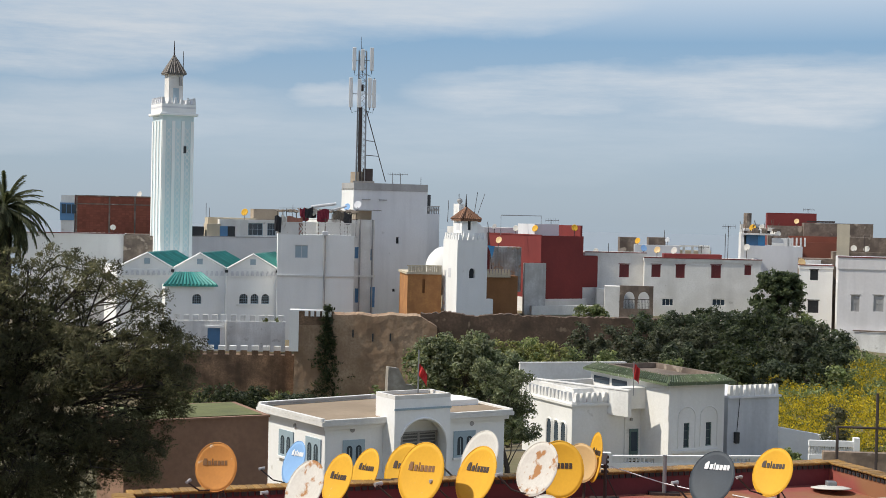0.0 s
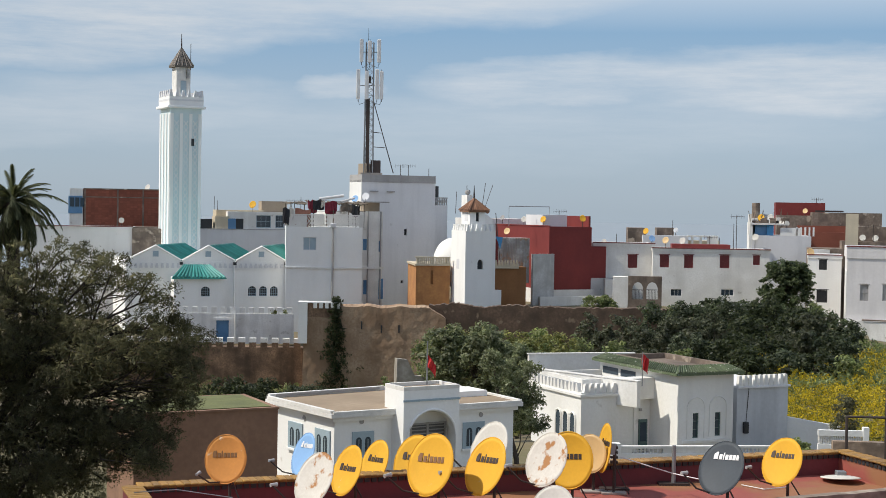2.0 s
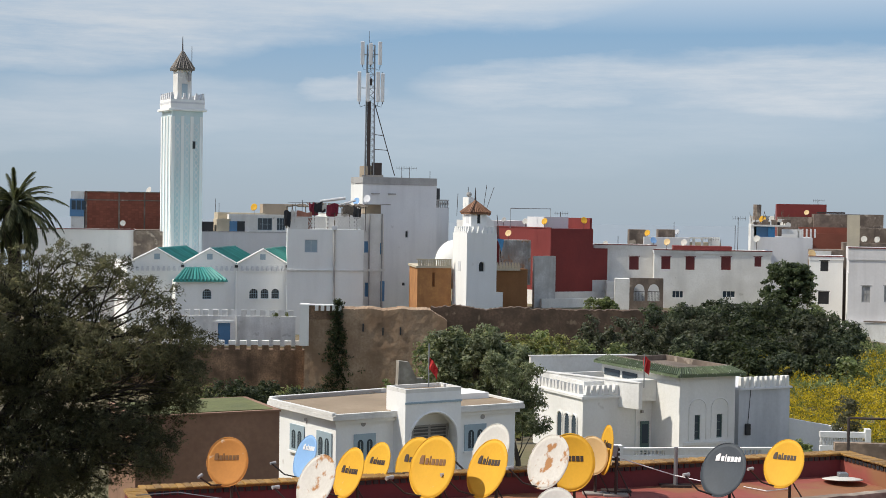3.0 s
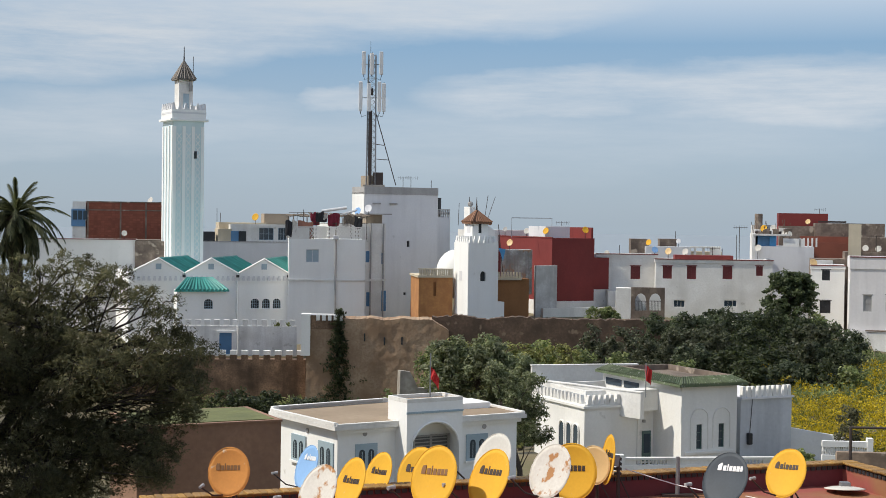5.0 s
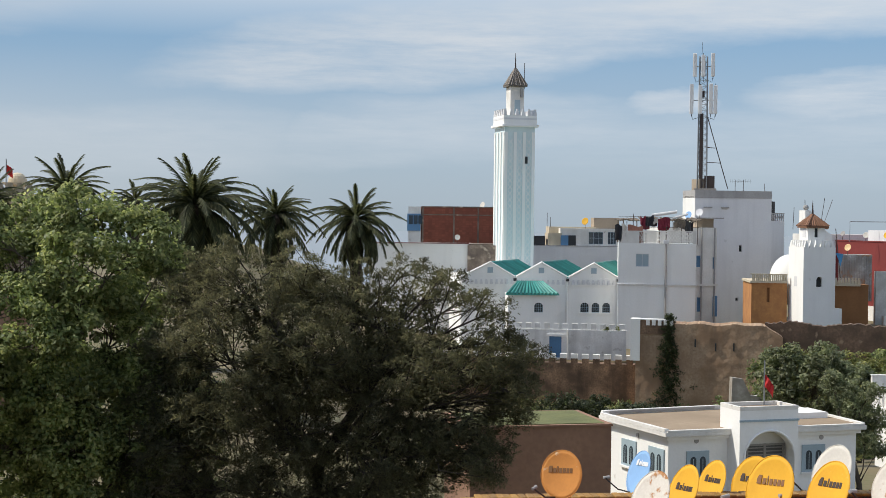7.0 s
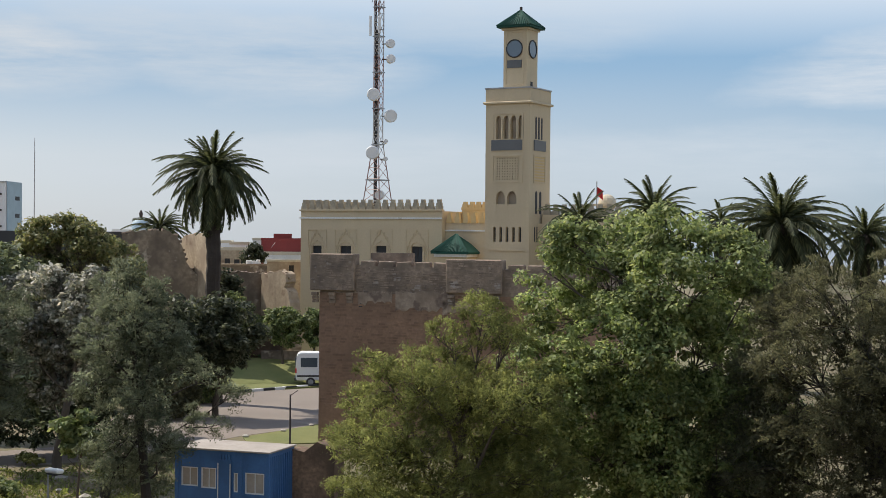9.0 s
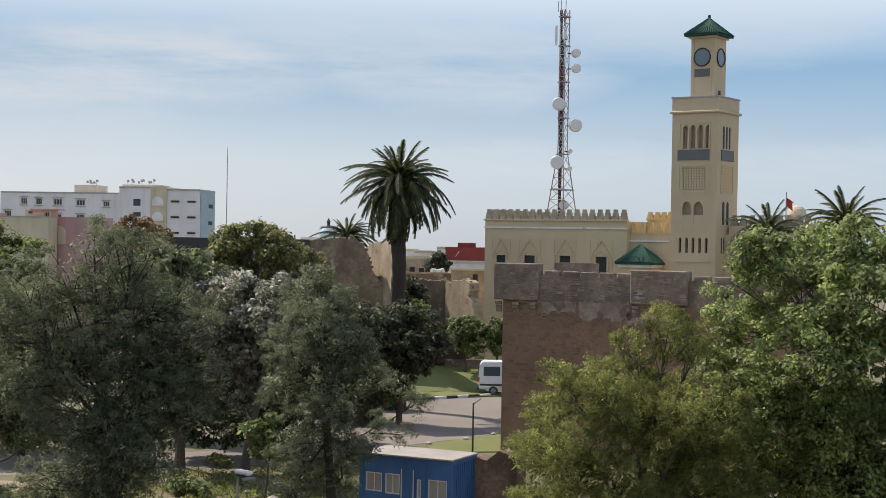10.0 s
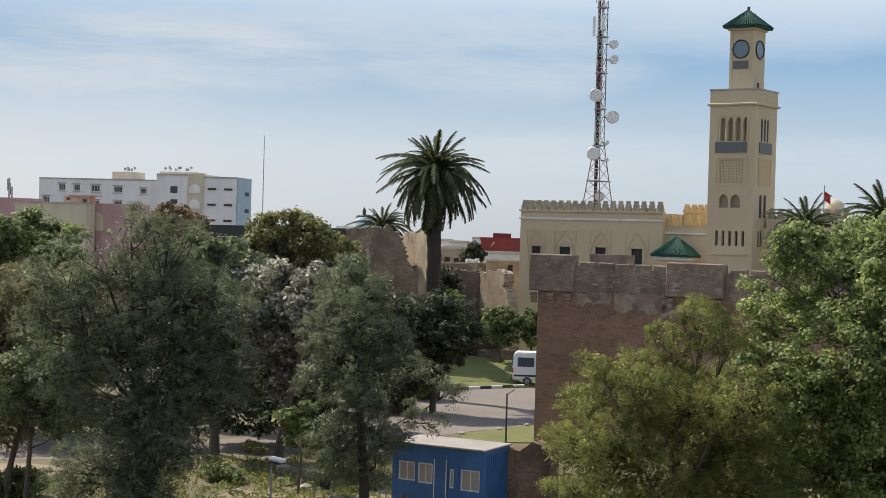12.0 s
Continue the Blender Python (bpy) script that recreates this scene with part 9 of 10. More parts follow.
SLOPE_LEAF = {"S": LEAF_SLOPE, "D": LEAF_SHADE, "M": LEAF_MID, "O": LEAF_OLIVE, "P": LEAF_OLIVE, "G": LEAF_SAGE, "B": LEAF_BRIGHT}
for i, (x, y, zt, w, k) in enumerate(SLOPE):
    g = ground_height(x, y)
    h = max(1.5, zt - g)
    tree("shrub", {"S": "dark unclipped shrub on the slope below the old wall", "D": "dark feathery shrub on the slope below the old wall", "M": "green leafy shrub on the slope below the old wall", "O": "yellow-green shrub on the weedy slope", "P": "pale green shrub on the weedy slope", "G": "grey-green shrub on the slope below the old wall", "B": "bright green shrub on the weedy slope"}[k], "shrub", x, y, g,
         [(0, 0, h * 0.5, w * 0.6, w * 0.5, h * 0.5), (rngs.uniform(-0.4, 0.4) * w, 0, h * 0.72, w * 0.4, w * 0.35, h * 0.28), (rngs.uniform(-0.5, 0.5) * w, -0.3, h * 0.4, w * 0.45, w * 0.4, h * 0.35)],
         SLOPE_LEAF[k], 0.44, 30, 0.13, False, 0.55, 0.1, 0.14, 100 + i, group="shrubs on the slope", fill=0.5, twigs=0.15)


# ---- terrace with satellite dishes ----
def terrace():
    r = thing("terrace_house", "house with a red-painted roof terrace and ochre tiled parapet", "house", -5.43, 26.84, 0, 20.07)
    L, F, T = 15.25, 5.8, 6.25
    part("wall", box(-0.25, L + 0.25, -14, 0.25, 0, F - 0.004), PINK_WALL, r)
    part("floor", box(0, L, -13.8, 0, F, F + 0.02), TERRACE_RED, r, "worn red terrace floor")
    # far and left parapets: shade put into a darker copy of the red
    part("parapet", box(-0.25, L + 0.25, 0, 0.25, F, T), TERRACE_RED_SHADED, r, "red parapet wall, darkened for shade")
    part("parapet", box(L, L + 0.25, -13.8, -0.004, F, T), TERRACE_RED, r)
    part("parapet", box(-0.25, 0, -13.8, -0.004, F, T), TERRACE_RED_SHADED, r)
    tile = mesh_of("coping_tile", box(0.004, 0.136, -0.07, 0.32, 0, 0.045, 0.012), COPING)
    # black blocks under the coping stand in for its shaded gaps
    gap = mesh_of("vent_block", box(0.02, 0.12, -0.03, 0.015, -0.1, -0.02), BLACK)
    n = int(L / 0.14)
    for i in range(n + 1):
        piece("coping_tile", tile, r, pose(i * 0.14 - 0.02, -0.02, T + 0.03 + random.uniform(-0.006, 0.006), 0, 0, random.uniform(-2, 2)))
        piece("vent_block", gap, r, Matrix.Translation((i * 0.14 - 0.02, 0, T + 0.02)))
    for i in range(60):
        piece("coping_tile", tile, r, pose(L - 0.02, -i * 0.14, T + 0.03 + random.uniform(-0.006, 0.006), 0, 0, -90) @ Matrix.Rotation(math.pi, 4, "Z") @ Matrix.Translation((0, -0.28, 0)))
        piece("vent_block", gap, r, pose(L + 0.01, -i * 0.14, T + 0.02, 0, 0, -90))
        piece("coping_tile", tile, r, pose(-0.25, -i * 0.14 - 0.02, T + 0.03 + random.uniform(-0.006, 0.006), 0, 0, -90) @ Matrix.Translation((0, 0.0, 0)))
    part("coping_bed", box(-0.28, L + 0.28, -0.02, 0.28, T + 0.0, T + 0.028), COPING, r)
    part("coping_bed", box(-0.28, 0.02, -13.8, -0.03, T + 0.0, T + 0.028), WHITE_OLD, r)
    # worn low kerb on the near side
    k = thing("terrace_kerb", "crumbling whitewashed kerb across the terrace", "kerb", 5.65, 26.74, 5.8, 25.61)
    n = 26
    W = 3.46 + 3
    bm = bmesh.new()
    pts = [(-3 + (W + 3) * i / n, 0.44 + 0.03 * noise.noise(Vector((i * 0.7, 3, 0)))) for i in range(n + 1)]
    add_prism(bm, [(-3, 0.0), (W, 0.0)] + pts[::-1], -0.22, 0)
    part("kerb", bm, STAIN_BROWN, k)


terrace()


def dish_mesh(kind, depth=0.06):
    """An offset bowl of width 1 that faces -y, with a thin wall."""
    bm = bmesh.new()
    rings, seg = 7, 36
    front = [[bm.verts.new((0.5 * k / rings * math.cos(2 * math.pi * i / seg), -depth * (k / rings) ** 2 + depth * 0.35, 0.54 * k / rings * math.sin(2 * math.pi * i / seg))) for i in range(seg)] for k in range(1, rings + 1)]
    c = bm.verts.new((0, depth * 0.35, 0))
    for i in range(seg):
        bm.faces.new((c, front[0][i], front[0][(i + 1) % seg]))
    for a, b in zip(front, front[1:]):
        for i in range(seg):
            bm.faces.new((a[i], b[i], b[(i + 1) % seg], a[(i + 1) % seg]))
    g = bmesh.ops.extrude_face_region(bm, geom=bm.faces[:])
    for v in g["geom"]:
        if isinstance(v, bmesh.types.BMVert):
            v.co.y += 0.018
    bmesh.ops.recalc_face_normals(bm, faces=bm.faces)
    for f in bm.faces:
        f.smooth = True
    return bm


def satellite_dish(label, x, y, z, width, left, up, mat, mark=None, mark_z=0.1, floor=5.82, cut=1.0, arm_len=0.66, lean=-9.0, group="satellite dishes on the terrace"):
    """left, up: degrees by which the bowl is turned and tilted; mark: the colour of its maker's mark, drawn as plain bars."""
    d = width * 0.95
    r = thing("satellite_dish", label, "satellite dish", x, y, floor, 0, group)
    m = pose(0, 0, z - floor, 0, 0, -left - 5) @ pose(0, 0, 0, -up, lean + 5, 0)
    bowl = part("reflector", dish_mesh(""), mat, r)
    bowl.matrix_basis = m @ Matrix.Scale(d, 4)
    pts = [(0.5 * math.cos(2 * math.pi * i / 36), -0.035, 0.54 * math.sin(2 * math.pi * i / 36)) for i in range(37)]
    part("rim", tube(pts, 0.011, 5), mat, bowl)
    if mark:
        u = -0.33 * cut
        for i, w in enumerate((0.095, 0.07, 0.028, 0.07, 0.07, 0.07, 0.06)):
            h = 0.15 if i in (0, 2) else 0.105
            uc, zc = u + w / 2, mark_z + h / 2
            yy = 0.021 - 0.06 * ((uc / 0.5) ** 2 + (zc / 0.54) ** 2)
            part("mark_bar", box(u, u + w, yy - 0.008, yy - 0.002, mark_z, mark_z + h), mark, bowl)
            u += w + 0.02
    part("bracket", box(-0.09, 0.09, 0.055, 0.2, -0.12, 0.12, 0.01), STEEL, bowl)
    part("arm", tube([(-0.1, 0.04, -0.5), (-0.25, -0.3, -0.52), (-0.36, -arm_len, -0.36)], 0.018, 6), DARK_STEEL, bowl)
    part("feed_horn", tube([(-0.37, -arm_len - 0.03, -0.37), (-0.36, -arm_len + 0.02, -0.34), (-0.35, -arm_len + 0.1, -0.31)], [0.036, 0.03, 0.042], 8), GREY_WALL, bowl)
    back = m @ Vector((0, 0.2 * d, 0))
    mast = part("mast", tube([(back.x, back.y, 0), (back.x, back.y, back.z + 0.05)], 0.03, 8), DARK_STEEL, r)
    part("strut", tube([(back.x, back.y, back.z * 0.7), (back.x + 0.3, back.y - 0.1, 0.02)], 0.015, 5), DARK_STEEL, r)
    part("base_plate", box(back.x - 0.25, back.x + 0.25, back.y - 0.12, back.y + 0.12, 0, 0.05, 0.01), CONCRETE, r)
    return r


satellite_dish("faded orange satellite dish with bird streaks", -3.81, 26.73, 6.85, 0.87, 12, 12, DISH_ORANGE, INK_PALE, 0.04)
satellite_dish("pale blue satellite dish turned aside", -2.62, 29.38, 6.5, 0.88, 52, 20, DISH_BLUE, INK_WHITE, 0.18, cut=0.8)
satellite_dish("white satellite dish with rust along its top", -2.07, 25.42, 6.74, 0.97, 40, 26, DISH_RUST)
satellite_dish("yellow satellite dish with dark maker's mark", -1.59, 26.95, 6.63, 0.94, 49, 22, DISH_YELLOW, INK, 0.0)
satellite_dish("small yellow satellite dish with dark maker's mark", -1.17, 28.98, 6.41, 0.95, 50, 22, DISH_YELLOW, INK, 0.05)
satellite_dish("yellow satellite dish half hidden by another", -0.40, 29.5, 6.37, 1.08, 36, 20, DISH_YELLOW, INK, 0.04)
satellite_dish("large yellow satellite dish with worn maker's mark", -0.05, 27.0, 6.75, 1.15, 37, 20, DISH_YELLOW, INK_PALE, 0.05)
satellite_dish("plain white satellite dish behind a yellow one", 1.12, 29.48, 6.67, 1.1, 46, 24, DISH_WHITE)
satellite_dish("tall yellow satellite dish with bold dark mark", 0.97, 26.98, 6.74, 1.1, 47, 24, DISH_YELLOW, INK, 0.08)
satellite_dish("white satellite dish blotched with rust", 2.05, 26.42, 6.98, 1.0, 42, 24, DISH_RUST)
satellite_dish("yellow satellite dish behind the rusty one", 2.62, 28.38, 6.65, 1.08, 22, 8, DISH_YELLOW, INK, 0.02)
satellite_dish("cream satellite dish turned aside", 3.14, 29.33, 6.63, 0.76, 28, 6, DISH_CREAM)
satellite_dish("yellow satellite dish seen almost edge on", 3.44, 29.3, 6.75, 0.97, 76, 8, DISH_YELLOW, INK, 0.05)
satellite_dish("dark grey satellite dish with a white mark", 5.33, 26.98, 6.78, 1.02, 42, 26, DISH_GREY, INK_WHITE, 0.18, cut=0.75)
satellite_dish("yellow satellite dish by the parapet corner", 6.86, 28.69, 6.62, 0.97, 45, 24, DISH_YELLOW, INK, 0.1)
satellite_dish("white satellite dish set low on the terrace", 2.0, 24.42, 6.49, 0.8, 20, 26, DISH_WHITE)
p = thing("dish_lying", "white satellite dish lying face down on the terrace", "satellite dish", 8.68, 31.11, 5.85, 0)
b = part("reflector", dish_mesh(""), DISH_WHITE, p)
b.matrix_basis = pose(0, 0, 0.08, 84, 0, 0) @ Matrix.Scale(0.85, 4)
part("bracket", box(-0.1, 0.1, -0.1, 0.1, 0.08, 0.2, 0.01), STEEL, p)
p = thing("post", "thin grey metal post standing on the terrace", "post", 5.0, 30.42, 5.82)
part("pole", tube([(0, 0, 0), (0, 0, 0.83)], [0.045, 0.04], 8), STEEL, p)
part("foot", box(-0.32, 0.32, -0.12, 0.12, 0, 0.05), DARK_STEEL, p)
p = thing("post", "rusty iron post with clamps on the terrace", "post", 3.68, 29.75, 5.82)
part("pole", tube([(0, 0, 0), (0, 0, 0.95)], 0.035, 8), DARK_STEEL, p)
for k in range(4):
    part("clamp", box(-0.09, 0.06, -0.05, 0.05, 0.55 + k * 0.1, 0.6 + k * 0.1), DARK_STEEL, p)
part("foot", box(-0.3, 0.3, -0.12, 0.12, 0, 0.05), DARK_STEEL, p)


def cable(label, pts, r=0.012, mat=None):
    p = thing("cable", label, "cable", *pts[0])
    part("wire", tube([tuple(Vector(q) - Vector(pts[0])) for q in pts], r, 5), mat or PLASTIC_WHITE, p)


cable("white aerial cable sagging along the terrace", [(3.72, 29.26, 6.59), (4.34, 29.18, 6.41), (4.83, 29.41, 6.24), (5.15, 28.34, 6.33)])
cable("white aerial cable lying across the terrace", [(6.42, 30.39, 5.85), (6.79, 29.94, 5.85), (7.32, 30.23, 5.85)])
cable("grey washing wire across the parapet", [(-5.23, 25.47, 6.46), (-4.61, 26.1, 6.4), (-3.62, 26.25, 6.24)], 0.01, STEEL)

# ---- garden walls beside the villa ----
r = thing("garden_wall", "low white garden wall beside the flower field", "wall", 17.32, 71.95, 0, -8, kind="structure")
bm = add_prism(bmesh.new(), [(0, -0.5), (2.62, -0.5), (2.62, 1.15), (0, 1.54)], 0, 0.25)
part("wall", bm, WHITE, r)
r = thing("balustrade", "white garden balustrade with small openings", "balustrade", 16.79, 63.83, 0, -4)
L = 2.18
zt = 2.1
part("rail", box(0, L, 0, 0.2, zt - 0.25, zt), WHITE, r)
part("base", box(0, L, 0.004, 0.2, -0.5, zt - 0.62), WHITE, r)
for i in range(22):
    u = L * (i + 0.5) / 22
    part("baluster", tube([(u, 0.1, zt - 0.62), (u, 0.1, zt - 0.45), (u, 0.1, zt - 0.25)], [0.03, 0.06, 0.03], 6), WHITE_OLD, r)
part("end_pier", box(L - 0.25, L, -0.05, 0.3, -0.5, zt + 0.15), WHITE, r)
r = thing("forecourt_wall", "low white forecourt wall with baluster panels before the villa", "wall", 7.44, 59.54, 0, 6, kind="structure")
L = 7.15
zt = 1.93
part("wall", box(0, L, 0, 0.25, -0.3, zt - 0.3), WHITE, r)
part("rail", box(0, L, 0, 0.25, zt - 0.1, zt), WHITE_OLD, r)
for i in range(44):
    u = L * (i + 0.5) / 44
    if 3 < i < 12 or 30 < i < 37:
        part("baluster", tube([(u, 0.12, zt - 0.3), (u, 0.12, zt - 0.2), (u, 0.12, zt - 0.1)], [0.03, 0.05, 0.03], 6), WHITE_OLD, r)
    else:
        part("panel", box(L * i / 44, L * (i + 1) / 44, 0.03, 0.22, zt - 0.3, zt - 0.1), WHITE_OLD, r)
part("pier", box(-0.2, 0.15, -0.1, 0.3, -0.3, zt + 0.12), WHITE, r)
r = thing("gate_frame", "dark iron gate posts with a cross bar", "gate", 14.13, 50.04, 0, -6)
zt = 4.61
part("post", tube([(0, 0, 0), (0, 0, zt)], 0.05, 6), DARK_STEEL, r)
part("post", tube([(1.32, 0, 0), (1.32, 0, zt + 1.2)], 0.05, 6), DARK_STEEL, r)
part("bar", tube([(0, 0, zt), (2.33, 0, zt)], 0.045, 6), DARK_STEEL, r)
r = thing("low_wall", "weathered grey yard wall beside the gate", "wall", 14.13, 50.04, 0, -6, kind="structure")
part("wall", box(-0.4, 3.07, 0.3, 0.6, 0, 3.7), RAMPART_STONE, r)


# ---- field of yellow flowers, as many small clumps ----
def scatter(name, label, category, mat, n, x0, x1, y0, y1, keep, per, size, rad, zadd, seed, ratio=0.5):
    rng = np.random.default_rng(seed)
    c = []
    while len(c) < n:
        x, y = x0 + (x1 - x0) * rng.random(), y0 + (y1 - y0) * rng.random()
        if keep(x, y):
            c.append((x, y, ground_height(x, y) + zadd * rng.random()))
    ob = new(name, leaves_mesh(name, c, rad, per, size, mat, ratio, -0.6, rng, 0.7))
    return tagged(ob, label, category, kind="stuff")


scatter("flower_field", "dense field of yellow wild flowers and stalks", "flowers", LEAF_YELLOW, 6500, 17, 46, 74, 124, lambda x, y: math.atan2(x, y) > 0.215, 18, 0.075, 0.5, 0.9, 3, 0.7)
scatter("field_grass", "rough green weeds among the yellow flowers", "weeds", GRASS, 1500, 17, 46, 74, 128, lambda x, y: math.atan2(x, y) > 0.20, 12, 0.2, 0.6, 0.5, 4, 0.25)
scatter("slope_weeds", "tangled weeds and creepers on the slope below the wall", "weeds", LEAF_MID, 2600, -26, 40, 96, 143, lambda x, y: 98 < math.hypot(x, y) < 142 and x > -24, 22, 0.16, 0.75, 0.9, 7, 0.5)
scatter("rough_grass", "rough grass and weeds by the container yard", "grass", GRASS, 1500, -58, -38, 30, 52, lambda x, y: 54 < math.hypot(x, y) < 73 and math.atan2(-x, y) < 1.12, 14, 0.14, 0.35, 0.15, 5, 0.25)
tree("tree", "leafy green garden tree beside the pavilion", "tree", 3.6, 64.0, 0,
     [(-0.1, 0, 3.9, 0.9), (0.6, 0.2, 3.2, 0.75), (-0.5, 0, 3.0, 0.7), (0.2, -0.2, 2.5, 0.8), (-0.7, 0.1, 4.6, 0.5), (0.5, 0, 4.6, 0.45), (-1.2, 0.2, 4.8, 0.55), (0.9, 0, 2.2, 0.5)], LEAF_PALE, 0.24, 34, 0.07, False, 0.36, 0.3, 0.12, 41, gaps=0.24, twigs=0.5)
tree("tree", "pale leafy tree behind the pavilion roof", "tree", 2.19, 79.97, -1,
     [(0, 0, 4.0, 2.2, 1.6, 2.0), (1.6, 0, 3.6, 1.8, 1.5, 1.8), (-1.6, 0, 4.4, 1.4, 1.2, 1.6)], LEAF_PALE, 0.34, 40, 0.12, False, 0.4, 0.2, 0.14, 42, gaps=0.15)
tree("shrub", "round green bush behind the garden wall", "shrub", 14.77, 60.21, 0, [(0, 0, 1.2, 0.9, 0.8, 1.1), (0.5, 0, 1.4, 0.6, 0.6, 0.7)], LEAF_BRIGHT, 0.24, 34, 0.085, False, 0.5, 0.0, 0.06, 43)
tree("shrub", "dark clipped cypress bush by the garden wall", "shrub", 19.32, 69.36, 0, [(0, 0, 1.7, 0.6, 0.6, 1.5)], LEAF_DARK, 0.24, 34, 0.085, False, 0.4, 0.0, 0.06, 44)
r = thing("ruin", "pale broken stone wall among the shrubs", "ruin", -2.89, 103.96, -3.5, 20)
part("wall", add_prism(bmesh.new(), [(0, -1), (3.6, -1), (3.5, 3.2), (2.4, 3.5), (2.2, 3.0), (1.5, 3.0), (0.9, 4.2), (0.15, 4.3)], 0, 0.6), PALE_STONE, r)
part("pillar", box(3.7, 4.5, -0.2, 0.5, -1, 2.3, 0.05), PALE_STONE, r)


# ---- square, lawn, road ----
def sheet(name, label, category, mat, pts, z0=-0.2, z1=0.012):
    bm = bmesh.new()
    top = [bm.verts.new((x, y, z1)) for x, y in pts]
    low = [bm.verts.new((x, y, z0)) for x, y in pts]
    f = bm.faces.new(top)
    f.normal_update()
    if f.normal.z < 0:
        f.normal_flip()
    for i in range(len(pts)):
        j = (i + 1) % len(pts)
        bm.faces.new((top[i], top[j], low[j], low[i]))
    return tagged(part(name, bm, mat), label, category, kind="structure")


sheet("road", "sunlit worn asphalt of the square and its road", "road", ASPHALT, [(-67.19, 30.17), (-73.05, 32.8), (-63.55, 46.48), (-61.57, 52.21), (-69.03, 62.27), (-74.88, 72.95), (-70.21, 83.64), (-61.59, 96.17), (-49.8, 77.78), (-56.57, 67.4), (-57.11, 61.05), (-56.26, 50.75), (-57.72, 46.73), (-59.31, 42.37)])
sheet("pavement", "pale trodden earth path by the road", "path", DUST, [(-63.06, 29.86), (-65.65, 31.08), (-61.54, 36.27), (-60.02, 37.15), (-58.05, 35.64), (-58.97, 33.08)], z1=0.02)
sheet("pavement", "dusty yard in front of the container", "path", DUST, [(-49.17, 36.47), (-50.3, 39.71), (-46.14, 42.53), (-46.64, 46.43), (-38.89, 38.74), (-43.95, 32.36)], z1=0.02)
sheet("lawn", "sunlit mown lawn beside the square", "lawn", LAWN, [(-83.31, 72.84), (-93.57, 87.02), (-97.26, 102.33), (-93.11, 114.42), (-69.99, 86.03), (-72.83, 77.84), (-76.13, 68.67)], z1=0.10)
bank = thing("lawn", "sunlit mown grass bank rising from the kerb", "lawn", -77.17, 79.21, 0, kind="structure")
bm = bmesh.new()
side = Vector((4.710, 6.940, 0))
for i in range(25):
    for k in range(9):
        rise = (k / 8) ** 0.8
        p = Vector((-4.770, 4.840, 0)) * (k / 8) + side * (i / 24) + Vector((0, 0, 0.11 + 1.39 * rise + 0.05 * noise.noise(Vector((i * 0.4, k * 0.5, 3)))))
        bm.verts.new(p)
bm.verts.ensure_lookup_table()
for i in range(24):
    for k in range(8):
        bm.faces.new([bm.verts[a] for a in (i * 9 + k, i * 9 + 9 + k, i * 9 + 10 + k, i * 9 + 1 + k)])
part("turf", bm, LAWN, bank)
sheet("lawn", "strip of lawn at the foot of the tower", "lawn", LAWN, [(-56.48, 60.37), (-56.9, 67.8), (-51.69, 61.6), (-54.18, 58.37)], z1=0.06)
ka, kb = Vector((-72.69, 77.39, 0)), Vector((-70.51, 86.67, 0))
kt = math.degrees(math.atan2(kb.y - ka.y, kb.x - ka.x))
kl = (kb - ka).length
r = thing("kerb", "black and white painted kerb stones along the lawn", "kerb", ka.x, ka.y, 0, kt, kind="structure")
kw, kk = [mesh_of("kerb_stone", box(0.01, 0.99, -0.12, 0.12, -0.1, 0.2, 0.03), m) for m in (WHITE_OLD, BLACK)]
for i in range(int(kl)):
    piece("kerb_stone", kw if i % 2 else kk, r, Matrix.Translation((i * 1.0, 0, 0)))
r = thing("boundary_wall", "low tan boundary wall behind the grass bank", "wall", -79.48, 87.06, 0, 43, kind="structure")
part("wall", box(0, 4.09, 0, 0.3, 0, 2.06, 0.03), STAIN_BROWN, r)
# the shade on this wall is put into its dark rubble colour
r = thing("boundary_wall", "rubble wall behind the shrubs, shade in its dark colour", "wall", -82.20, 85.61, 0, 45, kind="structure")
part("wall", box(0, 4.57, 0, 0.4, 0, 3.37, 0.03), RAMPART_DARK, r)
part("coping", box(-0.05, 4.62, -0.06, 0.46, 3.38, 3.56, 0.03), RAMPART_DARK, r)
for x, y, s in ((-56.4, 60.48, 0.5), (-56.36, 63.6, 0.45), (-56.65, 66.46, 0.4), (-87.75, 99.37, 0.5)):
    bm = bmesh.new()
    bmesh.ops.create_icosphere(bm, subdivisions=2, radius=s * 0.42)
    for v in bm.verts:
        v.co *= 1 + 0.25 * noise.noise(v.co * 3 + Vector((x, y, 0)))
        v.co.z = v.co.z * 0.5 + s * 0.12
    k = part("rock", bm, PALE_STONE)
    k.location = (x, y, 0.05)
    tagged(k, "pale painted boundary stone on the grass", "stone", "painted stones by the square")
rr = random.Random(3)
for i in range(26):
    x, y = rr.uniform(-58, -42), rr.uniform(34, 48)
    if not (58 < math.hypot(x, y) < 70 and math.atan2(-x, y) < 1.06):
        continue
    bm = bmesh.new()
    s = rr.uniform(0.15, 0.4)
    bmesh.ops.create_icosphere(bm, subdivisions=1, radius=s)
    for v in bm.verts:
        v.co *= 1 + 0.3 * noise.noise(v.co * 5 + Vector((x, y, 0)))
        v.co.z *= 0.6
    k = part("rock", bm, PALE_STONE)
    k.location = (x, y, s * 0.2)
    tagged(k, "loose pale rubble stone in the grass", "stone", "rubble in the yard")


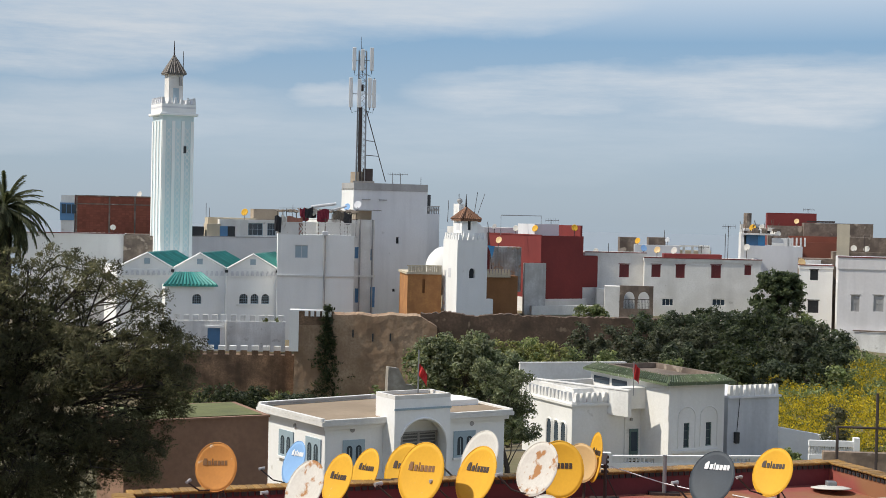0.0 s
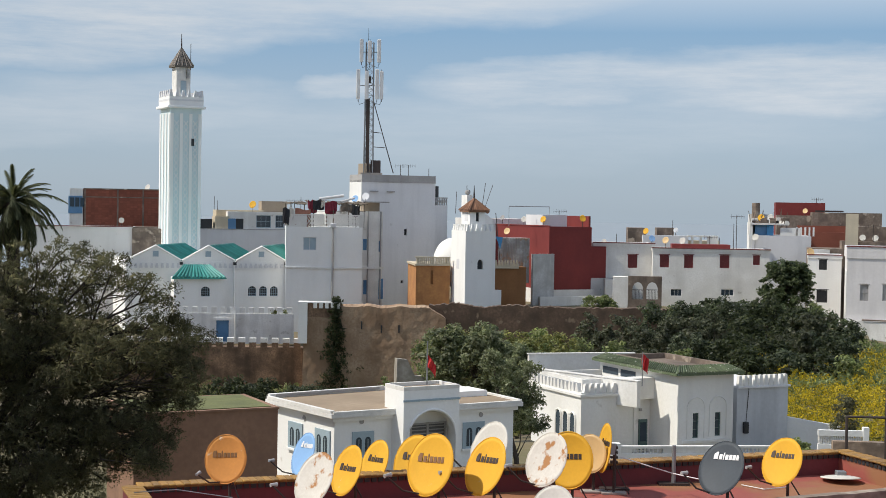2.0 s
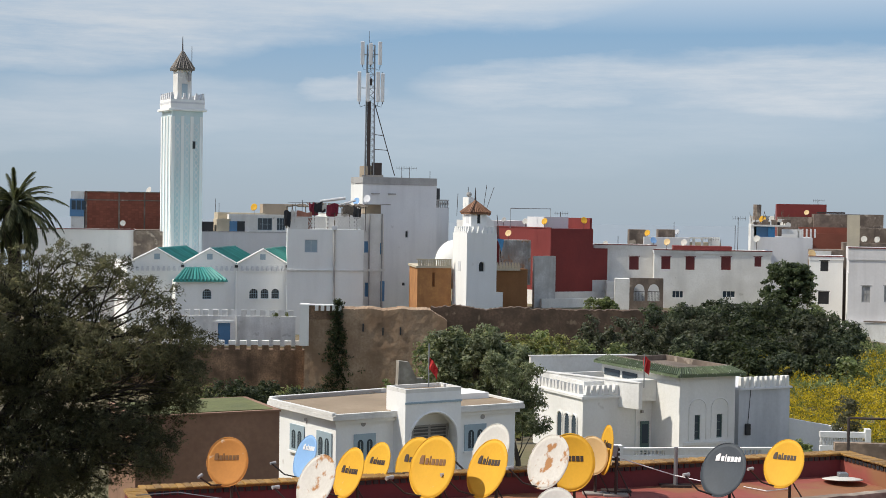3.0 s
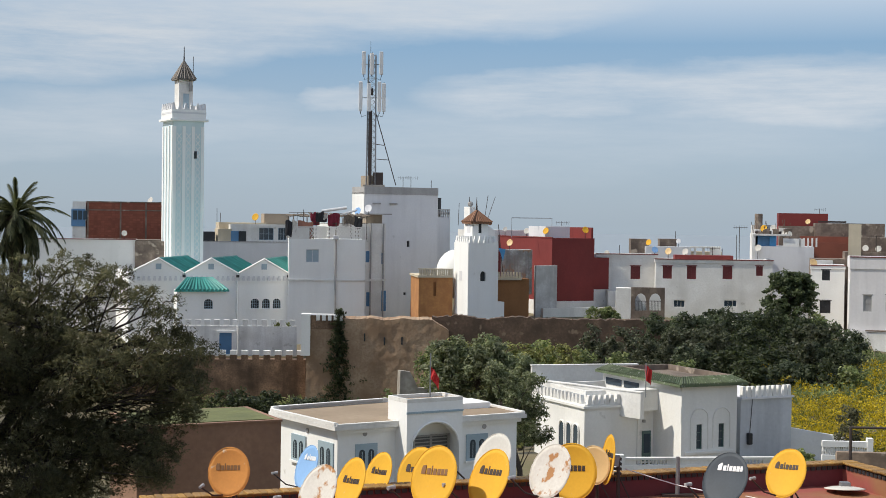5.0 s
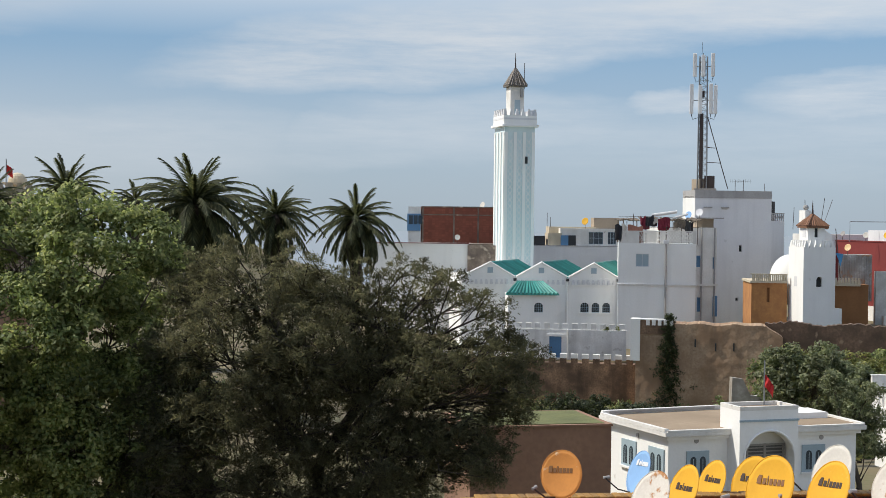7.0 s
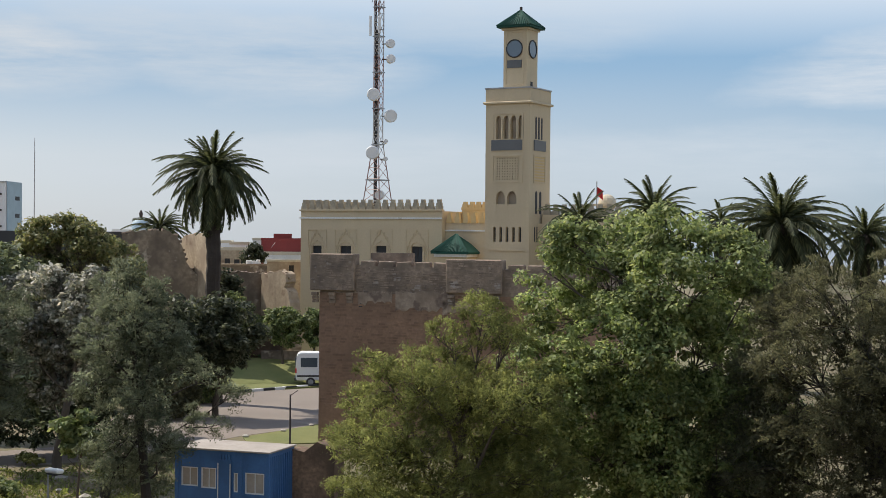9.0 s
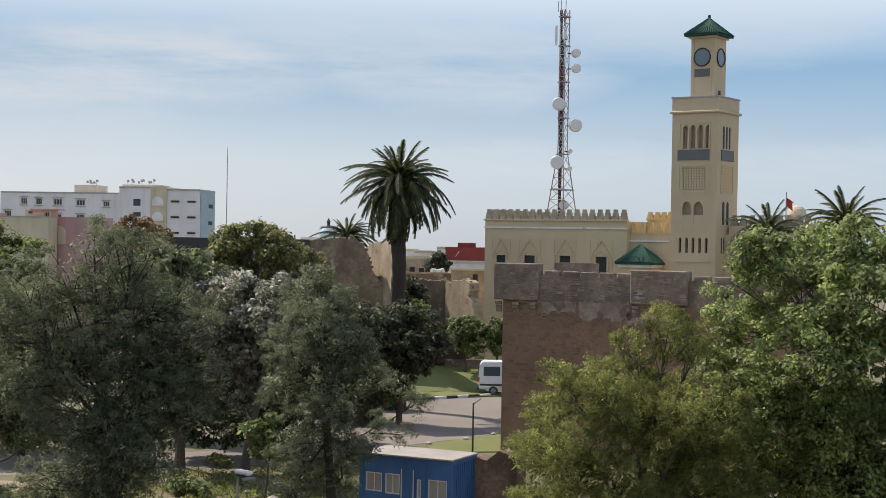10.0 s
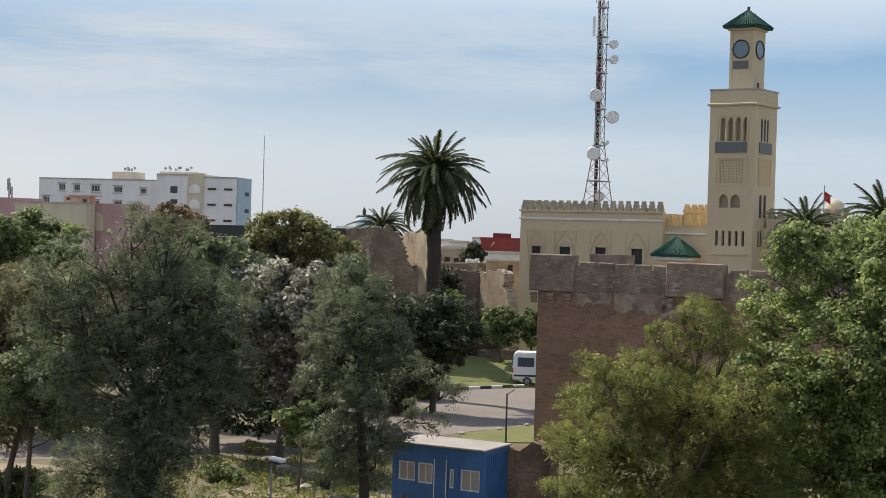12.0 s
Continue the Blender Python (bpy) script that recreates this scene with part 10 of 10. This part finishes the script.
def van():
    r = thing("van", "white delivery van with dark side windows parked by the lawn", "van", -72.42, 83.18, 0.0, 40)
    prof = [(0.0, 0.45), (5.4, 0.45), (5.5, 1.1), (5.0, 1.35), (4.35, 2.35), (4.0, 2.52), (0.25, 2.52), (0.05, 2.3), (-0.05, 1.2)]
    bm = add_prism(bmesh.new(), prof, 0, 1.95)
    bmesh.ops.recalc_face_normals(bm, faces=bm.faces)
    bmesh.ops.bevel(bm, geom=bm.edges[:], offset=0.07, segments=2, affect="EDGES")
    part("body", bm, PLASTIC_WHITE, r, "white painted body")
    for a, b in ((0.35, 1.6), (1.75, 3.0), (3.2, 4.1)):
        part("side_window", box(a, b, -0.015, 0.01, 1.45, 2.15, 0.004), GLASS, r)
    part("rear_window", box(-0.06, 0.03, 0.25, 1.7, 1.5, 2.15, 0.004), GLASS, r)
    part("bumper", box(-0.12, 0.05, 0.1, 1.85, 0.42, 0.65, 0.02), BLACK, r)
    part("side_trim", box(0.1, 5.2, -0.02, 0.01, 0.72, 0.85), BLACK, r)
    part("tail_light", box(-0.05, 0.05, -0.012, 0.1, 1.0, 1.35, 0.004), FLAG_RED, r)
    for u in (1.1, 4.3):
        for v in (0.05, 1.75):
            w = part("wheel", tube([(u, v - 0.08, 0.34), (u, v + 0.14, 0.34)], 0.34, 18), BLACK, r)
            part("rim", tube([(u, v - 0.1, 0.34), (u, v - 0.07, 0.34)], 0.2, 14), STEEL, w)


van()


def container():
    r = thing("site_container", "blue corrugated steel container used as a hut", "container", -40.29, 44.56, 0, 16)
    z1 = 2.49
    L, D = 4.3, 2.4
    hs = [(-4.05, -3.26, 0.95, 1.75), (-3.12, -2.42, 0.9, 1.76), (-1.62, -1.42, 0.82, 1.62), (-1.1, -0.22, 0.78, 1.66)]
    part("body", hull(-L, 0, D, 0, z1 - 0.02, hs, 0.1), CONTAINER, r)
    for h in hs:
        window(r, *h, 0.08, PALE_GREY, ROOF_DUST, (1 if h[1] - h[0] > 0.5 else 0, 0), name="window", t=0.05)
    rib = mesh_of("rib", box(-0.05, 0.05, -0.035, -0.003, 0.15, z1 - 0.15, 0.008), CONTAINER)
    for i in range(30):
        u = -L + 0.1 + i * (L - 0.2) / 29
        if not any(h[0] - 0.08 < u < h[1] + 0.08 for h in hs):
            piece("rib", rib, r, Matrix.Translation((u, 0, 0)))
    for i in range(13):
        piece("rib", rib, r, pose(0, 0.12 + i * (D - 0.24) / 12, 0, 0, 0, 90))
    door = part("door", box(-2.36, -1.7, -0.05, -0.004, 0.1, z1 - 0.35), CONTAINER, r)
    part("door_stripe", box(-2.33, -2.29, -0.06, -0.053, 0.2, z1 - 0.5), WHITE_OLD, door)
    part("door_stripe", box(-1.77, -1.73, -0.06, -0.053, 0.2, z1 - 0.5), WHITE_OLD, door)
    for a, b in ((-L - 0.02, -L + 0.08), (-0.08, 0.02)):
        part("corner_post", box(a, b, -0.05, 0.06, 0, z1), CONTAINER, r)
    part("roof", box(-L - 0.06, 0.06, -0.08, D + 0.06, z1, z1 + 0.07, 0.01), ROOF_DUST, r, "pale dusty roof sheet")
    w = thing("broken_wall", "stump of rough brown wall beside the container", "wall", -40.95, 46.65, 0, 16, kind="structure")
    part("wall", add_prism(bmesh.new(), [(0, 0), (2.0, 0), (2.0, 2.5), (1.2, 2.75), (0.6, 2.3), (0, 2.4)], 0, 1.0), RAMPART, w)
    p = thing("lamp_post", "thin dark post behind the container", "post", -42.63, 48.5, 0)
    part("pole", tube([(0, 0, 0), (0, 0, 4.42)], [0.05, 0.035], 6), DARK_STEEL, p)
    part("bracket", tube([(0, 0, 4.37), (0.35, 0.1, 4.62)], 0.02, 5), DARK_STEEL, p)
    p = thing("lamp_post", "short grey lamp post with a white head", "street lamp", -40.19, 33.17, 0)
    zt = 3.21
    part("pole", tube([(0, 0, 0), (0, 0, zt)], [0.045, 0.035], 8), STEEL, p)
    part("head", box(-0.05, 0.68, -0.15, 0.15, zt, zt + 0.15, 0.05), PLASTIC_WHITE, p)
    part("lens", box(0.1, 0.55, -0.16, 0.16, zt - 0.05, zt - 0.003), BLACK, p)
    b = thing("bin", "small dark bin standing in the yard", "bin", -48.22, 42.93, 0)
    part("tub", tube([(0, 0, 0), (0, 0, 0.7)], [0.22, 0.28], 12), BLACK, b)
    part("lid", tube([(0, 0, 0.705), (0, 0, 0.78)], [0.29, 0.2], 12), BLACK, b)


container()


# ---- clutter on the roofs ----
def roof_dish(label, x, y, z, d, mat, left=25, drop=1.0):
    r = thing("satellite_dish", label, "satellite dish", x, y, z - drop, 0, "satellite dishes on the town roofs")
    b = part("reflector", dish_mesh(""), mat, r)
    b.matrix_basis = pose(0, 0, drop, 0, 0, -left) @ pose(0, 0, 0, -22) @ Matrix.Scale(d, 4)
    part("mast", tube([(0, 0.18, -1.6), (0, 0.18, drop)], 0.035, 6), DARK_STEEL, r)
    part("arm", tube([(0, 0.0, drop - d * 0.5), (0, -d * 0.5, drop - d * 0.3)], 0.025, 5), DARK_STEEL, r)


roof_dish("small yellow satellite dish on a town roof", -24.37, 192.26, 11.65, 0.93, DISH_YELLOW, 18)
roof_dish("small white satellite dish on a town roof", -37.1, 186.85, 13.57, 0.84, DISH_WHITE, 35)
roof_dish("small white satellite dish on a town roof", -37.13, 171.83, 9.52, 0.65, DISH_WHITE, -12)
roof_dish("small pale blue satellite dish on a town roof", -9.56, 167.73, 12.48, 0.8, DISH_BLUE, 28)
roof_dish("small grey satellite dish on a town roof", -8.34, 167.79, 12.76, 0.86, PALE_GREY, 18)
roof_dish("small yellow satellite dish on a town roof", 11.75, 164.18, 10.51, 0.73, DISH_YELLOW, 35)
roof_dish("small yellow satellite dish on a town roof", 16.24, 164.7, 10.68, 0.73, DISH_YELLOW, -12)
roof_dish("small cream satellite dish on a town roof", 7.42, 157.83, 9.22, 0.7, DISH_CREAM, 28)
roof_dish("small white satellite dish on a town roof", 9.87, 168.71, 10.45, 0.68, DISH_WHITE, 18)
roof_dish("small yellow satellite dish on a town roof", 26.86, 189.3, 9.06, 0.77, DISH_YELLOW, 35)
roof_dish("small pale blue satellite dish on a town roof", 24.45, 167.22, 8.51, 0.74, DISH_BLUE, -12)
roof_dish("small cream satellite dish on a town roof", 25.66, 165.02, 8.38, 0.74, DISH_CREAM, 28)
roof_dish("small white satellite dish on a town roof", 19.05, 167.92, 8.04, 0.62, DISH_WHITE, 18)
roof_dish("small white satellite dish on a town roof", 27.85, 166.69, 8.31, 0.74, DISH_WHITE, 35)
roof_dish("small cream satellite dish on a town roof", 39.8, 184.76, 11.13, 0.76, DISH_CREAM, -12)
roof_dish("small yellow satellite dish on a town roof", 40.29, 182.81, 11.08, 0.83, DISH_YELLOW, 28)
roof_dish("small white satellite dish on a town roof", 41.39, 182.36, 11.09, 0.82, DISH_WHITE, 18)
roof_dish("small white satellite dish on a town roof", 42.58, 181.68, 10.41, 0.69, DISH_WHITE, 35)
roof_dish("small white satellite dish on a town roof", 43.24, 181.52, 10.42, 0.62, DISH_WHITE, -12)
roof_dish("small cream satellite dish on a town roof", 47.76, 190.71, 12.01, 0.65, DISH_CREAM, 28)
roof_dish("small white satellite dish on a town roof", 49.95, 172.2, 8.92, 0.72, DISH_WHITE, 18)
roof_dish("small white satellite dish on a town roof", 51.38, 171.88, 8.88, 0.72, DISH_WHITE, 35)
roof_dish("small cream satellite dish on a town roof", 41.23, 161.83, 7.39, 0.86, DISH_CREAM, -12)
roof_dish("small white satellite dish on a town roof", 39.3, 181.29, 8.63, 0.82, DISH_WHITE, 28)
roof_dish("small grey satellite dish on a town roof", 30.68, 189.03, 9.25, 0.63, PALE_GREY, 18)
roof_dish("small dark grey satellite dish on a town roof", 7.59, 173.33, 10.59, 0.57, GREY_WALL, 35)


def aerial(x, y, z, h, yagi=True):
    r = thing("tv_aerial", "thin television aerial on a roof", "aerial", x, y, z, 0, "television aerials on the town roofs")
    part("mast", tube([(0, 0, -1.2), (0, 0, h)], 0.035, 5), DARK_STEEL, r)
    if yagi:
        part("boom", tube([(-0.7, 0, h - 0.1), (0.9, 0.1, h - 0.1)], 0.02, 4), DARK_STEEL, r)
        for k in range(6):
            part("element", tube([(-0.6 + k * 0.28, 0, h - 0.32), (-0.6 + k * 0.28, 0, h + 0.12)], 0.012, 4), DARK_STEEL, r)


aerial(-29.86, 195.23, 10.99, 1.75, False)
aerial(-29.07, 193.02, 11.0, 1.13, False)
aerial(-14.81, 157.71, 10.9, 1.59, False)
aerial(-4.74, 180.14, 15.68, 1.11, True)
aerial(-3.78, 180.46, 15.7, 1.11, True)
aerial(-1.28, 181.6, 15.69, 0.77, False)
aerial(30.24, 188.9, 8.45, 2.07, False)
aerial(33.35, 163.64, 7.43, 3.86, True)
aerial(33.05, 163.7, 7.42, 2.96, False)
aerial(49.87, 193.27, 13.08, 0.62, True)
aerial(20.39, 167.16, 7.69, 1.3, False)
aerial(51.09, 171.76, 8.61, 1.8, True)
aerial(3.05, 159.2, 13.04, 1.1, False)
aerial(13.65, 165.64, 10.46, 1.09, True)
aerial(30.8, 165.97, 8.1, 0.78, True)
aerial(31.86, 165.77, 7.99, 0.78, False)


def washing(label, x, y, z, w, h, mat, turn=14, sag=0.1):
    c = thing("washing", label, "laundry", x, y, z, turn, "washing on the roof terrace")
    bm = bmesh.new()
    n = 7
    rows = [[bm.verts.new((w * i / n, 0.05 * math.sin(i * 1.7 + j * 0.6) + 0.01 * j, -h * j / 5 - sag * math.sin(math.pi * i / n))) for i in range(n + 1)] for j in range(6)]
    for a, b in zip(rows, rows[1:]):
        for i in range(n):
            bm.faces.new((a[i], b[i], b[i + 1], a[i + 1]))
    g = bmesh.ops.extrude_face_region(bm, geom=bm.faces[:])
    for v in g["geom"]:
        if isinstance(v, bmesh.types.BMVert):
            v.co.y += 0.015
    part("cloth", bm, mat, c)


washing("maroon cloth on the washing line", -14.14, 160.38, 11.95, 0.87, 1.06, CLOTH_MAROON, 14)
washing("red cloth on the washing line", -12.42, 160.52, 11.78, 1.24, 0.99, CLOTH_MAROON, 14)
washing("dark red cloth on the washing line", -13.32, 160.95, 11.84, 0.81, 0.62, CLOTH_DARK, 14)
washing("pale cloth on the washing line", -10.82, 160.64, 11.68, 0.87, 0.87, CLOTH_PALE, 14)
washing("dark cloth on the washing line", -9.52, 161.72, 11.7, 0.87, 1.12, CLOTH_DARK, 14)
r = thing("clothes_line", "thin poles and wires for washing on a roof terrace", "clothes line", -15.93, 159.21, 10.63, 14)
for u in (0.3, 2.4, 4.6, 6.8, 8.0):
    part("post", tube([(u, 0.3 * (u % 2), -1.4), (u, 0.3 * (u % 2), 1.5)], 0.035, 5), DARK_STEEL, r)
for z in (0.35, 1.3):
    part("wire", tube([(0.2, 0.1, z), (8.2, 0.2, z + 0.1)], 0.02, 4), DARK_STEEL, r)
part("pole", tube([(3.8, 0.3, 1.0), (7.0, 0.6, 1.9)], 0.12, 6), PLASTIC_WHITE, r)
